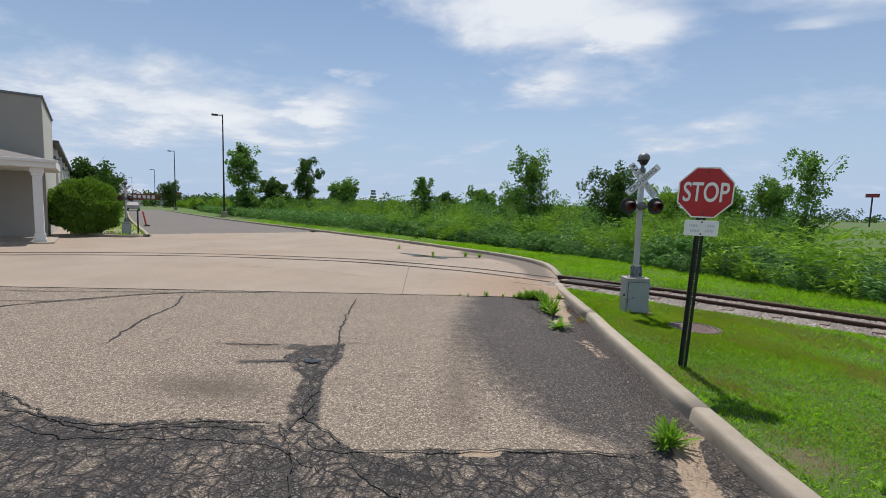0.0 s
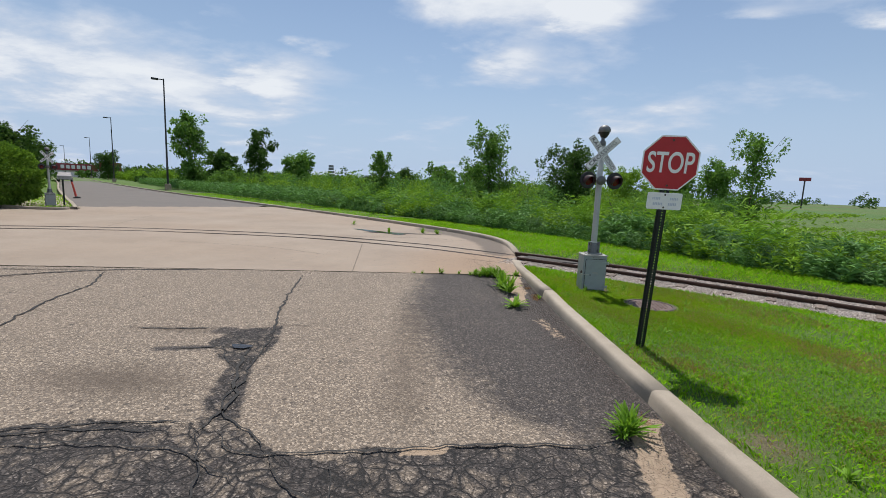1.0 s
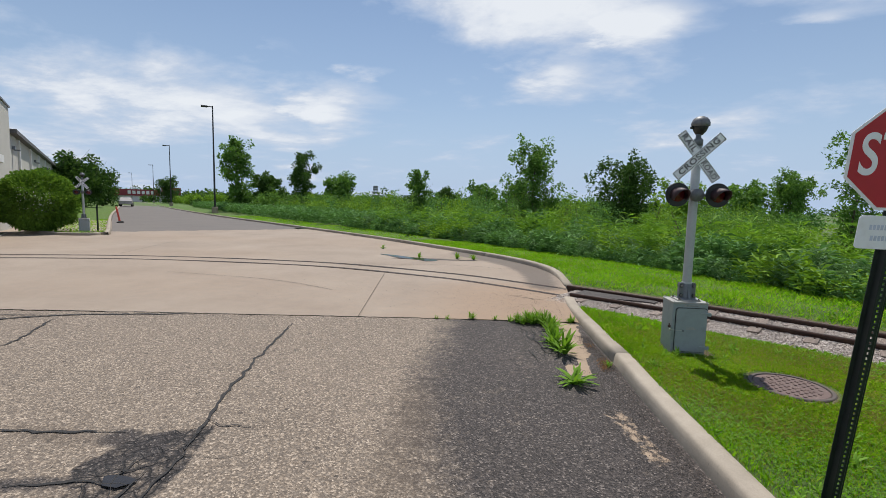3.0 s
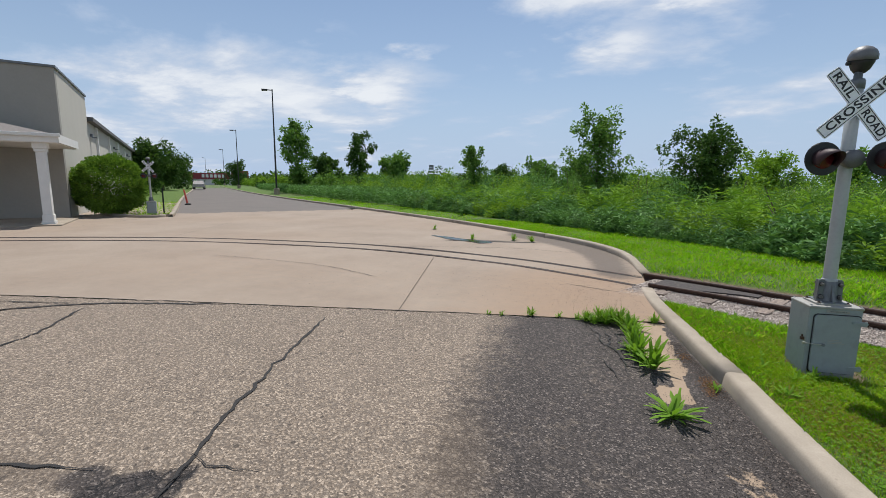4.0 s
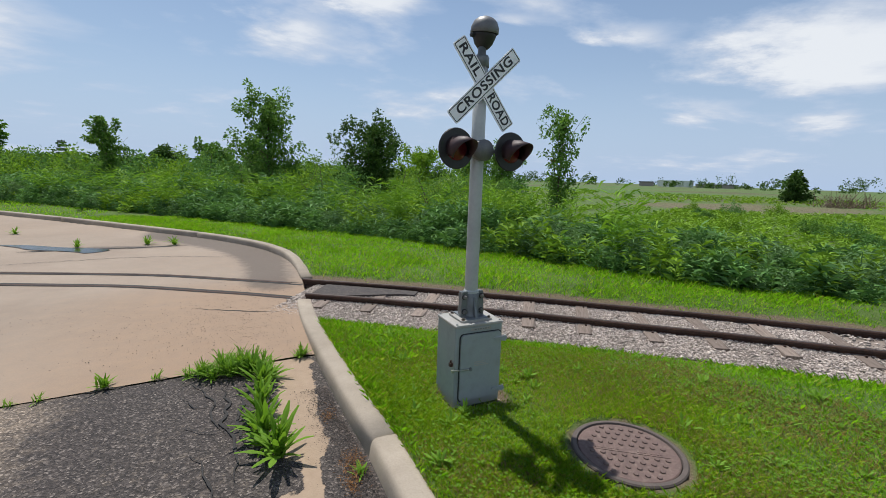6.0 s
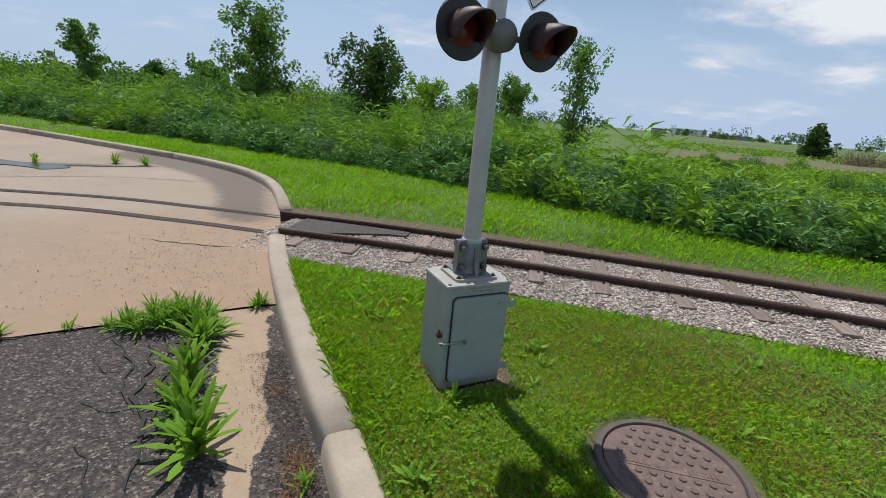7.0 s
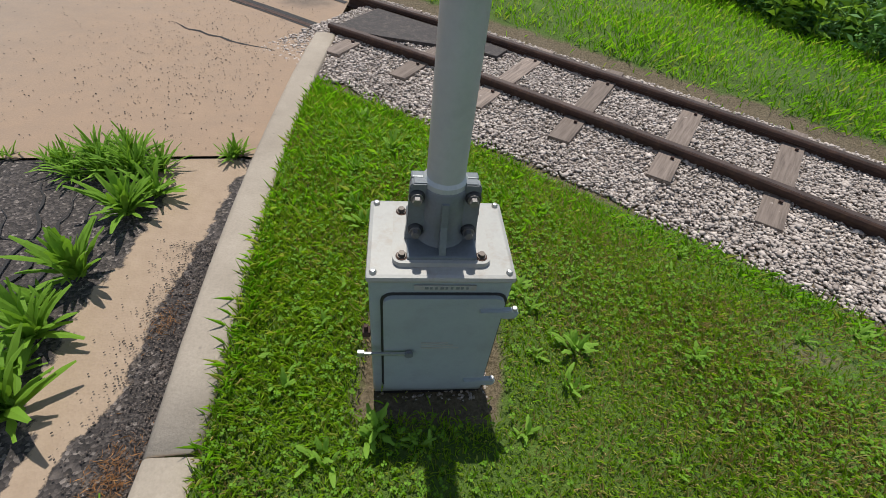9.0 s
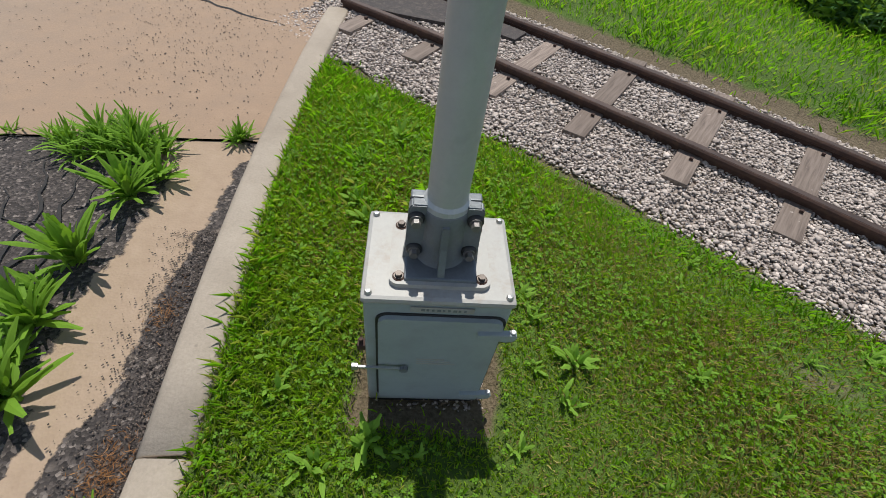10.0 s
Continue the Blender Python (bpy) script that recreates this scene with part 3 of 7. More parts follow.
def lawn_z(X, Y):
    """Height of the turf: kerb-high, sinking towards the track bed."""
    dt = seg_dist(X, Y, BEDLINE[::8])
    z = 0.095 + 0.012 * wave(X, Y, 1.5, 3)
    z = np.where(dt < 2.4, -0.022 + (z + 0.022) * smooth01(dt, 0.72, 1.5), z)
    sd = sdist_pave(X, Y)
    return np.minimum(z, kerb_h(Y) - 0.012 + 0.16 * np.maximum(sd - 0.2, 0))


# ---------------------------------------------------------------- ground
def axis(fine0, fine1, step, lo, hi, grow=1.14):
    a = list(np.arange(fine0, fine1, step))
    s, x = step, fine1
    while x < hi:
        a.append(x)
        s *= grow
        x += s
    a.append(hi)
    s, x = step * grow, fine0 - step * grow
    b = []
    while x > lo:
        b.append(x)
        s *= grow
        x -= s
    b.append(lo)
    return np.array(b[::-1] + a)


def grid_mesh(name, xs, ys, zf, mat, keep=None, attrs=(), shear=None):
    X, Y = np.meshgrid(xs, ys)
    if shear is not None:
        Y = Y + shear(X)
    Z = zf(X, Y)
    nx, ny = len(xs), len(ys)
    idx = np.arange(nx * ny).reshape(ny, nx)
    F = np.stack([idx[:-1, :-1], idx[:-1, 1:], idx[1:, 1:], idx[1:, :-1]], -1).reshape(-1, 4)
    if keep is not None:
        cx, cy = (X[:-1, :-1] + X[1:, 1:]) / 2, (Y[:-1, :-1] + Y[1:, 1:]) / 2
        F = F[keep(cx, cy).reshape(-1)]
    me = bpy.data.meshes.new(name)
    me.vertices.add(nx * ny)
    me.vertices.foreach_set("co", np.stack([X, Y, Z], -1).astype(np.float32).reshape(-1))
    n = len(F)
    me.loops.add(n * 4)
    me.loops.foreach_set("vertex_index", F.astype(np.int32).reshape(-1))
    me.polygons.add(n)
    me.polygons.foreach_set("loop_start", np.arange(0, n * 4, 4, dtype=np.int32))
    me.polygons.foreach_set("loop_total", np.full(n, 4, dtype=np.int32))
    me.update(calc_edges=True)
    for an, fn in attrs:
        a = me.attributes.new(an, "FLOAT", "POINT")
        a.data.foreach_set("value", np.asarray(fn(X, Y), dtype=np.float32).reshape(-1))
    me.polygons.foreach_set("use_smooth", [True] * n)
    return obj(name, me, mat)


GX, GY = axis(1.7, 7.5, 0.07, -2500, 2500), axis(1.5, 12.5, 0.09, -2500, 2500)
CELLX = np.gradient(GX)
CELLY = np.gradient(GY)


def ground_z(X, Y):
    sd = sdist_pave(X, Y)
    cell = np.maximum(*np.meshgrid(CELLX, CELLY))
    z = lawn_z(X, Y)
    far = np.hypot(X, Y)
    z = np.where(sd > np.maximum(0.09, np.minimum(cell, 3.0) * 0.9), z, -0.12)
    z = np.where(np.hypot(X - HOLE[0], Y - HOLE[1]) < 0.27, z - 0.06, z)
    z = z - 0.065 * (1 - smooth01(np.maximum(np.abs(X - SIGNAL[0] - 0.02) / 0.25, np.abs(Y - SIGNAL[1] + 0.03) / 0.22), 0.7, 1.1))
    return np.where(far > 300, np.minimum(z, 0.05), z)


def soil_mask(X, Y):
    a = 1 - smooth01(np.hypot(X - HOLE[0], Y - HOLE[1]), 0.29, 0.40)
    b = 1 - smooth01(np.maximum(np.abs(X - SIGNAL[0] - 0.02) / 0.25, np.abs(Y - SIGNAL[1] + 0.03) / 0.22), 0.75, 1.15)
    d = sdist_pave(X, Y)
    c = (1 - smooth01(d, 0.16, 0.30)) * 0.45
    dt = seg_dist(X, Y, BEDLINE[::8])
    e = np.maximum(1 - smooth01(dt, 0.74, 1.0), (1 - smooth01(seg_dist(X, Y, (TRACK + _n * 0.55)[::8]), 0.22, 0.42)) * (X > 2.3))
    br = 1 - smooth01(np.hypot((X - 34) / 13, (Y - 27) / 7) + 0.15 * wave(X, Y, 0.3, 56), 0.7, 1.15)
    f = np.exp(-((X - 3.25) ** 2 + (Y - 3.1) ** 2) / 0.10) * 0.62
    g = np.clip(wave(X, Y, 4.2, 55) - 0.45, 0, 1) * 0.55 * (1 - smooth01(np.hypot(X - 3.5, Y - 6), 1.8, 3))
    return np.clip(np.maximum.reduce([a * 0.75, b, c, e * 0.9, f, g, br * 0.62]), 0, 1)


ground = grid_mesh("ground", GX, GY, ground_z, TURF, None,
                   [("soil", soil_mask), ("field", lambda X, Y: smooth01(np.hypot(X - 2, Y - 5), 13, 34) * (1 - ROADSIDE(X, Y)))])
tagged(ground, "mown green turf beside the kerb running out to open fields", "ground", kind="structure")

# pavements
ax, ay = np.arange(-9.0, 3.6, 0.045), -np.arange(0, 8.8, 0.045)[::-1]
CONC_Y = lambda X: np.interp(X, CONC_EDGE[:, 0], CONC_EDGE[:, 1])
KERB_X = lambda Y: np.interp(Y, KERB_NEAR[:, 1], KERB_NEAR[:, 0])


def lines_mask(X, Y, specs):
    m = np.zeros(np.shape(X))
    for pts, w in specs:
        m = np.maximum(m, 1 - smooth01(seg_dist(X, Y, np.array(pts)), w * 0.5, w * 1.3))
    return m


def low_zone(X, Y):
    """The crazed belt across the near end of the asphalt."""
    b = np.interp(X, [-9, -2.9, -2.1, -1.46, -0.92, -0.43, -0.15, 0.34, 0.67, 0.86, 1.34, 2.24], [2.9, 3.0, 2.69, 2.75, 2.94, 2.97, 3.08, 2.81, 2.75, 2.9, 2.97, 3.18]) + 0.04 * wave(X, Y, 5, 5)
    return 1 - smooth01(Y, b - 0.06, b + 0.05)


NECK = np.array([(-1.05, 4.32), (-0.98, 4.66), (-0.62, 4.92), (-0.43, 4.55), (-0.38, 4.16), (-0.27, 3.62), (0.02, 3.05), (-0.30, 3.0), (-0.42, 3.5), (-0.60, 3.95), (-0.85, 4.15)])


def neck_mask(X, Y):
    """The crazed tongue that runs up from the belt."""
    d = seg_dist(X, Y, np.vstack([NECK, NECK[:1]]))
    d = np.where(inside(X, Y, NECK), d, -d) + 0.05 * wave(X, Y, 7, 12)
    return smooth01(d, -0.06, 0.07)


def craze_mask(X, Y):
    return np.maximum(low_zone(X, Y), neck_mask(X, Y))


def dark_mask(X, Y):
    left = np.interp(Y, [2.9, 3.26, 3.53, 4.7, 5.3, 5.98, 7.45, 9], [2.3, 2.05, 1.62, 1.05, 0.85, 0.62, 0.55, 0.5]) + 0.10 * wave(X, Y, 3, 8) + 0.05 * wave(X, Y, 9, 9)
    a = smooth01(X, left - 0.55, left + 0.40) * smooth01(Y, 3.0, 3.2)
    low = low_zone(X, Y) * (0.62 + 0.40 * wave(X, Y, 2.6, 17)) * (1 - 0.3 * smooth01(X, 0.4, 1.0))
    splay = lines_mask(X, Y, [([(-0.9, 4.22), (-1.35, 4.08)], 0.07), ([(-0.75, 4.62), (-1.1, 4.66)], 0.12)]) * 0.9
    return np.maximum.reduce([a * 0.95, neck_mask(X, Y) * 0.75, low, splay])


def stain_mask(X, Y):
    a = np.exp(-(((X + 1.2) / 0.75) ** 2 + ((Y - 3.45) / 0.32) ** 2)) * 0.8
    b = np.exp(-(((X + 1.5) / 0.55) ** 2 + ((Y - 4.6) / 0.12) ** 2)) * 0.6
    c = np.exp(-((X - 0.75 - 0.3 * (5 - Y) * 0.5) / 0.25) ** 2) * smooth01(Y, 2.9, 3.4) * (1 - smooth01(Y, 5.6, 6.6)) * 0.55
    return np.clip(a + b + c, 0, 1)


def sand_mask(X, Y):
    a = lines_mask(X, Y, [([(2.02, 8.45), (2.06, 8.1), (2.06, 7.8), (2.04, 7.5), (2.08, 7.2)], 0.14), ([(1.85, 8.35), (2.1, 8.4)], 0.12),
                          ([(2.1, 7.1), (2.1, 6.6)], 0.05), ([(1.98, 6.75), (2.0, 6.6)], 0.09)])
    b = lines_mask(X, Y, [([(2.62, 3.45), (2.52, 3.0), (2.5, 2.4)], 0.1), ([(2.62, 3.42), (2.72, 3.5)], 0.05)])
    c = lines_mask(X, Y, [([(2.2, 5.8), (2.28, 5.5), (2.35, 5.2)], 0.1)]) * 0.5
    d = lines_mask(X, Y, [([(1.1, 2.92), (1.3, 2.97)], 0.05)]) * 0.9
    return np.maximum.reduce([a, b, c, d])


asphalt = grid_mesh("pavement_1", ax, ay, lambda X, Y: 0.004 * wave(X, Y, 1.2, 1) - 0.012 * craze_mask(X, Y) * (0.5 + 0.5 * wave(X, Y, 9, 2)) - 0.004, ASPHALT,
                    lambda x, y: (x < KERB_X(y) + 0.1) & (y > 0.02),
                    [("craze", craze_mask), ("dark", dark_mask), ("stain", stain_mask), ("sand", sand_mask)], CONC_Y)
tagged(asphalt, "worn cracked grey asphalt with dark sealed patches and washed sand", "pavement", kind="structure")
# the rest of the asphalt behind and to the side
bm = bmesh.new()
for poly in ([(-60, -60), (60, -60), (5.0, -9.0), (3.38, 0.0), (-9.0, 0.0), (-60, -4)], [(-60, -4), (-9.0, 0.0), (-9.0, 6.2), (-15.0, 4.8), (-30.0, 1.15), (-60, -5.5)]):
    bm.faces.new([bm.verts.new((x, y, -0.004)) for x, y in poly])
rest = part("pavement_2", bm, ASPHALT)
tagged(rest, "plain grey asphalt of the yard", "pavement", kind="structure")

cx, cy = np.concatenate([np.arange(-40, -12, 0.5), np.arange(-12, 2.6, 0.12)]), np.concatenate([np.arange(0, 10, 0.11), np.arange(10, 30, 0.3)])


def conc_far(X):
    return np.interp(X, [-26, -16.5, -11.4, -8], [16.0, 19.2, 25.2, 30])


def in_conc(x, y):
    return (sdist_pave(x, y) < 0.08) & (y < conc_far(x))


def conc_stain(X, Y):
    a = smooth01(X, -1.6, 1.4) * (1 - smooth01(Y, 10.6, 12.2)) * 0.85
    b = 0.25 + 0.15 * wave(X, Y, 0.6, 4)
    return np.clip(np.maximum(a, b), 0, 1)


def conc_dark(X, Y):
    d = seg_dist(X, Y, KERB_FAR[:40])
    a = (1 - smooth01(d, 0.35, 1.15)) * (1 - smooth01(np.abs(X - 0.6), 1.1, 2.0)) * 0.95
    b = np.exp(-(((X + 1.0) / 1.1) ** 2 + ((Y - 14.75) / 0.28) ** 2)) * 0.85
    c = (1 - smooth01(seg_dist(X, Y, TRACK[::3]), 0.15, 0.9)) * 0.16
    return np.clip(np.maximum.reduce([a, b, c]), 0, 1)


concrete = grid_mesh("pavement_3", cx, cy, lambda X, Y: 0.003 + 0.004 * wave(X, Y, 0.8, 6), CONCRETE, in_conc, [("stain", conc_stain), ("dark", conc_dark)], CONC_Y)
tagged(concrete, "tan concrete apron of the crossing with brown washed stains", "pavement", kind="structure")

road_poly = [(-16.3, 18.6), (-11.5, 25.0)] + [tuple(p) for p in KERB_FAR if p[0] < -11.6] + [tuple(p) for p in KERB_LEFT[::-1] if p[0] < -16.5]
bm = bmesh.new()
bm.faces.new([bm.verts.new((x, y, -0.006)) for x, y in road_poly])
ROADMAT = plain("road_asphalt", (0.135, 0.118, 0.105), 0.9, var=0.2, scale=0.5, bumps=0.3)
road = part("road", bm, ROADMAT)
tagged(road, "long grey asphalt road leading away along the building", "road", kind="structure")
bm = bmesh.new()
bm.faces.new([bm.verts.new((x, y, -0.02)) for x, y in [(-70, -12), (-9, 0), (-9, 9), (-11, 25.5), (-17, 19), (-24, 27), (-60, 30)]])
tagged(part("pavement_4", bm, CONCRETE), "concrete under the porch and along the building", "pavement", kind="structure")


def kerb_line(name, line, label, hfun, side=-1, joints=3.0):
    """Kerb of cast concrete pieces with rounded top; each piece a part."""
    k = thing(name, Matrix.Identity(4), label, "kerb", kind="structure")
    d = np.concatenate([[0], np.cumsum(np.linalg.norm(np.diff(line, axis=0), axis=1))])
    n = max(1, int(round(d[-1] / joints)))
    n = min(n, 40)
    for i in range(n):
        a, b = d[-1] * i / n + 0.002, d[-1] * (i + 1) / n - 0.002
        s = np.linspace(a, b, max(4, int((b - a) / 0.3)))
        ln = np.stack([np.interp(s, d, line[:, 0]), np.interp(s, d, line[:, 1])], 1)
        pr = [(0.022, -0.10), (0.022, 0.0), (0.030, 0.55), (0.038, 0.82), (0.050, 0.95), (0.066, 1.0), (0.12, 1.01), (0.168, 0.99), (0.182, 0.93), (0.19, 0.78), (0.19, -0.10)]

        def prof(j, ln=ln, pr=pr):
            h = hfun(ln[j, 0], ln[j, 1])
            return [(side * o, z * h if z > 0 else z) for o, z in pr]
        V, F = sweep(ln, prof)
        raw("kerb_stone", V, F, KERB, k, smooth=True)
    return k


kerb_line("kerb_1", KERB_NEAR[::1], "rounded pale concrete kerb between asphalt and lawn", lambda x, y: float(kerb_h(y)), -1, 3.3)
kerb_line("kerb_2", KERB_FAR, "rounded pale concrete kerb along the far verge", lambda x, y: float(kerb_h(y)), -1, 3.3)
kerb_line("kerb_3", KERB_LEFT, "pale concrete kerb round the planted island", lambda x, y: 0.11, 1, 3.3)

# ---------------------------------------------------------------- railway track


def rail(line, name, label):
    r = thing(name, Matrix.Identity(4), label, "rail", "track rails")
    out = line[line[:, 0] > 2.2]
    prof = [(-0.05, -0.03), (-0.05, -0.016), (-0.012, -0.004), (-0.012, 0.044), (-0.032, 0.054), (-0.032, 0.076), (-0.025, 0.085), (0.025, 0.085), (0.032, 0.076), (0.032, 0.054), (0.012, 0.044), (0.012, -0.004), (0.05, -0.016), (0.05, -0.03)]
    V, F = sweep(np.array([(p[0], p[1]) for p in out]), prof)
    raw("web", V, F, RUST, r)
    V, F = sweep(out, [(-0.019, 0.0852), (-0.019, 0.087), (0.019, 0.087), (0.019, 0.0852)])
    raw("running_surface", V, F, RAILTOP, r, "dull brown worn rail head")
    inn = line[(line[:, 0] <= 2.25) & (line[:, 0] > -24)]
    V, F = sweep(inn, [(-0.022, -0.03), (-0.022, 0.011), (0.022, 0.011), (0.022, -0.03)])
    raw("embedded_head", V, F, RUST, r, "rail head flush in the concrete")
    return r


rail(RAIL_NEAR, "rail", "rusty brown narrow gauge rail on wooden ties")
rail(RAIL_FAR, "rail", "rusty brown narrow gauge rail on wooden ties")
for s, ln in ((1, RAIL_NEAR), (-1, RAIL_FAR)):
    inn = ln[(ln[:, 0] <= 2.3) & (ln[:, 0] > -24)]
    for o, w in ((s * 0.055, 0.028), (-s * 0.035, 0.011)):
        V, F = sweep(inn, [(o - w, 0.0095), (o + w, 0.0095)], close=False)
        tagged(raw("trim_groove", V, F, TAR), "dark flangeway beside the embedded rail", "groove", kind="structure")

# track bed and stones
bed = TRACK[(TRACK[:, 0] > 2.15)]
V, F = sweep(bed, [(-1.0, -0.03), (-0.7, -0.004), (-0.3, 0.004), (0.3, 0.004), (0.5, -0.004), (0.72, -0.03)], close=False)
tagged(raw("ballast_bed", V, F, BALLASTBED), "grey gravel bed under the track", "gravel", kind="stuff")


def pebbles(name, P, S, mat, label, flat=0.65):
    """Many small uneven stones as one mesh; P places, S sizes."""
    base = np.array([(1, 0, 0), (0.3, 0.95, 0), (-0.8, 0.55, 0), (-0.75, -0.6, 0), (0.35, -0.9, 0), (0.25, 0.1, 0.8), (-0.3, -0.2, 0.7), (0, 0, -0.6)])
    faces = np.array([(0, 1, 5), (1, 2, 5), (2, 6, 5), (2, 3, 6), (3, 4, 6), (4, 5, 6), (4, 0, 5), (1, 0, 7), (2, 1, 7), (3, 2, 7), (4, 3, 7), (0, 4, 7)])
    n = len(P)
    J = base[None] * RNG.uniform(0.5, 1.4, (n, 8, 3)) * S[:, None, None] * np.array([1, 0.8, flat])
    a = RNG.uniform(0, 6.28, n)
    c, s = np.cos(a)[:, None], np.sin(a)[:, None]
    X = J[..., 0] * c - J[..., 1] * s
    Y = J[..., 0] * s + J[..., 1] * c
    J = np.stack([X, Y, J[..., 2]], -1) + P[:, None, :]
    me = bpy.data.meshes.new(name)
    F = (faces[None] + (np.arange(n) * 8)[:, None, None]).reshape(-1, 3)
    me.vertices.add(n * 8)
    me.vertices.foreach_set("co", J.astype(np.float32).reshape(-1))
    me.loops.add(len(F) * 3)
    me.loops.foreach_set("vertex_index", F.astype(np.int32).reshape(-1))
    me.polygons.add(len(F))
    me.polygons.foreach_set("loop_start", np.arange(0, len(F) * 3, 3, dtype=np.int32))
    me.polygons.foreach_set("loop_total", np.full(len(F), 3, dtype=np.int32))
    me.update(calc_edges=True)
    ob = obj(name, me, mat)
    return tagged(ob, label, "gravel", kind="stuff")


def along(line, n, lo, hi, xmax):
    ln = line[(line[:, 0] > 2.2) & (line[:, 0] < xmax)]
    N = normals(ln)
    t = RNG.uniform(0, len(ln) - 1.001, n)
    i = t.astype(int)
    f = (t - i)[:, None]
    p = ln[i] * (1 - f) + ln[i + 1] * f
    o = RNG.uniform(lo, hi, n)
    return p + N[i] * o[:, None], o


p, o = along(TRACK, 60000, -1.02, 0.62, 7.5)
k = np.abs(o + 0.17) < 0.85 + 0.06 * wave(p[:, 0], p[:, 1], 5, 33)
p, o = p[k], o[k]
pebbles("ballast_stones", np.c_[p, 0.012 - 0.03 * np.maximum(np.abs(o) - 0.3, 0) + RNG.uniform(-0.005, 0.010, len(p))], RNG.uniform(0.006, 0.0165, len(p)), BALLAST, "pale grey crushed stone between the ties")
p, o = along(TRACK, 15000, -0.98, 0.60, 18)
pebbles("ballast_stones", np.c_[p, 0.012 - 0.03 * np.maximum(np.abs(o) - 0.3, 0) + RNG.uniform(-0.005, 0.010, len(p))], RNG.uniform(0.012, 0.030, len(p)), BALLAST, "pale grey crushed stone, the larger pieces of the bed", 0.5)

# ties, built once
bm = boxbm(-0.58, -0.068, -0.06, 0.655, 0.068, 0.0, bev=0.006)
for v in bm.verts:
    v.co += Vector((0.004 * math.sin(v.co.y * 90), 0.004 * math.sin(v.co.x * 13), 0.003 * math.sin(v.co.x * 21 + v.co.y * 40)))
tie_mesh = part("railroad_tie", bm, TIE)
spike = boxbm(-0.010, -0.010, 0.0, 0.010, 0.010, 0.016, bev=0.003)
spike_mesh = part("spike", spike, RUST).data
bpy.data.objects.remove(bpy.data.objects["spike"])
d = np.concatenate([[0], np.cumsum(np.linalg.norm(np.diff(TRACK, axis=0), axis=1))])
s0 = d[np.argmin(np.hypot(TRACK[:, 0] - 4.83, TRACK[:, 1] - 9.13))]
first = True
for k in range(-4, 32):
    s = s0 + k * 0.622 + random.uniform(-0.02, 0.02)
    x, y = np.interp(s, d, TRACK[:, 0]), np.interp(s, d, TRACK[:, 1])
    x2, y2 = np.interp(s + 0.1, d, TRACK[:, 0]), np.interp(s + 0.1, d, TRACK[:, 1])
    ang = math.degrees(math.atan2(y2 - y, x2 - x)) - 90 + random.uniform(-2.5, 2.5)
    m = pose(x - 0.04 * math.sin(radians(-ang)), y, 0.030 + random.uniform(-0.003, 0.005), random.uniform(-1, 1), random.uniform(-0.6, 0.6), ang)
    if first:
        tie_mesh.matrix_world = m
        t = tie_mesh
        tagged(t, "weathered grey-brown wooden railroad tie lying in the gravel", "tie", "ties under the rails")
        for sx in (-0.345 - 0.06, -0.345 + 0.06, 0.345 - 0.06, 0.345 + 0.06):
            sp = obj("spike", spike_mesh, RUST, t)
            sp.location = (sx, 0.02, 0)
        first = False
    else:
        copy_thing(tie_mesh, m)

# dark filler wedge between the rails at the apron's edge
bm = bmesh.new()
ctr = TRACK[(TRACK[:, 0] > 2.33) & (TRACK[:, 0] < 3.6)]
N = normals(ctr)
low, top = [], []
for i, p in enumerate(ctr):
    f = i / (len(ctr) - 1)
    a, b = -0.29 + 0.50 * f ** 1.6, 0.285
    if f > 0.93:
        a = 0.10
    for o in (a, b):
        q = p + N[i] * o
        top.append(bm.verts.new((q[0], q[1], 0.05 - 0.008 * f)))
        low.append(bm.verts.new((q[0], q[1], -0.01)))
for i in range(len(ctr) - 1):
    j = 2 * i
    bm.faces.new((top[j], top[j + 1], top[j + 3], top[j + 2]))
    bm.faces.new((low[j], low[j + 2], top[j + 2], top[j]))
    bm.faces.new((low[j + 1], top[j + 1], top[j + 3], low[j + 3]))
bm.faces.new((low[-2], low[-1], top[-1], top[-2]))
bm.faces.new((low[0], top[0], top[1], low[1]))
bmesh.ops.recalc_face_normals(bm, faces=bm.faces)
FILL = plain("filler_asphalt", (0.052, 0.045, 0.042), 0.9, var=0.4, scale=14, bumps=0.6, dirt=(0.16, 0.13, 0.105), dirt_amt=0.5)
tagged(part("crossing_filler", bm, FILL), "dark rubbery filler wedge between the rails at the apron", "crossing filler")

# ---------------------------------------------------------------- crossing signal


HOODPAINT = plain("faded_hood_paint", (0.042, 0.02, 0.023), 0.6, 0.0, var=0.35, scale=14, bumps=0.1)
# lighter copy of BOLT, with the sun on the bolt heads put into its colour
BOLTLIT = plain("sunlit_bolt_steel", (0.20, 0.19, 0.18), 0.45, 0.6, var=0.3, scale=40, bumps=0.1)
DOME = plain("dull_dome", (0.15, 0.152, 0.155), 0.5, 0.2, var=0.25, scale=14, bumps=0.1)


def bolt_at(parent, m, r=0.011, h=0.010, mat=None, name="bolt"):
    bm = cyl(r * 1.35, 0, 0.003, 14)
    cyl(r, 0.003, 0.003 + h, 6, bm=bm)
    o = part(name, bm, mat or BOLT, parent)
    o.matrix_local = m
    return o


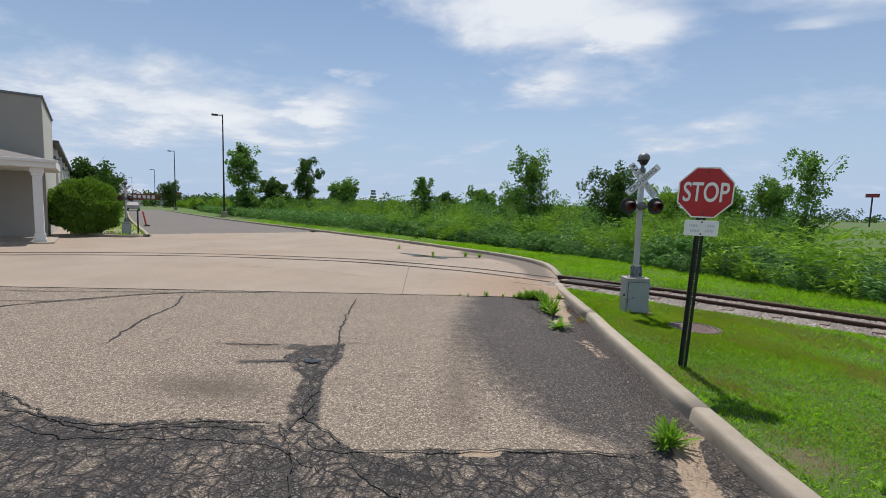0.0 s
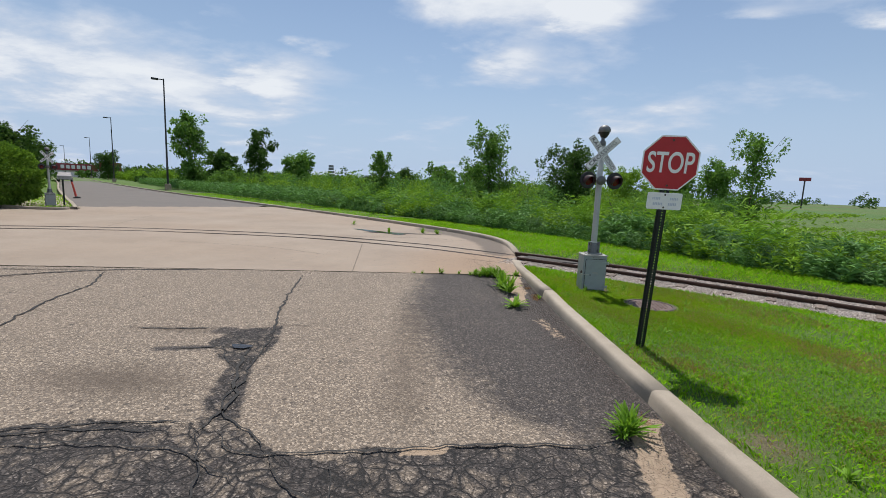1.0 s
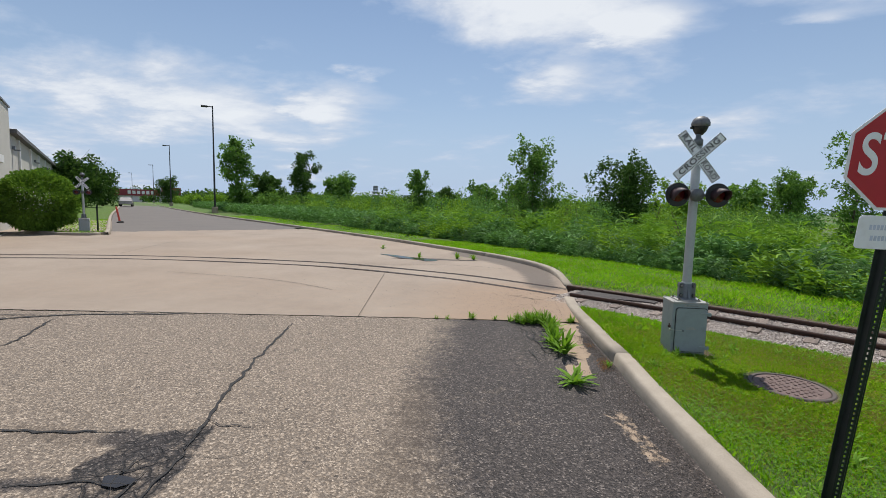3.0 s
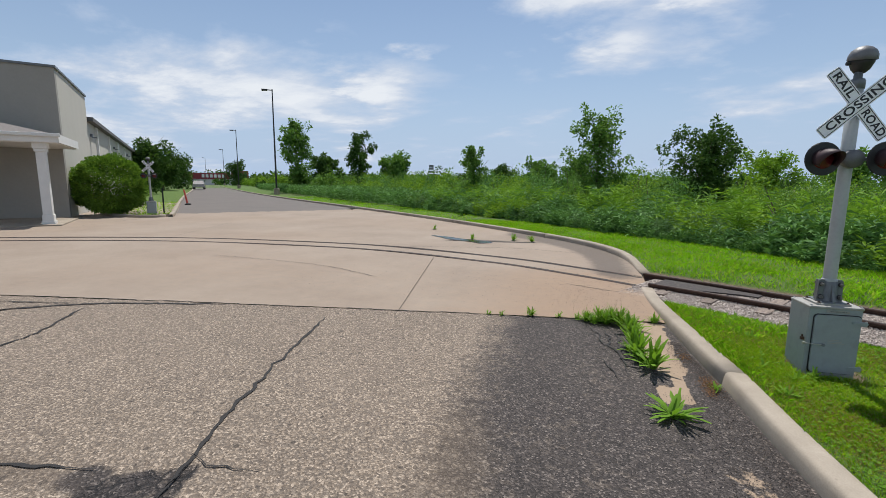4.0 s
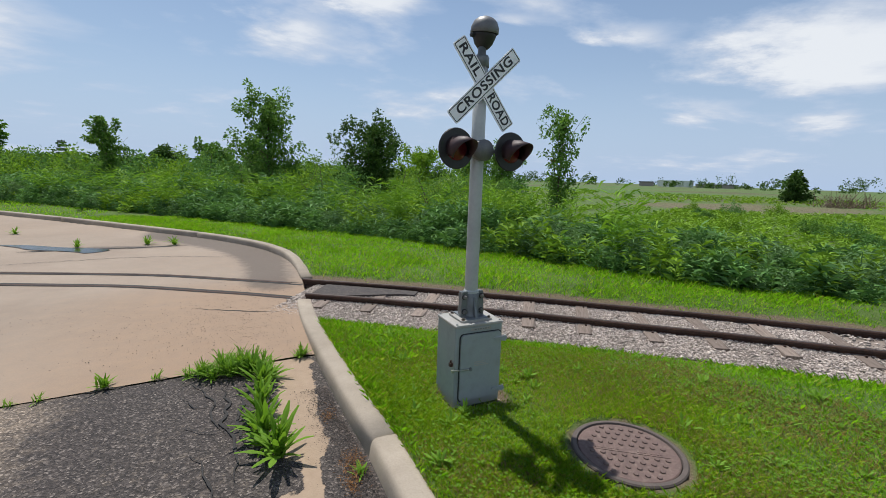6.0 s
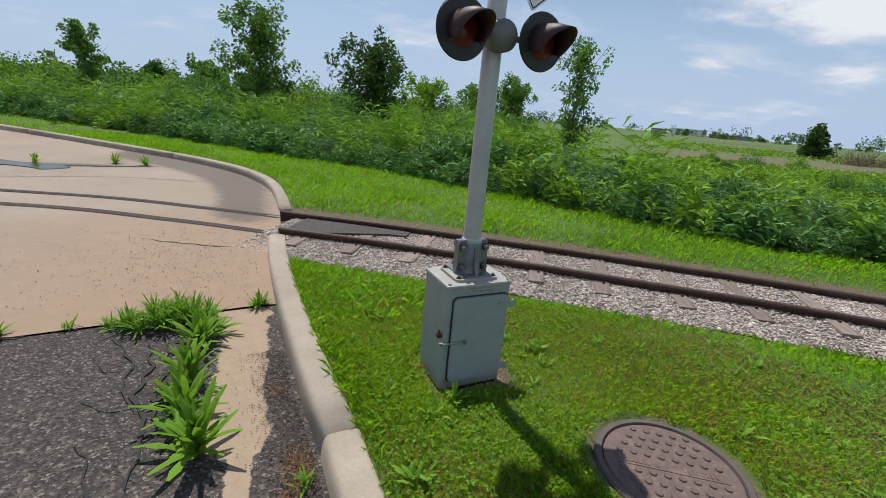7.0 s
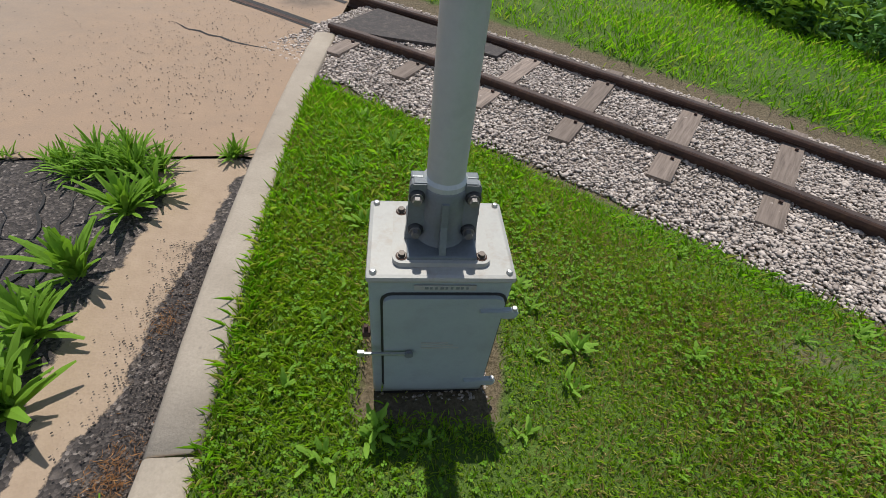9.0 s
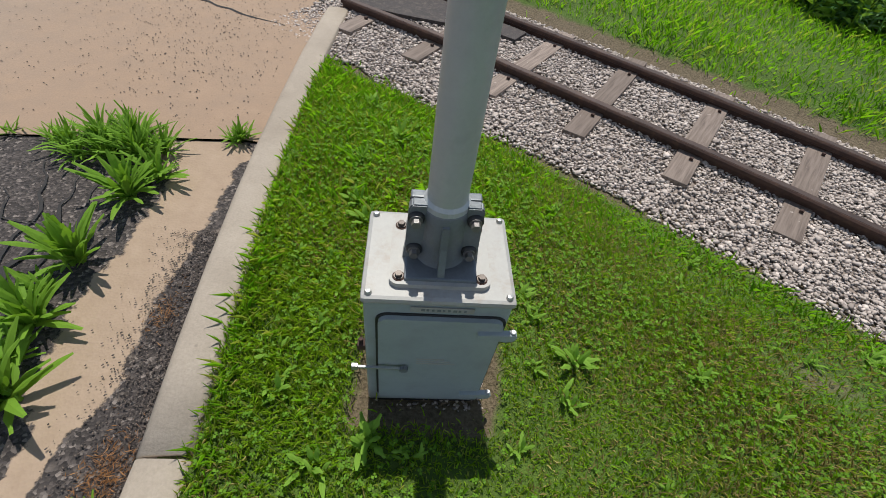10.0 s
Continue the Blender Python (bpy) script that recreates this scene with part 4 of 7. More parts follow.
def text_mesh(name, body, size, mat, parent, m, spacing=1.0, offset=0.0, width=None):
    cu = bpy.data.curves.new(name, "FONT")
    cu.body, cu.size, cu.align_x, cu.align_y = body, size, "CENTER", "CENTER"
    cu.space_character, cu.extrude, cu.offset = spacing, 0.0008, offset
    tmp = new(name, cu)
    me = bpy.data.meshes.new_from_object(tmp.evaluated_get(bpy.context.evaluated_depsgraph_get()))
    bpy.data.objects.remove(tmp)
    if width:
        xs = [v.co.x for v in me.vertices]
        k = width / (max(xs) - min(xs))
        for v in me.vertices:
            v.co.x *= k
    me.materials.clear()
    o = obj(name, me, mat, parent)
    o.matrix_local = m
    return o


def rounded_plate(w, h, t, r, seg=5):
    """Plate in x and z, front at y = -t."""
    bm = bmesh.new()
    pts = []
    for cxx, cz, a0 in ((w / 2 - r, h / 2 - r, 0), (-w / 2 + r, h / 2 - r, 90), (-w / 2 + r, -h / 2 + r, 180), (w / 2 - r, -h / 2 + r, 270)):
        for k in range(seg + 1):
            a = radians(a0 + 90 * k / seg)
            pts.append((cxx + r * math.cos(a), cz + r * math.sin(a)))
    f = [bm.verts.new((x, -t, z)) for x, z in pts]
    b = [bm.verts.new((x, 0, z)) for x, z in pts]
    bm.faces.new(f)
    bm.faces.new(b[::-1])
    for i in range(len(f)):
        j = (i + 1) % len(f)
        bm.faces.new((f[i], b[i], b[j], f[j]))
    bmesh.ops.recalc_face_normals(bm, faces=bm.faces)
    return bm


def crossing_signal(m, label):
    """Origin at the foot of the box, front towards -y."""
    s = thing("crossing_signal", m, label, "railroad signal")
    W, D, H = 0.360, 0.282, 0.52
    bm = boxbm(-W / 2 + 0.006, -D / 2 + 0.006, -0.05, W / 2 - 0.006, D / 2 - 0.006, H - 0.012, bev=0.008)
    cab = part("cabinet", bm, STEELGREY, s)
    lid = part("lid", boxbm(-W / 2, -D / 2, H - 0.022, W / 2, D / 2, H, bev=0.011), BOXTOP, s, "worn pale grey cabinet lid")
    door = part("door", rounded_plate(0.302, 0.455, 0.016, 0.025), STEELGREY, s, "grey steel cabinet door with rounded corners")
    door.matrix_local = pose(0.012, -D / 2 + 0.006, 0.226)
    gasket = part("gasket", rounded_plate(0.316, 0.469, 0.004, 0.03), BLACKMETAL, s)
    gasket.matrix_local = pose(0.012, -D / 2 + 0.0065, 0.226)
    bm = bmesh.new()
    for i in range(3):
        box(bm, -0.05, -0.0006, -0.012 + 0.012 * i, 0.055 - 0.015 * i, 0.0006, -0.006 + 0.012 * i)
    wr = part("faded_writing", bm, BOXTOP, door)
    wr.matrix_local = pose(0.0, -0.0166, 0.02)
    plate = part("data_plate", boxbm(-0.075, -0.0025, -0.009, 0.075, 0.0, 0.009, bev=0.001), BOXTOP, s, "long thin data plate above the door")
    plate.matrix_local = pose(0.01, -D / 2 + 0.004, 0.482)
    bm = bmesh.new()
    for i in range(9):
        x = -0.05 + i * 0.0125
        box(bm, x, -0.0032, -0.004, x + (0.006 if i % 3 else 0.009), -0.0024, 0.004)
    part("plate_writing", bm, CASTIRON, plate)
    for z in (0.405, 0.05):
        bm = bmesh.new()
        arm = [(-0.055, 0.010), (-0.055, -0.002), (0.018, -0.022), (0.040, -0.014), (0.044, 0.002), (0.036, 0.012)]
        f = [bm.verts.new((x, -0.013, zz)) for x, zz in arm]
        g = [bm.verts.new((x, 0.004, zz)) for x, zz in arm]
        bm.faces.new(f)
        bm.faces.new(g[::-1])
        for a in range(len(arm)):
            b2 = (a + 1) % len(arm)
            bm.faces.new((f[a], g[a], g[b2], f[b2]))
        bmesh.ops.recalc_face_normals(bm, faces=bm.faces)
        bmesh.ops.bevel(bm, geom=bm.edges[:], offset=0.002, segments=2, affect="EDGES")
        hg = part("hinge", bm, STEELGREY, s, "tapered cast hinge arm")
        hg.matrix_local = pose(W / 2 - 0.022, -D / 2 - 0.008, z)
        rg = part("hinge_pin", cyl(0.0075, -0.024, 0.018, 12, bev=0.002), ZINC, hg, "bright worn hinge pin")
        rg.matrix_local = pose(0.032, -0.004, 0)
    # hasp with swing bar and latch lug
    bm = boxbm(-0.062, -0.004, -0.004, 0.075, 0.004, 0.004, bev=0.002)
    box(bm, -0.068, -0.006, -0.010, -0.050, 0.006, 0.010, bev=0.002)
    hasp = part("hasp", bm, ZINC, s, "bright zinc hasp bar across the door edge")
    hasp.matrix_local = pose(-0.142, -D / 2 - 0.020, 0.225, 0, 3, 0)
    bm = cyl(0.012, 0, 0.010, 12, pose(0, 0, 0, 90, 0, 0))
    kn = part("hasp_pivot", bm, CASTIRON, hasp)
    kn.matrix_local = pose(0.072, 0.004, 0)
    bm = boxbm(-0.022, -0.012, -0.012, 0.0, 0.012, 0.012, bev=0.003)
    cyl(0.006, 0, 0.020, 10, pose(-0.012, 0, 0.010), bm)
    lug = part("latch_lug", bm, RUST, s, "rusty latch lug")
    lug.matrix_local = pose(-W / 2 + 0.004, -D / 2 + 0.035, 0.25)
    # footing in black, its colour standing in for the shadow below the door
    part("skirt", boxbm(-W / 2 + 0.012, -D / 2 + 0.012, -0.08, W / 2 - 0.012, D / 2 - 0.012, -0.02), BLACKMETAL, s, "footing under the cabinet, coloured black for the shadow gap there")
    for sx in (-1, 1):
        for sy in (-1, 1):
            bm = lathe([(0.0085, 0), (0.0085, 0.004), (0.006, 0.009), (0, 0.010)], 10)
            o = part("lid_screw", bm, ZINC, lid)
            o.matrix_local = pose(sx * (W / 2 - 0.018), sy * (D / 2 - 0.018), H)
    # base plate and clamp bracket
    bp = part("base_plate", rounded_plate(0.236, 0.205, 0.014, 0.022), BOXTOP, s, "pale worn base plate bolted to the lid")
    bp.matrix_local = pose(0, -0.004, H, -90, 0, 0)
    for sx in (-1, 1):
        for sy in (-1, 1):
            o = part("washer", lathe([(0.006, 0), (0.0145, 0), (0.0145, 0.0015), (0.006, 0.002)], 16), RUST, bp, "rust-stained washer")
            o.matrix_local = pose(sx * 0.096, -0.014, sy * 0.080, 90, 0, 0)
            bolt_at(bp, pose(sx * 0.096, -0.0155, sy * 0.080, 90, 0, 0), 0.0085, 0.008)
    br = part("clamp_bracket", lathe([(0.070, H + 0.012), (0.060, H + 0.03), (0.0555, H + 0.06), (0.0535, H + 0.17), (0.050, H + 0.176), (0.046, H + 0.176)], 28), CASTIRON, s, "dark cast clamp bracket round the pole's foot", True)
    for sx in (-1, 1):
        bm = bmesh.new()
        prof = [(0.040, H + 0.012), (0.090, H + 0.012), (0.085, H + 0.06), (0.081, H + 0.178), (0.074, H + 0.188), (0.040, H + 0.188)]
        f = [bm.verts.new((sx * x, -0.030, z)) for x, z in prof]
        g = [bm.verts.new((sx * x, -0.004, z)) for x, z in prof]
        bm.faces.new(f)
        bm.faces.new(g[::-1])
        for a in range(len(prof)):
            b2 = (a + 1) % len(prof)
            bm.faces.new((f[a], g[a], g[b2], f[b2]))
        bmesh.ops.recalc_face_normals(bm, faces=bm.faces)
        bmesh.ops.bevel(bm, geom=bm.edges[:], offset=0.003, segments=2, affect="EDGES")
        part("flange", bm, CASTIRON, br)
        part("rear_flange", boxbm(min(sx * 0.04, sx * 0.078), 0.004, H + 0.012, max(sx * 0.04, sx * 0.078), 0.028, H + 0.182, bev=0.004), CASTIRON, br)
        for z in (H + 0.052, H + 0.152):
            boss = part("bolt_boss", lathe([(0.019, 0), (0.018, 0.006), (0.013, 0.009), (0, 0.009)], 18), BLACKMETAL, br, "dark round bolt boss", True)
            boss.matrix_local = pose(sx * 0.064, -0.030, z, 90, 0, 0)
            bolt_at(br, pose(sx * 0.064, -0.038, z, 90, 0, 0), 0.0105, 0.014, BOLTLIT)
            bolt_at(br, pose(sx * 0.064, 0.028, z, -90, 0, 0), 0.0115, 0.016)
    for sy in (-1, 1):
        bm = bmesh.new()
        prof = [(0.045, H + 0.012), (0.092, H + 0.012), (0.088, H + 0.03), (0.066, H + 0.09), (0.058, H + 0.15), (0.045, H + 0.155)]
        f = [bm.verts.new((-0.008, sy * y, z)) for y, z in prof]
        g = [bm.verts.new((0.008, sy * y, z)) for y, z in prof]
        bm.faces.new(f)
        bm.faces.new(g[::-1])
        for a in range(len(prof)):
            b2 = (a + 1) % len(prof)
            bm.faces.new((f[a], g[a], g[b2], f[b2]))
        bmesh.ops.recalc_face_normals(bm, faces=bm.faces)
        part("rib", bm, CASTIRON, br)
        part("bracket_foot", boxbm(-0.084, min(sy * 0.0, sy * 0.096), H + 0.009, 0.084, max(sy * 0.0, sy * 0.096), H + 0.022, bev=0.005), CASTIRON, br)
    # pole
    bm = lathe([(0.044, H + 0.01), (0.044, H + 0.20), (0.043, H + 1.1), (0.0425, 2.165), (0, 2.165)], 28)
    part("pole", bm, POLEPAINT, s, smooth=False).data.polygons.foreach_set("use_smooth", [True] * 112)
    part("pole_collar", lathe([(0.046, H + 0.172), (0.052, H + 0.175), (0.051, H + 0.187), (0.044, H + 0.195)], 28), POLEPAINT, s)
    part("pole_cap", lathe([(0.0, 2.13), (0.047, 2.13), (0.048, 2.185), (0.04, 2.2), (0.027, 2.205), (0.024, 2.26), (0, 2.26)], 24), CASTIRON, s, smooth=True)
    # bell: dark body with a pale dome hood
    bell = part("bell_body", lathe([(0.0, -0.085), (0.028, -0.085), (0.05, -0.06), (0.066, -0.02), (0.07, 0.01), (0.0, 0.012)], 26), BLACKMETAL, s, "dark bell housing", True)
    bell.matrix_local = pose(0.012, 0, 2.335, 8, 0, 0) @ Matrix.Scale(1.1, 4)
    dome = part("bell_hood", lathe([(0.076, -0.004), (0.08, 0.0), (0.078, 0.028), (0.066, 0.056), (0.042, 0.076), (0.016, 0.085), (0, 0.086)], 26), DOME, s, "grey dome over the bell", True)
    dome.matrix_local = pose(0.012, 0, 2.335, 8, 0, 0) @ Matrix.Scale(1.1, 4)
    ear = part("bell_clapper", lathe([(0.012, -0.01), (0.014, 0), (0.012, 0.012), (0, 0.014)], 12), BLACKMETAL, bell)
    ear.matrix_local = pose(-0.074, 0, -0.02, 0, -90, 0)
    # crossbuck
    cb = thing("crossbuck", Matrix.Identity(4), "", "")
    cb.parent = s
    for k in ("label", "category", "group", "kind"):
        if k in cb:
            del cb[k]
    cb.matrix_local = pose(-0.004, -0.052, 2.015)
    L_, B_ = 0.61, 0.098
    for ang, y, words in ((-52, 0.0, (("RAIL", -0.175, 0.2), ("ROAD", 0.172, 0.215))), (44, -0.007, (("CROSSING", 0.0, 0.50),))):
        bl = part("blade", rounded_plate(L_, B_, 0.005, 0.012, 3), SIGNWHITE, cb, "white crossbuck blade with black lettering")
        bl.matrix_local = pose(0, y, 0, 0, -ang, 0) @ pose(0, 0, 0)
        # black border
        bm = bmesh.new()
        for x0, z0, x1, z1 in ((-L_ / 2 + .009, B_ / 2 - .012, L_ / 2 - .009, B_ / 2 - .007), (-L_ / 2 + .009, -B_ / 2 + .007, L_ / 2 - .009, -B_ / 2 + .012),
                               (-L_ / 2 + .006, -B_ / 2 + .01, -L_ / 2 + .011, B_ / 2 - .01), (L_ / 2 - .011, -B_ / 2 + .01, L_ / 2 - .006, B_ / 2 - .01)):
            box(bm, x0, -0.0058, z0, x1, -0.0049, z1)
        part("border", bm, SIGNBLACK, bl)
        for body, xx, wd in words:
            text_mesh("lettering", body, 0.078, SIGNBLACK, bl, pose(xx, -0.0058, 0, 90, 0, 0), 1.1, 0.0018, wd)
    part("crossbuck_clamp", boxbm(-0.075, -0.052, 1.985, 0.075, -0.040, 2.005, bev=0.002), CASTIRON, s)
    # lamps
    hub = part("junction_box", lathe([(0.0, -0.052), (0.045, -0.05), (0.062, -0.035), (0.066, 0.0), (0.066, 0.04), (0, 0.04)], 26, pose(0.0, -0.05, 0, 90, 0, 0)), DOME, s, "round grey junction box", True)
    hub.matrix_local = pose(0.0, 0.0, 1.625)
    part("crossarm", cyl(0.014, -0.15, 0.15, 14, pose(0, -0.055, 1.625, 0, 90, 0)), CASTIRON, s)
    for sx in (-1, 1):
        lamp = part("backing_disc", lathe([(0, -0.004), (0.118, -0.004), (0.123, 0.0), (0.118, 0.006), (0, 0.006)], 36, pose(0, 0, 0, 90, 0, 0)), BLACKMETAL, s, "round black lamp backing disc")
        lamp.matrix_local = pose(sx * 0.196, -0.085, 1.625, 0, 0, 3)
        part("housing", lathe([(0.072, -0.01), (0.07, -0.05), (0.045, -0.085), (0, -0.09)], 28, pose(0, 0, 0, 90, 0, 0)), BLACKMETAL, lamp, smooth=True)
        part("lens", lathe([(0.072, 0.007), (0.066, 0.014), (0.04, 0.022), (0, 0.026)], 30, pose(0, 0, 0, 90, 0, 0)), LENS, lamp, "dull dark red lamp lens", True)
        # hood: an open half tube, longer above than below
        bm = bmesh.new()
        rows = []
        for k in range(25):
            a = radians(-35 + 250 * k / 24)
            ln = 0.03 + 0.155 * max(0, math.sin(a) * 0.5 + 0.5) ** 1.1
            row = []
            for f, dz, r in ((0, 0, 0.076), (0.5, -0.006, 0.073), (1, -0.022, 0.066)):
                row.append(bm.verts.new((r * math.cos(a), -0.006 - ln * f, r * math.sin(a) + dz)))
            rows.append(row)
        for a, b in zip(rows, rows[1:]):
            for i in range(2):
                bm.faces.new((a[i], a[i + 1], b[i + 1], b[i]))
        bmesh.ops.recalc_face_normals(bm, faces=bm.faces)
        bmesh.ops.solidify(bm, geom=bm.faces[:], thickness=0.003)
        part("hood", bm, HOODPAINT, lamp, "faded black hood over the red lens", True)
    return s


sig = crossing_signal(pose(SIGNAL[0], SIGNAL[1], 0.10, 0, 0, 5), "grey railroad crossing signal with crossbuck, twin lamps and cabinet")

# ---------------------------------------------------------------- stop sign


def octagon(flat, t):
    R = flat / 2 / math.cos(math.pi / 8)
    bm = bmesh.new()
    f = [bm.verts.new((R * math.cos(radians(22.5 + 45 * i)), -t, R * math.sin(radians(22.5 + 45 * i)))) for i in range(8)]
    b = [bm.verts.new((v.co.x, 0, v.co.z)) for v in f]
    bm.faces.new(f)
    bm.faces.new(b[::-1])
    for i in range(8):
        bm.faces.new((f[i], b[i], b[(i + 1) % 8], f[(i + 1) % 8]))
    bmesh.ops.recalc_face_normals(bm, faces=bm.faces)
    return bm


def sign_post(parent, length):
    """U-channel post with a row of holes along its web."""
    bm = bmesh.new()
    for z in np.arange(0.0, length, 0.0254 * 1.0):
        z1 = min(z + 0.0254, length)
        # web as two strips and a bridge, leaving an opening in each pitch
        for x0, x1 in ((-0.014, -0.005), (0.005, 0.014)):
            box(bm, x0, -0.002, z, x1, 0.002, z1)
        box(bm, -0.005, -0.002, z, 0.005, 0.002, z + 0.013)
    for sx in (-1, 1):
        vs = [(sx * 0.014, -0.002), (sx * 0.017, 0.0), (sx * 0.024, 0.028), (sx * 0.040, 0.028), (sx * 0.040, 0.032), (sx * 0.021, 0.032), (sx * 0.013, 0.002)]
        lo = [bm.verts.new((x, y, 0)) for x, y in vs]
        hi = [bm.verts.new((x, y, length)) for x, y in vs]
        for i in range(len(vs)):
            j = (i + 1) % len(vs)
            bm.faces.new((lo[i], lo[j], hi[j], hi[i]))
        bm.faces.new(hi)
    bmesh.ops.recalc_face_normals(bm, faces=bm.faces)
    return part("post", bm, POSTGREEN, parent, "dark green steel channel post with punched holes")


def stop_sign(m, label, length=2.0):
    s = thing("stop_sign", m, label, "stop sign")
    sign_post(s, length)
    pl = part("sign_plate", octagon(0.457, 0.003), SIGNWHITE, s, "octagonal plate with white border")
    pl.matrix_local = pose(0, -0.006, length - 0.215)
    rd = part("red_field", octagon(0.433, 0.001), SIGNRED, pl)
    rd.matrix_local = pose(0, -0.0032, 0)
    text_mesh("lettering", "STOP", 0.245, SIGNWHITE, pl, pose(0, -0.0052, -0.004, 90, 0, 0), 1.0, 0.0032, 0.375)
    for z in (0.19, -0.19):
        bolt_at(pl, pose(0, -0.0042, z, 90, 0, 0), 0.007, 0.005)
    sp = part("small_plate", rounded_plate(0.285, 0.145, 0.003, 0.015), SIGNWHITE, s, "small white plate with faded unreadable lettering")
    sp.matrix_local = pose(0.0, -0.006, length - 0.215 - 0.325)
    for z, segs in ((0.022, ((-0.10, -0.035), (0.045, 0.105))), (-0.025, ((-0.09, -0.02), (0.035, 0.09)))):
        for x0, x1 in segs:
            bm = bmesh.new()
            x = x0
            while x < x1:
                box(bm, x, -0.0042, z - 0.011, x + 0.009, -0.0029, z + 0.011)
                x += 0.0135
            part("writing", bm, FADED, sp, "row of faded lettering")
    for z in (0.055, -0.055):
        bolt_at(sp, pose(0, -0.0032, z, 90, 0, 0), 0.006, 0.004)
    return s


STOP_BASE, STOP_TOP = Vector((3.02, 4.74, 0.08)), Vector((3.042, 4.52, 1.985))
ax_ = (STOP_TOP - STOP_BASE)
stop_m = Matrix.Translation(STOP_BASE) @ Matrix.Rotation(radians(-4), 4, "Z") @ Matrix.Rotation(math.atan2(-ax_.y, ax_.z), 4, "X") @ Matrix.Rotation(math.atan2(ax_.x, ax_.z), 4, "Y")
stop_sign(stop_m, "red octagonal stop sign on a leaning dark post in the lawn", 1.955)

# ---------------------------------------------------------------- manhole


def manhole(m):
    h = thing("manhole", m, "round brown cast-iron manhole cover with raised studs, sunk in the lawn", "manhole")
    part("ring", lathe([(0.318, -0.10), (0.335, -0.10), (0.338, 0.002), (0.330, 0.010), (0.306, 0.010), (0.302, 0.0), (0.302, -0.03)], 48), MANRING, h, "mortar-stained outer ring")
    cov = part("cover", lathe([(0.0, 0.004), (0.29, 0.004), (0.297, 0.0), (0.298, -0.03)], 48), MANHOLE, h)
    part("lettering_band", boxbm(-0.24, -0.028, 0.0035, 0.24, 0.028, 0.007, bev=0.002), MANHOLE, cov)
    for row, (x0, x1) in enumerate(((-0.20, -0.06), (0.05, 0.19))):
        bm = bmesh.new()
        x = x0
        while x < x1:
            box(bm, x, -0.014, 0.007, x + 0.012, 0.014, 0.0095)
            x += 0.019
        part("raised_writing", bm, MANHOLE, cov)
    stud = None
    for i in range(-4, 5):
        for j in range(-4, 5):
            x, y = i * 0.062 + (0.031 if j % 2 else 0), j * 0.058
            if math.hypot(x, y) > 0.265 or abs(y) < 0.03:
                continue
            if stud is None:
                o = part("stud", lathe([(0.0165, 0), (0.015, 0.007), (0.011, 0.009), (0, 0.009)], 10), MANHOLE, cov)
                stud = o.data
            else:
                o = obj("stud", stud, MANHOLE, cov)
            o.location = (x, y, 0.004)
    return h


manhole(pose(HOLE[0], HOLE[1], float(lawn_z(np.array([HOLE[0]]), np.array([HOLE[1]]))[0]) + 0.002, 0, 0, -32) @ Matrix.Scale(0.89, 4))

# ---------------------------------------------------------------- building
U, VV = Vector((-0.755, 0.655, 0)), Vector((-0.655, -0.755, 0))
CORNER = Vector((-18.3, 15.5, 0))
BM = Matrix.Translation(CORNER) @ Matrix(((U.x, -VV.x, 0, 0), (U.y, -VV.y, 0, 0), (0, 0, 1, 0), (0, 0, 0, 1)))
# local x runs along the road side, local y outwards to the road, front face at x = 0


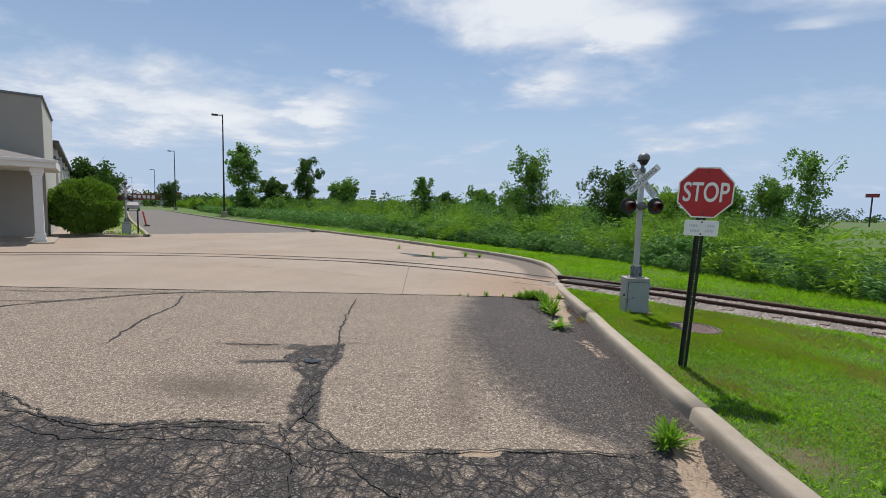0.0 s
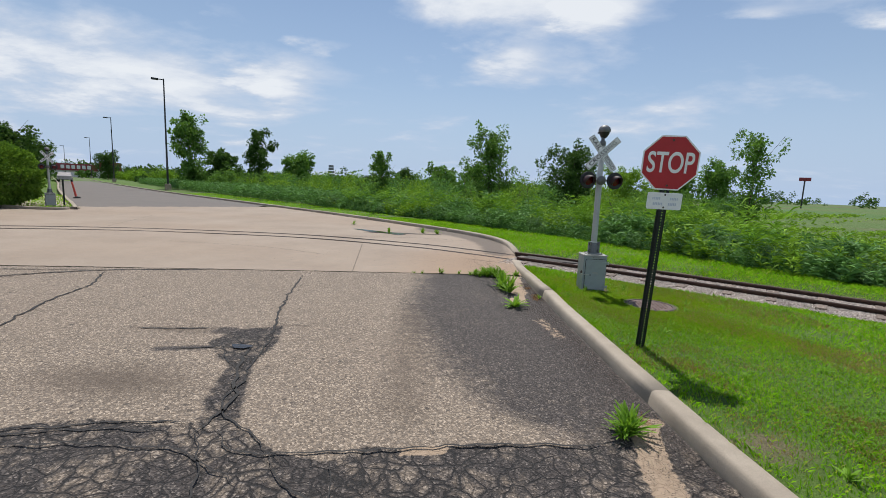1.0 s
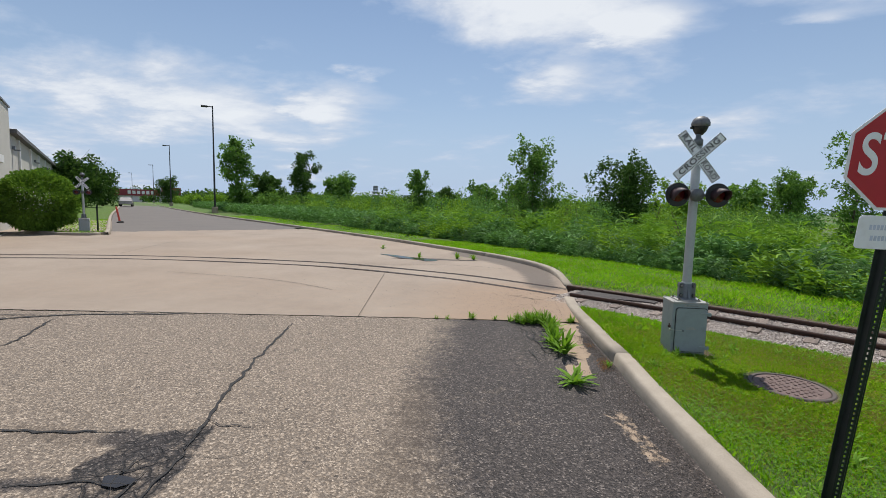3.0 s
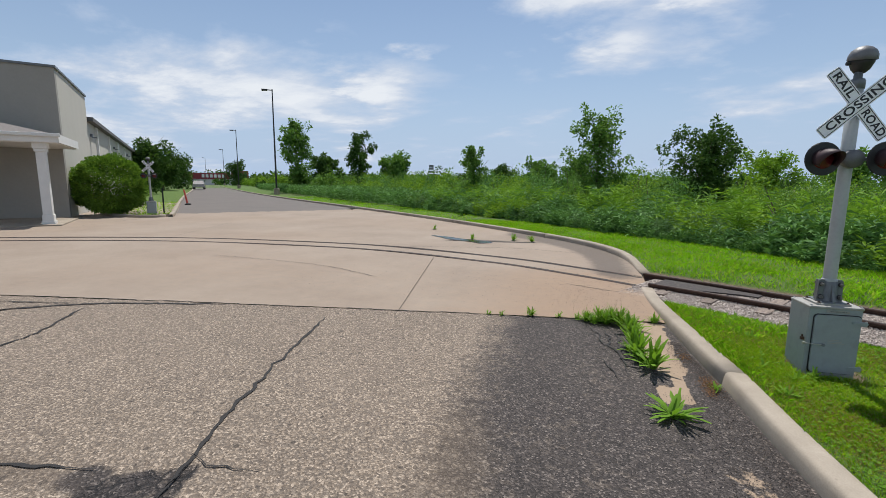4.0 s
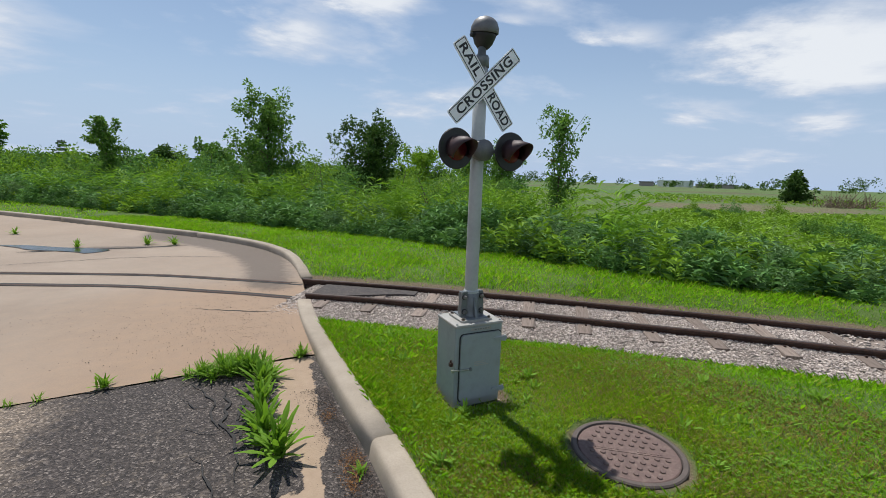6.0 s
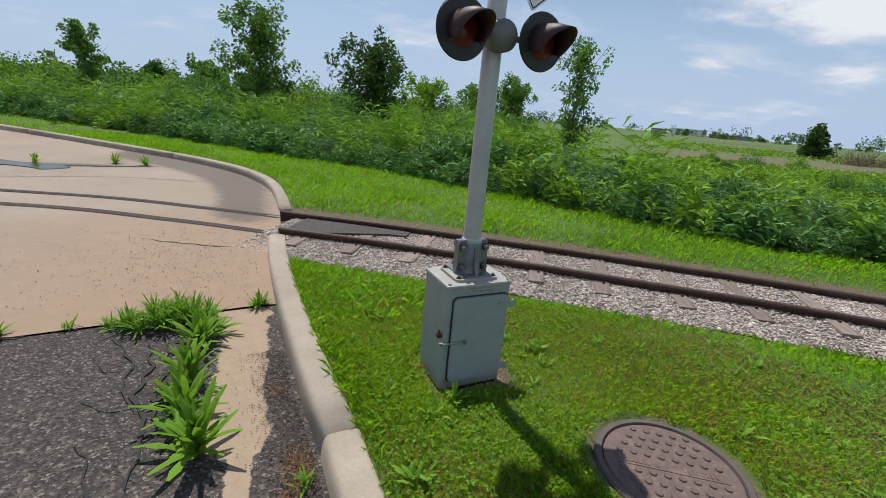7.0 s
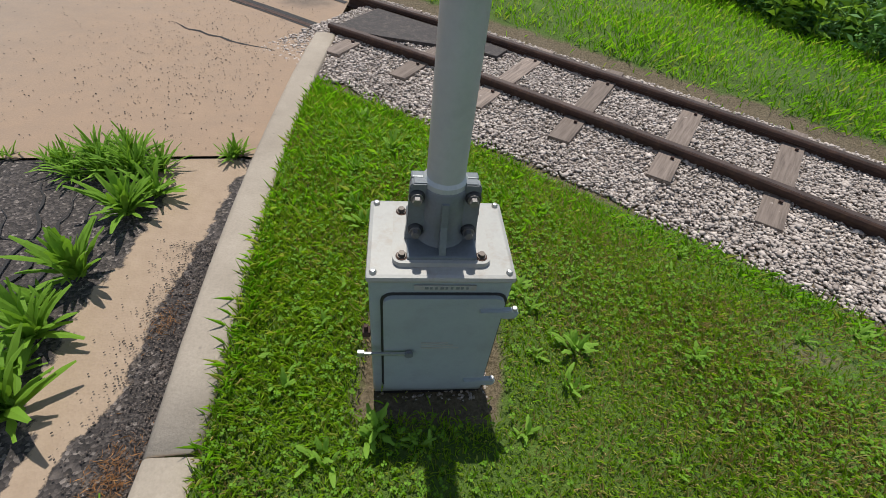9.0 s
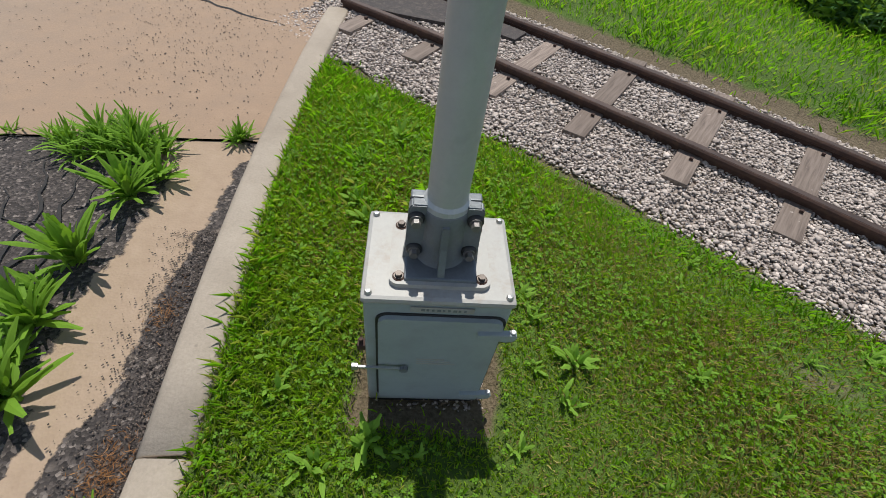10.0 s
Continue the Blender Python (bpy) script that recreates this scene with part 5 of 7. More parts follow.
def building():
    b = thing("building", BM, "low grey commercial building with a shingled porch on white columns", "building")
    # front wall darkened in its colour for the shade on it
    w = part("front_wall", boxbm(0, -30, -0.1, 0.3, 0, 5.75), STUCCOSHADE, b)
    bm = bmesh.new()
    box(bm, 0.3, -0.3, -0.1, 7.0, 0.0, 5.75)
    part("side_wall", bm, STUCCOLIT, b)
    part("rear_return", boxbm(6.7, -30, 4.0, 7.0, -0.3, 5.75), STUCCOSHADE, b)
    cap = boxbm(-0.06, -30.05, 5.75, 0.34, 0.06, 5.83)
    box(cap, 0.34, -0.34, 5.75, 7.06, 0.06, 5.83)
    part("parapet_cap", cap, CAPMETAL, b, "dark metal cap on the parapet")
    part("low_wing", boxbm(7.0, -20, -0.1, 64, -0.05, 4.55), STUCCOLIT, b)
    part("low_wing_roof", boxbm(7.0, -20.2, 4.55, 64.2, 0.25, 4.75), DARKROOF, b, "dark eaves of the long wing")
    for i in range(9):
        o = part("pilaster", boxbm(10 + i * 5.8, -0.05, 0, 10.25 + i * 5.8, 0.06, 4.5), TRIMWHITE, b)
    for i in range(5):
        bm = bmesh.new()
        box(bm, -0.12, 0, -0.08, 0.12, 0.12, 0.08, bev=0.01)
        box(bm, -0.16, 0.08, -0.14, 0.16, 0.3, -0.08, bev=0.01)
        o = part("wall_light", bm, CAPMETAL, b, "dark wall light under the eaves")
        o.matrix_local = pose(8.0 + i * 11, -0.05, 3.9)
    part("side_door", boxbm(9.2, -0.05, 0, 10.1, 0.02, 2.05, bev=0.01), TRIMWHITE, b)
    # vertical joints on the front wall
    for i in range(6):
        part("wall_joint", boxbm(-0.004, -3.6 - i * 4.5, 0, 0.0, -3.58 - i * 4.5, 5.7), CAPMETAL, b)
    # porch
    roof = bmesh.new()
    y0, y1, d = 0.45, -24.0, 3.55
    a = [roof.verts.new(v) for v in ((0, y0, 2.98), (-d, y0, 2.98), (-d, y1, 2.98), (0, y1, 2.98), (0, y0 - 3.0, 3.78), (0, y1, 3.78))]
    roof.faces.new((a[0], a[1], a[4]))
    roof.faces.new((a[1], a[2], a[5], a[4]))
    roof.faces.new((a[2], a[3], a[5]))
    roof.faces.new((a[0], a[3], a[2], a[1]))
    bmesh.ops.recalc_face_normals(roof, faces=roof.faces)
    part("porch_roof", roof, SHINGLE, b, "grey shingled hipped porch roof")
    fas = boxbm(-d - 0.04, y1, 2.72, -d + 0.04, y0 + 0.04, 3.0)
    box(fas, -d + 0.04, y0 - 0.04, 2.72, 0, y0 + 0.04, 3.0)
    part("fascia", fas, TRIMWHITE, b, "white fascia board")
    part("gutter", boxbm(-d - 0.13, y1, 2.9, -d - 0.04, y0 + 0.1, 3.01, bev=0.02), TRIMWHITE, b)
    part("porch_ceiling", boxbm(-d + 0.04, y1, 2.70, 0, y0 - 0.04, 2.74), TRIMWHITE, b)
    for i in range(5):
        y = 0.0 - i * 5.6
        bm = boxbm(-0.13, -0.13, 0.35, 0.13, 0.13, 2.45, bev=0.015)
        box(bm, -0.18, -0.18, 0.0, 0.18, 0.18, 0.14, bev=0.012)
        box(bm, -0.155, -0.155, 0.14, 0.155, 0.155, 0.35, bev=0.012)
        box(bm, -0.16, -0.16, 2.42, 0.16, 0.16, 2.52, bev=0.012)
        box(bm, -0.19, -0.19, 2.52, 0.19, 0.19, 2.72, bev=0.012)
        o = part("column", bm, TRIMWHITE, b, "square white porch column")
        o.matrix_local = pose(-3.25, y - 0.05, 0)
    part("porch_slab", boxbm(-3.75, -26, -0.1, 0, 0.35, 0.045, bev=0.01), KERB, b, "pale concrete porch slab")
    return b


building()

# ---------------------------------------------------------------- foliage


def leaves(P, D, size, aspect=0.5, rng=RNG, droop=0.0):
    """Diamond leaves at P that point along D; an array (n, 4, 3)."""
    n = len(P)
    D = D / (np.linalg.norm(D, axis=1)[:, None] + 1e-9)
    R = rng.normal(size=(n, 3))
    S = np.cross(D, R)
    S /= np.linalg.norm(S, axis=1)[:, None] + 1e-9
    Nn = np.cross(D, S)
    size = np.broadcast_to(size, (n,))[:, None]
    a = P
    b = P + D * size * 0.45 + S * size * aspect * 0.5 + Nn * size * 0.08
    c = P + D * size
    c[:, 2] -= droop * size[:, 0]
    d = P + D * size * 0.45 - S * size * aspect * 0.5 + Nn * size * 0.08
    return np.stack([a, b, c, d], 1)


def shell_points(n, rng, lo=0.55):
    v = rng.normal(size=(n, 3))
    v /= np.linalg.norm(v, axis=1)[:, None]
    return v * rng.uniform(lo, 1, n)[:, None] ** 0.6


def clumps(centres, radii, per, size, rng, aspect=0.55, flat=1.0, droop=0.15):
    """Leaves in many small clumps."""
    C = np.repeat(centres, per, 0)
    R = np.repeat(radii, per)[:, None]
    o = shell_points(len(C), rng, 0.25) * R * np.array([1, 1, flat])
    d = o / (R + 1e-9) + rng.normal(size=o.shape) * 0.6
    d[:, 2] += 0.1
    return leaves(C + o, d, rng.uniform(0.6, 1.25, len(C)) * size, aspect, rng, droop)


def tree(x, y, h, spread, label, mat=None, seed=1, base=0.25, nclump=90, per=38, leaf=0.16, trunk=0.05, shape="oval", z0=0.0, limbs=9, name="tree", group=""):
    """Tapered trunk, limbs that leave it upwards, and leaf clumps at and along the limbs."""
    rng = np.random.default_rng(seed)
    t = thing(name, pose(x, y, z0), label, name, group)
    V, F = [], []

    def add(p, r, seg=6):
        v, f = tube(p, r, seg)
        o = len(V)
        V.extend(v)
        F.extend([tuple(i + o for i in q) for q in f])
    lean = rng.normal(size=2) * 0.05 * h
    tr = [(lean[0] * k ** 2 + 0.03 * h * math.sin(5 * k + seed) * k * 0.3, lean[1] * k ** 2, h * 0.93 * k) for k in np.linspace(0, 1, 7)]
    add([(p[0], p[1], p[2] - 0.1 if i == 0 else p[2]) for i, p in enumerate(tr)], [trunk * (1 - 0.88 * k) for k in np.linspace(0, 1, 7)], 8)
    tips, tipr = [], []
    for i in range(limbs):
        f = base + (0.93 - base) * (i + rng.uniform(0, 0.8)) / limbs
        k = f * 6
        a, bq = tr[min(int(k), 5)], tr[min(int(k), 5) + 1]
        q = k - int(k)
        p0 = np.array([a[j] * (1 - q) + bq[j] * q for j in range(3)])
        g = (f - base) / (1 - base)
        prof = {"oval": math.sin(math.pi * (0.12 + 0.83 * g)) ** 0.8, "cone": 1.05 - g, "vase": 0.35 + 0.75 * g if g < 0.75 else 1.6 - g, "column": 0.75}[shape]
        ln = spread * prof * rng.uniform(0.7, 1.2)
        az = i * 2.4 + rng.uniform(-0.5, 0.5)
        rise = rng.uniform(0.55, 1.3) if shape != "cone" else rng.uniform(0.0, 0.3)
        dv = np.array([math.cos(az), math.sin(az), rise])
        p1, p2 = p0 + dv * ln * 0.5, p0 + dv * ln + np.array([0, 0, ln * 0.1])
        add([p0, p1, p2], [trunk * 0.42 * (1 - 0.6 * f), trunk * 0.25 * (1 - 0.6 * f), trunk * 0.08], 5)
        m = max(2, int(nclump / limbs))
        for j in range(m):
            w = rng.uniform(0.05, 1.05)
            tips.append(p0 + dv * ln * w * np.array([1, 1, 0.8]) + rng.normal(size=3) * spread * 0.13)
            tipr.append(spread * rng.uniform(0.10, 0.24))
    for j in range(nclump // 9):
        az, rr = rng.uniform(0, 6.28), spread * rng.uniform(0.1, 0.75)
        tips.append(np.array([math.cos(az) * rr, math.sin(az) * rr, h * rng.uniform(0.06, 0.35)]))
        tipr.append(spread * rng.uniform(0.14, 0.26))
    for j in range(max(3, nclump // 12)):
        w = rng.uniform(0.8, 1.03)
        tips.append(np.array([lean[0] * w * w, lean[1] * w * w, h * 0.93 * w]) + rng.normal(size=3) * spread * 0.08)
        tipr.append(spread * rng.uniform(0.08, 0.16))
    raw("trunk", V, F, BARK, t, "", True)
    quads("crown", clumps(np.array(tips), np.array(tipr), per, leaf, rng), mat or TREELEAF, t)
    return t


def shrub(x, y, h, w, label, mat=None, seed=1, n=40, per=40, leaf=0.1, z0=0.0, name="shrub", low=0.12, group=""):
    """Several stems from the ground with leaf clumps in an uneven dome."""
    rng = np.random.default_rng(seed)
    t = thing(name, pose(x, y, z0), label, name, group)
    V, F, tips = [], [], []
    for i in range(n):
        az, rr = rng.uniform(0, 6.28), math.sqrt(rng.uniform(0, 1))
        top = h * (1 - 0.55 * rr ** 2) * rng.uniform(0.7, 1.08)
        c = np.array([math.cos(az) * rr * w / 2, math.sin(az) * rr * w / 2, h * low + (top - h * low) * rng.uniform(0.15, 1)])
        tips.append(c)
        if i % 4 == 0:
            v, f = tube([(c[0] * 0.1, c[1] * 0.1, -0.05), (c[0] * 0.5, c[1] * 0.5, c[2] * 0.5), tuple(c)], [0.015 * h, 0.010 * h, 0.003 * h], 5)
            o = len(V)
            V.extend(v)
            F.extend([tuple(k + o for k in q) for q in f])
    raw("stems", V, F, BARK, t)
    quads("crown", clumps(np.array(tips), rng.uniform(0.10, 0.20, n) * (w + h) * 0.5, per, leaf, rng), mat or YELLOWGREEN, t)
    return t


# clipped bush by the building's corner: dense shell of small leaves over dark stems
def round_bush(x, y, r, h):
    rng = np.random.default_rng(5)
    t = thing("bush", pose(x, y, 0.02), "large rounded dense green bush at the building's corner", "bush")
    n = 26000
    v = rng.normal(size=(n, 3))
    v /= np.linalg.norm(v, axis=1)[:, None]
    lump = 1 + 0.07 * np.sin(v[:, 0] * 9 + 1) * np.sin(v[:, 1] * 8) + 0.05 * np.sin(v[:, 2] * 13 + v[:, 0] * 7)
    rad = rng.uniform(0.80, 1.02, n) * lump
    p = v * rad[:, None] * np.array([r, r, h / 2])
    p[:, 2] = p[:, 2] + h / 2
    p[:, 2] = np.where(p[:, 2] < h * 0.35, h * 0.35 - (h * 0.35 - p[:, 2]) * 0.85, p[:, 2])
    d = v + rng.normal(size=(n, 3)) * 0.5 + np.array([0, 0, 0.35])
    quads("crown", leaves(p, d, rng.uniform(0.07, 0.15, n), 0.5, rng, 0.2), BUSHLEAF, t)
    V, F = [], []
    for i in range(24):
        az = i * 0.7
        q, f = tube([(0, 0, 0), (math.cos(az) * r * 0.35, math.sin(az) * r * 0.35, h * 0.3), (math.cos(az) * r * 0.8, math.sin(az) * r * 0.8, h * rng.uniform(0.3, 0.8))], [0.04, 0.025, 0.008], 5)
        o = len(V)
        V.extend(q)
        F.extend([tuple(k + o for k in z) for z in f])
    raw("stems", V, F, BARK, t)


round_bush(-18.3, 17.2, 1.32, 2.5)

# ---------------------------------------------------------------- tall weeds and field growth
_vn = normals(VERGE)


def band(n, lo, hi, xmin, xmax, rng, power=1.0):
    """Plan points at a distance from the verge line, on the field side."""
    ln = VERGE
    keep = np.where((ln[:-1, 0] > xmin) & (ln[:-1, 0] < xmax))[0]
    seg = np.linalg.norm(np.diff(ln, axis=0), axis=1)[keep]
    i = rng.choice(keep, n, p=seg / seg.sum())
    f = rng.uniform(0, 1, n)[:, None]
    p = ln[i] * (1 - f) + ln[i + 1] * f
    o = lo + (hi - lo) * rng.uniform(0, 1, n) ** power
    return p + _vn[i] * o[:, None], o


def weeds(name, pts, hts, per, leaf, mat, rng, label, aspect=0.22):
    n = len(pts)
    k = per
    base = np.c_[pts, np.full(n, 0.06)]
    lean = rng.normal(size=(n, 2)) * 0.16
    t = np.tile(np.linspace(0.12, 1.0, k), n) + rng.uniform(-0.06, 0.06, n * k)
    B, H, L = np.repeat(base, k, 0), np.repeat(hts, k), np.repeat(lean, k, 0)
    P = B.copy()
    P[:, 0] += L[:, 0] * t * H
    P[:, 1] += L[:, 1] * t * H
    P[:, 2] += t * H
    az = rng.uniform(0, 6.28, n * k)
    D = np.stack([np.cos(az), np.sin(az), rng.uniform(0.1, 1.1, n * k)], 1)
    Q = leaves(P, D, rng.uniform(0.6, 1.3, n * k) * leaf * (0.6 + 0.6 * H), aspect, rng, 0.25)
    # stems as slim blades
    T = base.copy()
    T[:, :2] += lean * hts[:, None]
    T[:, 2] += hts
    s = rng.normal(size=(n, 3)) * 0.006
    s[:, 2] = 0
    S = np.stack([base - s, base + s, T + s * 0.3, T - s * 0.3], 1)
    ob = quads(name, np.concatenate([Q, S]), mat)
    return tagged(ob, label, "weeds", kind="stuff")


rng = np.random.default_rng(11)
# the near stretch: a leafy wall with a ragged front, in clumps of differing height and kind
NC = 560
cp, co = band(NC, -0.15, 3.4, -9, 13, rng, 1.25)
ch = (0.52 + 0.12 * np.minimum(co, 1.2) + 0.10 * np.maximum(co - 1.2, 0) * (1 - smooth01(cp[:, 0], 3.5, 5.5)) - 0.14 * np.maximum(co - 1.2, 0) * smooth01(cp[:, 0], 5.0, 7.0)) * rng.uniform(0.65, 1.35, NC) * (1 - 0.15 * smooth01(cp[:, 0], 7.0, 10.0)) * (1 + 0.25 * wave(cp[:, 0], cp[:, 1], 1.6, 27))
cw = rng.uniform(0.07, 0.22, NC)
kind = (wave(cp[:, 0], cp[:, 1], 0.9, 20) + rng.normal(size=NC) * 0.45)
for lo, hi, mat_, per, leaf, asp, words in ((-9, 0.05, REED, 20, 0.25, 0.20, "tall dense dark green weeds along the mown verge"),
                                            (0.05, 0.6, PALEWEED, 20, 0.19, 0.15, "tall grey-green weeds along the mown verge"),
                                            (0.6, 9, YELLOWGREEN, 16, 0.22, 0.24, "fresh light green weeds along the mown verge")):
    k = np.where((kind >= lo) & (kind < hi))[0]
    m = rng.integers(9, 24, len(k))
    idx = np.repeat(k, m)
    off = rng.normal(size=(len(idx), 2)) * cw[idx][:, None]
    r = np.linalg.norm(off, axis=1) / (cw[idx] * 2)
    weeds("tall_weeds", cp[idx] + off, np.clip(ch[idx] * (1.08 - 0.45 * r) * rng.uniform(0.8, 1.15, len(idx)), 0.15, 1.5), per, leaf, mat_, rng, words, asp)
# low leafy fringe at the foot of the wall
p, o = band(2200, -0.35, 0.35, -9, 13, rng)
weeds("tall_weeds", p, rng.uniform(0.12, 0.42, len(o)) * (1 + 0.5 * wave(p[:, 0], p[:, 1], 2.5, 24)).clip(0.4, 1.6), 14, 0.16, REED, rng, "low leafy fringe at the foot of the tall weeds", 0.24)
# scattered taller reeds in tufts
cp, co = band(46, 0.1, 3.0, -8, 7.5, rng)
idx = np.repeat(np.arange(46), 9)
weeds("reeds", cp[idx] + rng.normal(size=(len(idx), 2)) * 0.12, rng.uniform(0.75, 1.35, len(idx)), 15, 0.30, WEED, rng, "tall fresh green reeds among the weeds", 0.10)
p, o = band(4200, 2.6, 7.0, -8, 5.5, rng)
hh = rng.uniform(0.35, 0.8, len(o)) * (0.9 + 0.6 * wave(p[:, 0], p[:, 1], 0.9, 21))
weeds("tall_weeds", p, np.clip(hh, 0.2, 1.2), 15, 0.17, YELLOWGREEN, rng, "light green leafy weeds behind the verge", 0.26)
p, o = band(7000, 5.5, 16.0, -30, 4.0, rng)
weeds("tall_weeds", p, rng.uniform(0.35, 0.8, len(o)), 12, 0.24, YELLOWGREEN, rng, "light green field growth behind the weeds", 0.3)
p, o = band(7500, -0.3, 6.0, -60, -8, rng)
weeds("tall_weeds", p, rng.uniform(0.45, 1.05, len(o)), 12, 0.27, REED, rng, "tall green weeds beside the road", 0.22)
p, o = band(11000, 2.2, 26.0, 4.5, 27, rng)
k = np.hypot((p[:, 0] - 34) / 13, (p[:, 1] - 27) / 7) > 0.95
weeds("tall_weeds", p[k], rng.uniform(0.14, 0.34, k.sum()) * (1 - 0.3 * smooth01(o[k], 3, 14)), 9, 0.22, YELLOWGREEN, rng, "rough green meadow beyond the track", 0.24)
p, o = band(7000, 8, 70.0, -60, 27, rng)
k = np.hypot((p[:, 0] - 34) / 13, (p[:, 1] - 27) / 7) > 1.0
weeds("tall_weeds", p[k], rng.uniform(0.10, 0.24, k.sum()), 6, 0.42, YELLOWGREEN, rng, "rough distant meadow growth", 0.35)

# trees of the field
tree(1.7, 24.9, 4.55, 1.35, "young leafy green tree standing in the weeds", TREELEAF, 21, 0.05, 190, 42, 0.15, 0.06, "oval", 0.05, 18)
tree(-5.3, 30.1, 3.8, 0.85, "slim young green tree standing in the weeds", TREELEAF, 22, 0.05, 130, 40, 0.14, 0.05, "oval", 0.05, 15)
tree(11.5, 18.4, 4.15, 0.95, "sparse young tree with loose narrow branches", TREELEAF, 23, 0.06, 150, 24, 0.12, 0.055, "vase", 0.05, 18)
tree(5.9, 24.6, 3.5, 1.4, "dense dark green young tree standing in the weeds", DARKLEAF, 24, 0.04, 230, 44, 0.15, 0.07, "oval", 0.05, 18)

# shrubs of the middle distance
rs = np.random.default_rng(31)
for i in range(96):
    q, o = band(1, 2.5, 20, -26, 3.6, rs) if i < 82 else band(1, 5, 22, 8, 17, rs)
    hgt = rs.uniform(1.3, 2.5) if i < 82 else rs.uniform(0.45, 0.9)
    shrub(q[0, 0], q[0, 1], hgt, hgt * rs.uniform(0.9, 1.5), "wild green shrub growing in the rough field", [YELLOWGREEN, TREELEAF, YELLOWGREEN, REED][i % 4], 200 + i, 34, 64 if q[0, 0] > -6 else 34, (0.15 if q[0, 0] < -6 else 0.085) if i < 82 else 0.06, 0.0, group="field shrubs")
for i in range(96):
    q, o = band(1, 6, 26, -40, 1.0, rs)
    hgt = rs.uniform(1.9, 3.0)
    shrub(q[0, 0], q[0, 1], hgt, hgt * rs.uniform(1.0, 1.7), "tall wild shrub further back in the field", [TREELEAF, YELLOWGREEN, REED][i % 3], 260 + i, 30, 36, 0.2, 0.0, group="field shrubs")
# larger growth along the road further out
for i in range(84):
    q, o = band(1, 1.5, 26, -120, -20, rs)
    hgt = rs.uniform(1.8, 3.6)
    shrub(q[0, 0], q[0, 1], hgt, hgt * rs.uniform(0.8, 1.3), "bushy green growth beside the road", [TREELEAF, DARKLEAF, YELLOWGREEN][i % 3], 300 + i, 36, 40, 0.3, 0.0, group="roadside shrubs")


def place(px, dist, t0=(1.41, 2.79), yaw=0.0):
    """Plan point at a bearing in degrees clockwise from +y as seen from the walk, and a distance."""
    a = radians(px)
    return t0[0] + math.sin(a) * dist, t0[1] + math.cos(a) * dist


# taller trees beside the road: bearing, distance, height, spread
for i, (bear, dist, h, sp, mt, shp) in enumerate(((-35.6, 66, 9.9, 2.6, TREELEAF, "oval"), (-28.3, 74, 9.2, 2.4, DARKLEAF, "oval"), (-32.3, 60, 4.9, 1.6, DARKLEAF, "oval"),
                                                 (-23.9, 58, 4.7, 1.9, TREELEAF, "oval"), (-42.6, 150, 7.2, 3.4, DARKLEAF, "oval"), 
                                                 (-10.6, 70, 3.4, 2.2, DARKLEAF, "oval"), (-6.0, 60, 3.5, 2.4, TREELEAF, "oval"), (-1.0, 75, 4.2, 2.6, DARKLEAF, "oval"), (17.5, 45, 3.6, 1.8, YELLOWGREEN, "oval"),
                                                 (24.0, 34, 3.0, 1.3, TREELEAF, "oval"), (27.5, 46, 4.6, 1.7, TREELEAF, "oval"))):
    xx, yy = place(bear, dist)
    tree(xx, yy, h, sp, "leafy green tree at the edge of the field", mt, 60 + i, 0.06, 150, 40, 0.36 if dist > 50 else 0.25, 0.12, shp, 0.0, 12)
# dark trees past the building
for i, (bear, dist, h, sp) in enumerate(((-51.5, 62, 5.2, 2.6), (-49.8, 80, 5.0, 3.4), (-48.4, 96, 4.6, 3.0))):
    xx, yy = place(bear, dist)
    tree(xx, yy, h, sp, "dark rounded tree beside the building's far end", DARKLEAF, 90 + i, 0.2, 110, 44, 0.4, 0.14, "oval", 0.0, 12)
# lone conifer and dead brush on the meadow
xx, yy = place(58.8, 62, (1.77, 4.49))
tree(xx, yy, 3.4, 1.7, "dark lone conifer on the open meadow", DARKLEAF, 120, 0.1, 110, 40, 0.3, 0.1, "cone", 0.0, 16)


def dead_brush(x, y, w, h, seed):
    rg = np.random.default_rng(seed)
    t = thing("brush_pile", pose(x, y, 0.0), "grey-brown pile of dead brush on the meadow", "brush pile")
    V, F = [], []
    for i in range(160):
        a = np.array([rg.uniform(-w / 2, w / 2), rg.uniform(-1, 1), 0])
        dd = np.array([rg.normal() * 0.5, rg.normal() * 0.4, rg.uniform(0.2, 1)]) * h
        v, f = tube([a, a + dd * 0.5, a + dd + rg.normal(size=3) * 0.1], [0.035, 0.025, 0.01], 4)
        o = len(V)
        V.extend(v)
        F.extend([tuple(k + o for k in q) for q in f])
    raw("brush", V, F, DRYSTEM, t)


xx, yy = place(62.6, 52, (1.77, 4.49))
dead_brush(xx, yy, 6, 1.5, 3)

# far tree line: many clumps, one object of stuff
rf = np.random.default_rng(44)
C, R = [], []
for a in np.arange(-75, 100, 0.22):
    dist = rf.uniform(170, 330)
    if a > 20:
        if rf.uniform() < 0.72:
            continue
        dist = rf.uniform(320, 520)
    xx, yy = place(a, dist)
    h = rf.uniform(2.5, 6.5) * dist / 260
    for k in range(7):
        C.append((xx + rf.normal() * 3.0, yy + rf.normal() * 3.0, h * rf.uniform(0.12, 0.85)))
        R.append(h * rf.uniform(0.18, 0.32))
tagged(quads("far_woods", clumps(np.array(C), np.array(R), 26, 1.3, rf), DARKLEAF), "distant dark tree line on the horizon", "woods", kind="stuff")

# ---------------------------------------------------------------- street furniture in the distance


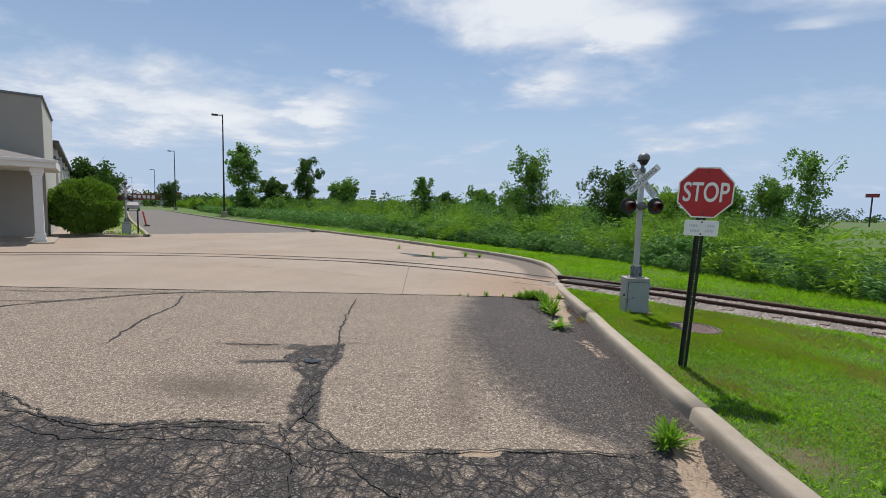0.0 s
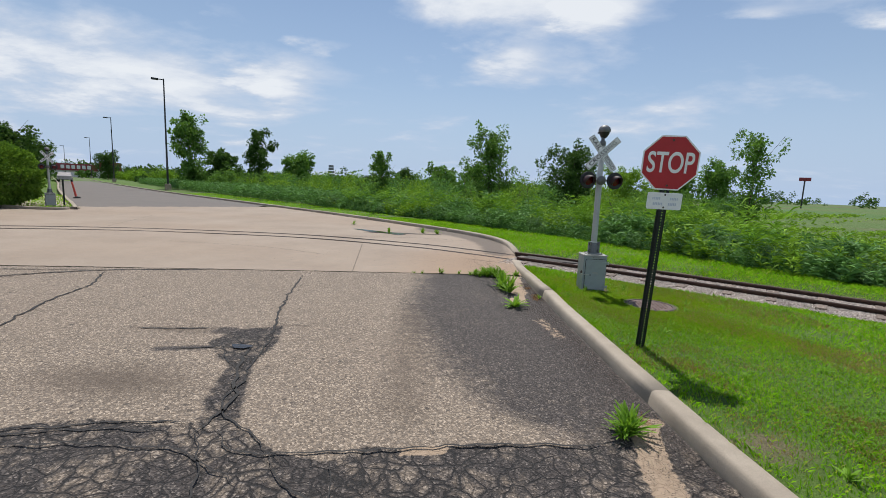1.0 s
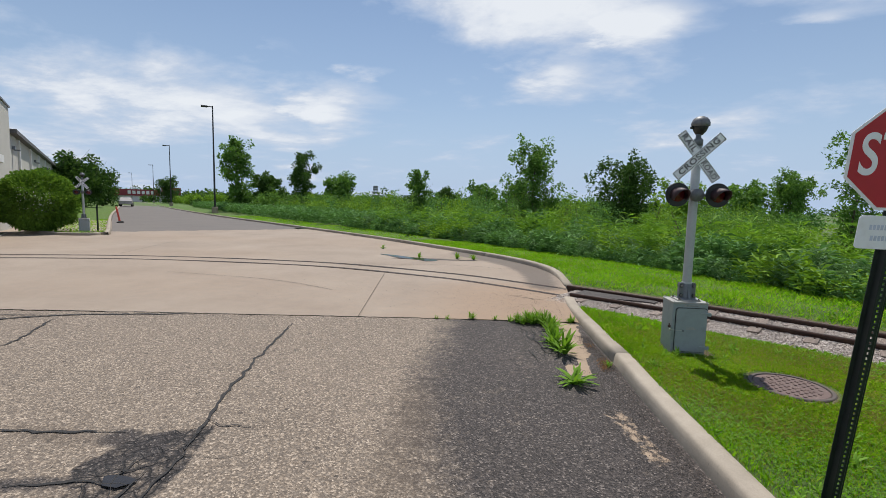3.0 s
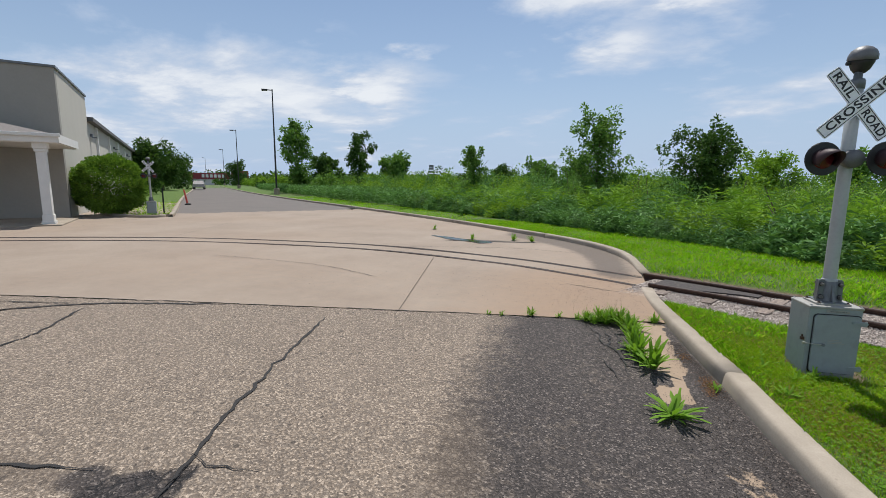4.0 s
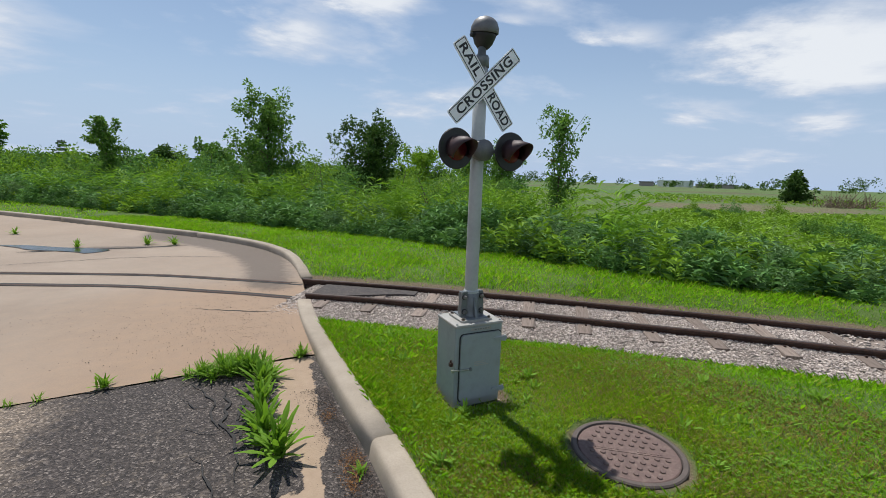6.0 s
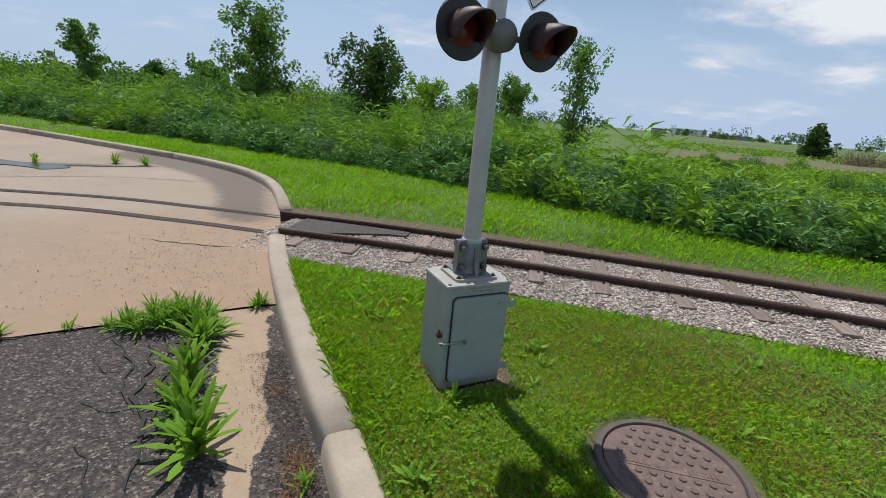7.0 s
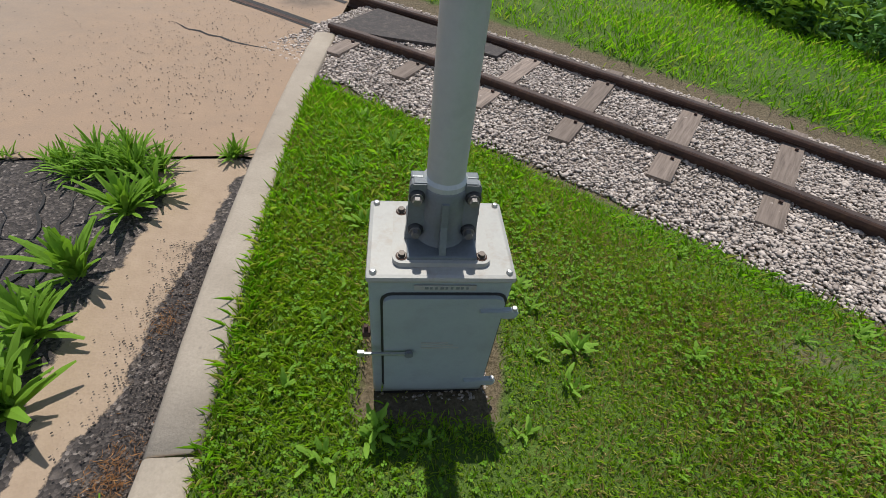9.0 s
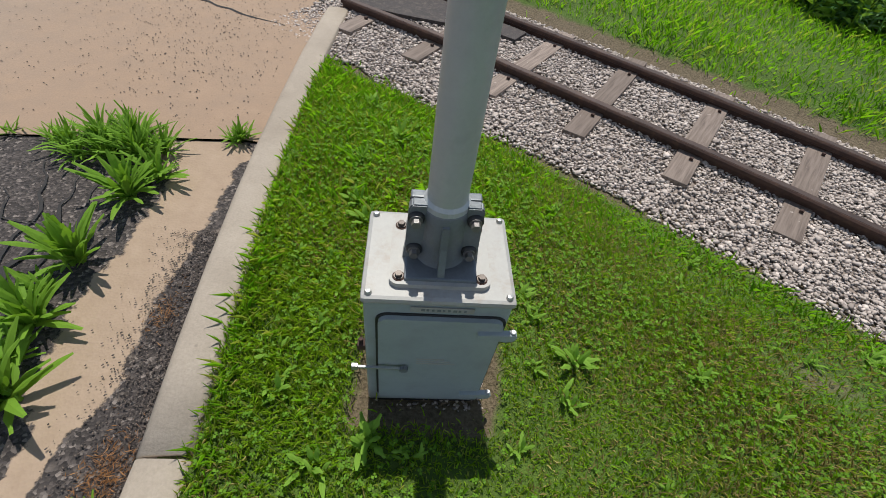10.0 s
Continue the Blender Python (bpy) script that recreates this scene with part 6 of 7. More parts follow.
def light_pole(x, y, h, label, yaw=0):
    t = thing("street_lamp", pose(x, y, 0, 0, 0, yaw), label, "street lamp", "street lamps along the road")
    part("base", lathe([(0.32, -0.1), (0.32, 0.65), (0.28, 0.7), (0, 0.7)], 18), KERB, t, "round concrete foot")
    part("shaft", lathe([(0.11, 0.68), (0.06, h), (0, h)], 12), BLACKMETAL, t)
    part("arm", boxbm(-0.75, -0.04, h - 0.16, 0.0, 0.04, h - 0.06, bev=0.01), BLACKMETAL, t)
    part("lamp_head", boxbm(-1.15, -0.2, h - 0.22, -0.5, 0.2, h - 0.04, bev=0.04), BLACKMETAL, t)
    return t


for x, y, h in ((-33.8, 47.6, 12.0), (-68.6, 79.6, 12.0), (-115.7, 124.6, 12.0), (-165.0, 165.0, 12.0)):
    light_pole(x, y, h, "tall black street lamp with a flat head beside the road", 40)

tower = thing("sign_tower", pose(-113.7, 329.0, 0) @ Matrix.Scale(1.18, 4), "tall dark sign tower far across the field", "sign tower")
part("mast", boxbm(-0.4, -0.4, 0, 0.4, 0.4, 7), BLACKMETAL, tower)
for i, (w, z) in enumerate(((3.2, 10.4), (4.2, 8.4), (5.0, 6.4), (3.0, 12.0))):
    part("panel", boxbm(-w / 2, -0.4, z - 0.7, w / 2, 0.4, z + 0.7, bev=0.05), CAPMETAL, tower)
part("base_house", boxbm(-5, -4, 0, 5, 4, 4.2), DARKROOF, tower)

bx, by = place(33.6, 150, (1.41, 0.13))
board = thing("billboard", pose(bx, by, 0, 0, 0, -34), "small billboard on a pole far across the field", "billboard")
part("pole", cyl(0.16, 0, 7.4, 10), BLACKMETAL, board)
part("panel", boxbm(-1.25, -0.2, 7.2, 1.25, 0.2, 8.1, bev=0.05), FARRED, board)

# low buildings on the far side of the meadow
for bear, dist, w, h, mt in ((48.0, 420, 26, 4.6, FARWHITE), (52.0, 440, 30, 2.6, STUCCOSHADE), (45.0, 380, 10, 3.0, STUCCOSHADE)):
    x, y = place(bear, dist, (1.77, 4.49))
    f = thing("far_building", pose(x, y, 0, 0, 0, -bear), "low pale building at the horizon", "building", "far buildings")
    part("wall", boxbm(-w / 2, -6, 0, w / 2, 6, h), mt, f)
    part("roof", boxbm(-w / 2 - 0.5, -6.5, h, w / 2 + 0.5, 6.5, h + 0.6), FARWHITE if mt is FARWHITE else CAPMETAL, f)

# red shop front at the end of the road
x, y = place(-44.2, 190)
shop = thing("shop", pose(x, y, 0, 0, 0, 44), "distant red shop front with white lettering", "shop")
part("wall", boxbm(-13, 0, 0, 9, 12, 4.2), FARWHITE, shop)
part("red_band", boxbm(-13.2, -0.5, 2.2, 3.0, -0.05, 4.4), FARRED, shop)
bm = bmesh.new()
for i in range(6):
    box(bm, -6.5 + i * 1.35, -0.7, 2.75, -5.6 + i * 1.35, -0.52, 3.9)
part("lettering", bm, FARWHITE, shop)
part("red_gable", boxbm(3.4, -0.4, 2.6, 9.5, -0.05, 5.4), FARRED, shop)
for i in range(4):
    part("window", boxbm(4.0 + i * 1.35, -0.5, 3.2, 4.9 + i * 1.35, -0.42, 4.4), GLASS, shop)


def car(x, y, yaw, label):
    c = thing("car", pose(x, y, 0, 0, 0, yaw), label, "car")
    bm = bmesh.new()
    side = [(-2.2, 0.35), (-2.25, 0.75), (-2.1, 0.95), (-1.2, 1.02), (-0.55, 1.5), (0.9, 1.52), (1.75, 1.05), (2.2, 0.95), (2.25, 0.4)]
    rows = []
    for yy, k in ((-0.88, 0.0), (-0.84, 1.0), (0.84, 1.0), (0.88, 0.0)):
        rows.append([bm.verts.new((px, yy * (0.86 if pz > 1.1 else 1), pz if k else min(pz, 0.98))) for px, pz in side])
    for a, b in zip(rows, rows[1:]):
        for i in range(len(side) - 1):
            bm.faces.new((a[i], a[i + 1], b[i + 1], b[i]))
    for r in (rows[0], rows[-1]):
        bm.faces.new(r)
    bmesh.ops.recalc_face_normals(bm, faces=bm.faces)
    part("body", bm, CARPAINT, c)
    part("windscreen", boxbm(-0.02, -0.66, -0.28, 0.02, 0.66, 0.28, bev=0.01), GLASS, c).matrix_local = pose(-0.92, 0, 1.27, 0, 52, 0)
    for sx in (-1.4, 1.4):
        for sy in (-0.82, 0.82):
            o = part("wheel", cyl(0.33, -0.11, 0.11, 20, pose(0, 0, 0, 90, 0, 0), bev=0.03), RUBBER, c)
            o.matrix_local = pose(sx, sy, 0.33)
            part("rim", cyl(0.2, -0.115, 0.115, 14, pose(0, 0, 0, 90, 0, 0)), ZINC, o)
    for sy in (-0.62, 0.62):
        o = part("headlight", boxbm(-0.04, -0.18, -0.07, 0.02, 0.18, 0.07, bev=0.02), SIGNWHITE, c)
        o.matrix_local = pose(-2.22, sy, 0.72)
    part("grille", boxbm(-2.28, -0.4, 0.5, -2.2, 0.4, 0.68, bev=0.01), BLACKMETAL, c)
    part("bumper", boxbm(-2.32, -0.85, 0.3, -2.15, 0.85, 0.46, bev=0.03), BLACKMETAL, c)
    return c


x, y = place(-46.4, 92)
car(x, y, -47, "beige car far off on the road, facing this way")

# small signal, post and red marker on the island by the building
g = copy_thing(sig, pose(-16.9, 17.9, 0.1, 0, 0, 45))
tagged(g, "second grey crossing signal on the island by the building", "railroad signal")
po = thing("sign_post", pose(-16.6, 18.2, 0.05), "dark bare sign post on the island", "sign post")
sign_post(po, 1.15)
mk = thing("marker_post", pose(-22.9, 25.2, 0, 0, -14, 0), "leaning red plastic marker post beside the road", "marker post")
part("post", lathe([(0.06, 0.02), (0.05, 0.9), (0.03, 1.0), (0, 1.0)], 12), CONERED, mk)
part("foot", lathe([(0.2, -0.02), (0.2, 0.03), (0.08, 0.1), (0, 0.1)], 14), RUBBER, mk)

# ---------------------------------------------------------------- pavement marks, weeds in the joints


def crack(points, w, label, seed=0, name="pavement_crack", z=0.004):
    """A ragged dark split in the surface."""
    ln = spline(points, 0.05)
    rg = np.random.default_rng(seed)
    jit = np.convolve(rg.normal(size=len(ln) + 8), np.ones(2) / 2, "same")[:len(ln)] * 0.016
    ln = ln + normals(ln) * jit[:, None]
    ww = w * (0.5 + rg.uniform(0.2, 1.1, len(ln))) * np.clip(np.minimum(np.arange(len(ln)), np.arange(len(ln))[::-1]) / 6, 0.25, 1)
    N = normals(ln)
    V, F = [], []
    for i in range(len(ln)):
        for s in (-1, 1):
            q = ln[i] + N[i] * ww[i] * s * 0.5
            V.append((q[0], q[1], z))
    for i in range(len(ln) - 1):
        F.append((2 * i, 2 * i + 2, 2 * i + 3, 2 * i + 1))
    return tagged(raw(name, V, F, TAR), label, "crack", kind="structure")


crack([(-1.43, 7.45), (-1.2, 6.6), (-0.95, 5.7), (-0.72, 5.05), (-0.55, 4.6)], 0.022, "jagged crack running through the asphalt", 1)
crack([(-0.72, 5.0), (-0.45, 4.95), (-0.25, 5.0)], 0.014, "short side crack in the asphalt", 2)
crack([(-3.13, 4.19), (-3.6, 5.2), (-3.88, 6.08), (-4.4, 6.85)], 0.022, "jagged crack running through the asphalt", 3)
crack([(-6.4, 4.9), (-5.57, 6.05), (-4.6, 6.9), (-3.6, 7.3), (-2.9, 7.52)], 0.035, "wide crack along the apron edge", 4)
crack([(-7.8, 5.1), (-6.6, 5.6), (-5.6, 5.9), (-4.9, 6.8)], 0.02, "branching crack in the asphalt", 5)
crack([(-8.9, 6.1), (-7.0, 6.3), (-5.6, 6.7), (-4.6, 6.95)], 0.02, "branching crack in the asphalt", 6)
crack([(-2.1, 4.55), (-1.6, 4.6), (-1.1, 4.75)], 0.02, "short dark split in the asphalt", 7)
crack([(-1.3, 4.1), (-0.95, 4.2), (-0.6, 4.25)], 0.02, "short dark split in the asphalt", 8)
crack([(-0.2, 2.85), (-0.2, 3.3), (-0.48, 3.9), (-0.62, 4.4)], 0.02, "crack in the crazed asphalt", 9)
crack([(-2.6, 2.75), (-1.9, 2.7), (-1.4, 2.72), (-0.6, 2.95), (-0.2, 2.98)], 0.013, "edge crack round the crazed asphalt", 10)
crack([(-0.1, 2.95), (0.15, 2.75), (0.65, 2.82), (1.2, 2.97), (2.4, 3.18)], 0.012, "straight joint crack across the asphalt", 11)
for i, pts in enumerate(([(1.36, 8.2), (1.50, 7.95), (1.52, 7.7), (1.62, 7.45)], [(1.55, 8.15), (1.62, 7.85), (1.60, 7.6), (1.70, 7.3), (1.72, 7.0)], [(1.66, 8.1), (1.72, 7.8), (1.70, 7.55), (1.78, 7.2)],
                         [(1.30, 8.0), (1.42, 7.85), (1.60, 7.80)], [(1.40, 7.6), (1.55, 7.5), (1.70, 7.5)], [(1.48, 7.3), (1.58, 7.1), (1.66, 6.8)])):
    crack(pts, 0.016, "fold-like split in the dark asphalt edge", 60 + i)
for i, pts in enumerate(([(-0.64, 4.86), (-0.52, 4.5), (-0.42, 4.1), (-0.30, 3.6), (-0.22, 3.2), (0.1, 2.95), (0.4, 2.72)], [(-0.98, 4.3), (-0.75, 4.32), (-0.55, 4.55)], [(-0.85, 4.2), (-0.65, 4.0), (-0.42, 3.75)],
                         [(-0.6, 4.7), (-0.75, 4.45), (-0.62, 4.15)], [(-0.4, 4.6), (-0.28, 4.62), (-0.18, 4.7)], [(-2.82, 2.99), (-2.1, 2.75), (-1.5, 2.62), (-0.95, 2.8), (-0.3, 2.88)],
                         [(-2.3, 2.6), (-1.6, 2.5), (-0.9, 2.66), (-0.2, 2.7), (0.3, 2.5)], [(-0.2, 2.9), (0.05, 2.55), (0.2, 2.2), (0.15, 1.8)], [(0.35, 2.75), (0.55, 2.5), (0.9, 2.4), (1.3, 2.45)], [(0.7, 2.75), (0.8, 2.3), (0.7, 1.9)])):
    crack(pts, 0.011, "jagged crack in the crazed asphalt", 80 + i)
for i, (a, b) in enumerate((((-7.9, 6.47), (1.5, 8.42)),)):
    pts = CONC_EDGE[(CONC_EDGE[:, 0] > -9)]
    crack([tuple(p) for p in pts[::6]], 0.011, "dark seam between asphalt and concrete", 30 + i)
JT = [((-0.76, 8.02), (-1.6, 11.7)), ((-9.5, 12.6), (-11.2, 16.5)), ((-14.6, 13.5), (-15.6, 16.3))]
for i, (a, b) in enumerate(JT):
    ln = np.linspace(a, b, 12)
    V, F = sweep(ln, [(-0.006, 0.0095), (0.006, 0.0095)], close=False)
    tagged(raw("trim_joint", V, F, JOINT), "thin sawn joint in the concrete apron", "joint", kind="structure")
crack([(-2.3, 14.45), (-1.5, 14.6), (-0.6, 14.7), (0.3, 14.85)], 0.07, "broken dark rut in the concrete by the verge", 40, z=0.0095)
crack([(-3.0, 12.9), (-0.5, 13.6), (1.2, 13.4)], 0.012, "fine crack in the concrete", 41, z=0.0095)
crack([(-6.0, 10.4), (-3.4, 10.2), (-1.8, 9.6)], 0.010, "fine crack in the concrete", 42, z=0.0095)
crack([(1.05, 10.2), (1.5, 9.98), (1.95, 9.85)], 0.02, "short chipped crack beside the rail", 43, z=0.0095)
bm = bmesh.new()
bm.faces.new([bm.verts.new((-0.68 + 0.09 * math.cos(a) * (1 + 0.25 * math.sin(3 * a)), 4.27 + 0.06 * math.sin(a) * (1 + 0.2 * math.cos(2 * a)), 0.0035)) for a in np.linspace(0, 6.28, 26)[:-1]])
tagged(part("puddle", bm, PUDDLE), "small wet patch in the crazed asphalt", "puddle")

bm = bmesh.new()
bm.faces.new([bm.verts.new((-1.9 + 0.9 * math.cos(a) * (1 + 0.2 * math.sin(3 * a)) - 0.12 * math.sin(a), 14.75 + 0.36 * math.sin(a) * (1 + 0.3 * math.cos(2 * a)) - 0.45 * math.cos(a), 0.012)) for a in np.linspace(0, 6.28, 40)[:-1]])
tagged(part("puddle", bm, PUDDLE), "shallow puddle on the concrete near the far kerb", "puddle")
# loose grit on the apron and along the kerb
rg = np.random.default_rng(51)
P = []
while len(P) < 1500:
    x, y = rg.normal(1.6, 0.5), rg.normal(9.6, 0.75)
    if x < KERB_X(y) - 0.02 and y > 8.5:
        P.append((x, y, 0.012))
for _ in range(500):
    P.append((rg.uniform(-3, 2), rg.uniform(8.6, 10.5), 0.012))
pebbles("grit", np.array(P), rg.uniform(0.002, 0.006, len(P)), GRAVEL, "loose dark grit scattered on the concrete apron")
P = []
for _ in range(15000):
    y = rg.uniform(2.4, 7.9)
    w = 0.13 if y > 6.7 else 0.35
    P.append((KERB_X(y) - abs(rg.normal(0, w)) * 0.7, y, 0.002))
pebbles("grit", np.array(P), rg.uniform(0.0015, 0.0048, len(P)), GRAVEL, "loose grit along the foot of the kerb")
P = [(SIGNAL[0] + rg.uniform(-0.21, 0.25), SIGNAL[1] + rg.uniform(-0.22, 0.19), 0.034) for _ in range(700)]
pebbles("grit", np.array(P), rg.uniform(0.003, 0.009, len(P)), BALLAST, "pale stones round the cabinet's foot")


def leaf_blade(L, az, el, width, rg, i, joined=None):
    """One long bent leaf of five segments with a fold along its middle."""
    V, F = ([], []) if joined is None else joined
    p = np.array([rg.normal() * 0.012, rg.normal() * 0.012, 0.0])
    s = np.array([-math.sin(az), math.cos(az), 0])
    o = len(V)
    for k in range(6):
        f = k / 5
        w = L * width * (math.sin(math.pi * min(0.97, 0.12 + 0.8 * f)) ** 0.8) * (1 + 0.3 * math.sin(k * 3 + i))
        dv = np.array([math.cos(az) * math.cos(el), math.sin(az) * math.cos(el), math.sin(el)])
        up = np.cross(dv, s)
        V += [tuple(p - s * w / 2 - up * w * 0.12), tuple(p), tuple(p + s * w / 2 - up * w * 0.12)]
        p = p + dv * L / 5
        p[2] = max(p[2], 0.006)
        el -= radians(rg.uniform(3, 13))
    for k in range(5):
        b = o + 3 * k
        F += [(b, b + 1, b + 4, b + 3), (b + 1, b + 2, b + 5, b + 4)]
    return V, F


def weed_plant(x, y, size, n, label, seed, z0=0.0, upright=0.5, width=0.2, name="weed"):
    """Rosette of long leaves, each leaf a part; fine tufts stay one mesh."""
    rg = np.random.default_rng(seed)
    joined = ([], []) if name == "grass_tuft" else None
    t = None if joined else thing(name, pose(x, y, z0), label, "weed")
    for i in range(n):
        V, F = leaf_blade(size * rg.uniform(0.55, 1.1), i * 2.4 + rg.uniform(-0.4, 0.4), radians(rg.uniform(25, 85)) * (0.55 + upright * 0.9), width, rg, i, joined)
        if t:
            raw("leaf", V, F, LAWNWEED if name == "lawn_weed" else WEED, t)
    if joined:
        t = raw(name, joined[0], joined[1], WEED)
        t.matrix_world = pose(x, y, z0)
        tagged(t, label, "grass", kind="stuff")
    return t


LB = "bright green leafy weed growing through the pavement edge"
for i, (x, y, s, n, u) in enumerate(((1.93, 7.14, 0.27, 20, 0.62), (1.84, 7.40, 0.22, 18, 0.55), (1.82, 7.67, 0.22, 18, 0.7), (1.82, 8.04, 0.20, 22, 0.6), (1.88, 8.18, 0.16, 16, 0.6),
                                     (1.95, 6.32, 0.21, 16, 0.1), (2.12, 8.53, 0.11, 16, 0.5), (0.78, 8.32, 0.12, 12, 0.5), (0.45, 8.22, 0.07, 8, 0.4), (0.3, 8.2, 0.06, 8, 0.4), (1.1, 8.36, 0.07, 8, 0.4),
                                     (2.48, 3.32, 0.2, 26, 0.5), (-1.6, 14.95, 0.16, 10, 0.5), (0.0, 15.0, 0.2, 12, 0.5), (-0.5, 15.1, 0.2, 12, 0.5), (-3.4, 17.0, 0.18, 10, 0.5),
                                     (2.33, 6.86, 0.07, 9, 0.5), (1.78, 7.52, 0.12, 14, 0.3), (1.86, 7.26, 0.13, 12, 0.3))):
    weed_plant(x, y, s * 1.05, int(n * 2.2), LB, 400 + i, 0.0, u + 0.12, 0.135)
# ragged grass tufts at the apron corner
for i, (x, y, s, n) in enumerate(((1.40, 8.32, 0.15, 70), (1.53, 8.37, 0.19, 90), (1.66, 8.40, 0.20, 90), (1.74, 8.30, 0.20, 90), (1.60, 8.28, 0.17, 80), (1.48, 8.25, 0.14, 60), (1.30, 8.34, 0.10, 40), (1.82, 8.36, 0.15, 60),
                                  (2.42, 3.25, 0.16, 40), (2.52, 3.42, 0.13, 30), (2.10, 8.5, 0.09, 30))):
    weed_plant(x, y, s, n, "tuft of coarse green grass at the pavement edge", 450 + i, 0.0, 0.6, 0.075, "grass_tuft")
# dry brown moss and needles against the kerb
rg = np.random.default_rng(77)
for x, y, r, n in ((2.31, 6.95, 0.07, 500), (2.28, 6.80, 0.05, 220), (2.23, 7.5, 0.05, 160), (2.62, 3.5, 0.07, 200)):
    px, py = x + rg.normal(size=n) * r * 0.5, y + rg.normal(size=n) * r
    px = np.minimum(px, KERB_X(py) - 0.01)
    az = rg.uniform(0, 6.28, n)
    D = np.stack([np.cos(az), np.sin(az), rg.uniform(0.0, 0.5, n)], 1)
    tagged(quads("dry_moss", leaves(np.stack([px, py, np.full(n, 0.004)], 1), D, rg.uniform(0.012, 0.03, n), 0.12, rg), RUSTSTRAW), "rust-brown dry moss and straw against the kerb", "moss", kind="stuff")
# lawn weeds: those round the cabinet first, then scattered ones
SPOTS = [(2.84, 7.63), (2.80, 7.47), (2.68, 7.36), (2.72, 7.22), (2.89, 7.02), (3.02, 7.10), (3.16, 7.07), (3.55, 7.58), (3.50, 7.66), (3.54, 7.39), (3.63, 7.28), (3.68, 7.43), (4.09, 7.18), (4.12, 7.42), (3.92, 7.76),
         (4.33, 7.3), (2.73, 8.9), (2.77, 8.38), (3.45, 8.30), (4.58, 7.54), (4.57, 7.12), (3.69, 8.2), (2.78, 7.75), (2.92, 8.6), (3.6, 7.5), (4.3, 8.0), (4.9, 7.6)]
LAWN_WEEDS = []
for i in range(100):
    rgx = np.random.default_rng(600 + i)
    while True:
        x, y = SPOTS[i] if i < len(SPOTS) else (rgx.uniform(2.6, 6.4), rgx.uniform(2.6, 8.6))
        if i < len(SPOTS) or (sdist_pave(np.array([x]), np.array([y]))[0] > 0.3 and seg_dist(np.array([x]), np.array([y]), TRACK)[0] > 1.25 and math.hypot(x - HOLE[0], y - HOLE[1]) > 0.42 and max(abs(x - SIGNAL[0]), abs(y - SIGNAL[1])) > 0.25):
            break
    zz = float(lawn_z(np.array([x]), np.array([y]))[0])
    if i < 6:
        LAWN_WEEDS.append(weed_plant(x, y, 0.06 + 0.006 * i, 9 + 2 * (i % 3), "small broad-leaved lawn weed", 700 + i, zz, 0.3 + 0.08 * i, 0.22, "lawn_weed"))
    else:
        copy_thing(LAWN_WEEDS[i % 6], pose(x, y, zz, 0, 0, rgx.uniform(0, 360)) @ Matrix.Scale(rgx.uniform(0.6, 1.15), 4))

# ---------------------------------------------------------------- turf blades


def turf(name, n, x0, x1, y0, y1, hmin, hmax, w, label, seed, mat=None, where=None):
    rg = np.random.default_rng(seed)
    x, y = rg.uniform(x0, x1, n), rg.uniform(y0, y1, n)
    ok = (sdist_pave(x, y) > 0.18) & (seg_dist(x, y, BEDLINE[::2]) > 0.81 + 0.06 * wave(x, y, 6, 72) + rg.normal(size=n) * 0.03)
    ok &= np.hypot(x - HOLE[0], y - HOLE[1]) > 0.335
    ok &= (np.abs(x - SIGNAL[0]) > 0.19) | (np.abs(y - SIGNAL[1]) > 0.15)
    ok &= rg.uniform(0, 1, n) > np.clip(soil_mask(x, y) * 1.25, 0, 0.97)
    ok &= rg.uniform(0, 1, n) < 0.72 + 0.4 * wave(x, y, 3.0, 70)
    if where is not None:
        ok &= where(x, y)
    x, y = x[ok], y[ok]
    n = len(x)
    z = lawn_z(x, y) - 0.004
    h = rg.uniform(hmin, hmax, n) * (1 + 0.35 * wave(x, y, 2.2, 71))
    az = rg.uniform(0, 6.28, n)
    ln = rg.uniform(0.2, 1.1, n) * h
    s = np.stack([-np.sin(az), np.cos(az), np.zeros(n)], 1) * (w * rg.uniform(0.6, 1.3, n))[:, None] / 2
    B = np.stack([x, y, z], 1)
    M = B + np.stack([np.cos(az) * ln * 0.35, np.sin(az) * ln * 0.35, h * 0.62], 1)
    T = B + np.stack([np.cos(az) * ln, np.sin(az) * ln, h], 1)
    Q = np.stack([B - s, B + s, M + s * 0.8, T, M - s * 0.8], 1)
    return tagged(quads(name, Q, mat or BLADE), label, "grass", kind="stuff")


def soft_edge(x, y):
    """Thins the fine grass out towards the rim of its stretch."""
    d = np.minimum.reduce([(5.2 - x), (y - 4.6) * 0.8, (9.6 - y) * 2])
    return np.random.default_rng(88).uniform(0, 1, len(x)) < smooth01(d, 0.0, 1.5)


turf("lawn_grass", 330000, 2.3, 5.2, 4.6, 9.3, 0.012, 0.036, 0.0036, "short mown grass round the cabinet", 81, WORNBLADE, soft_edge)
turf("lawn_grass", 240000, 2.3, 8.5, 0.5, 9.6, 0.014, 0.038, 0.0055, "short mown grass of the lawn", 82, where=lambda x, y: np.random.default_rng(87).uniform(0, 1, len(x)) < 0.3 + 0.7 * smooth01(np.hypot(x - 3.4, y - 7.2), 0.9, 2.2))
turf("lawn_grass", 200000, -3.0, 10.0, 8.0, 20.0, 0.03, 0.075, 0.009, "short mown grass of the verge beyond the track", 83, where=lambda x, y: inside(x, y, np.vstack([VERGE[(VERGE[:, 0] > -12)][::3], [(27, -9), (-12, 10)]])))
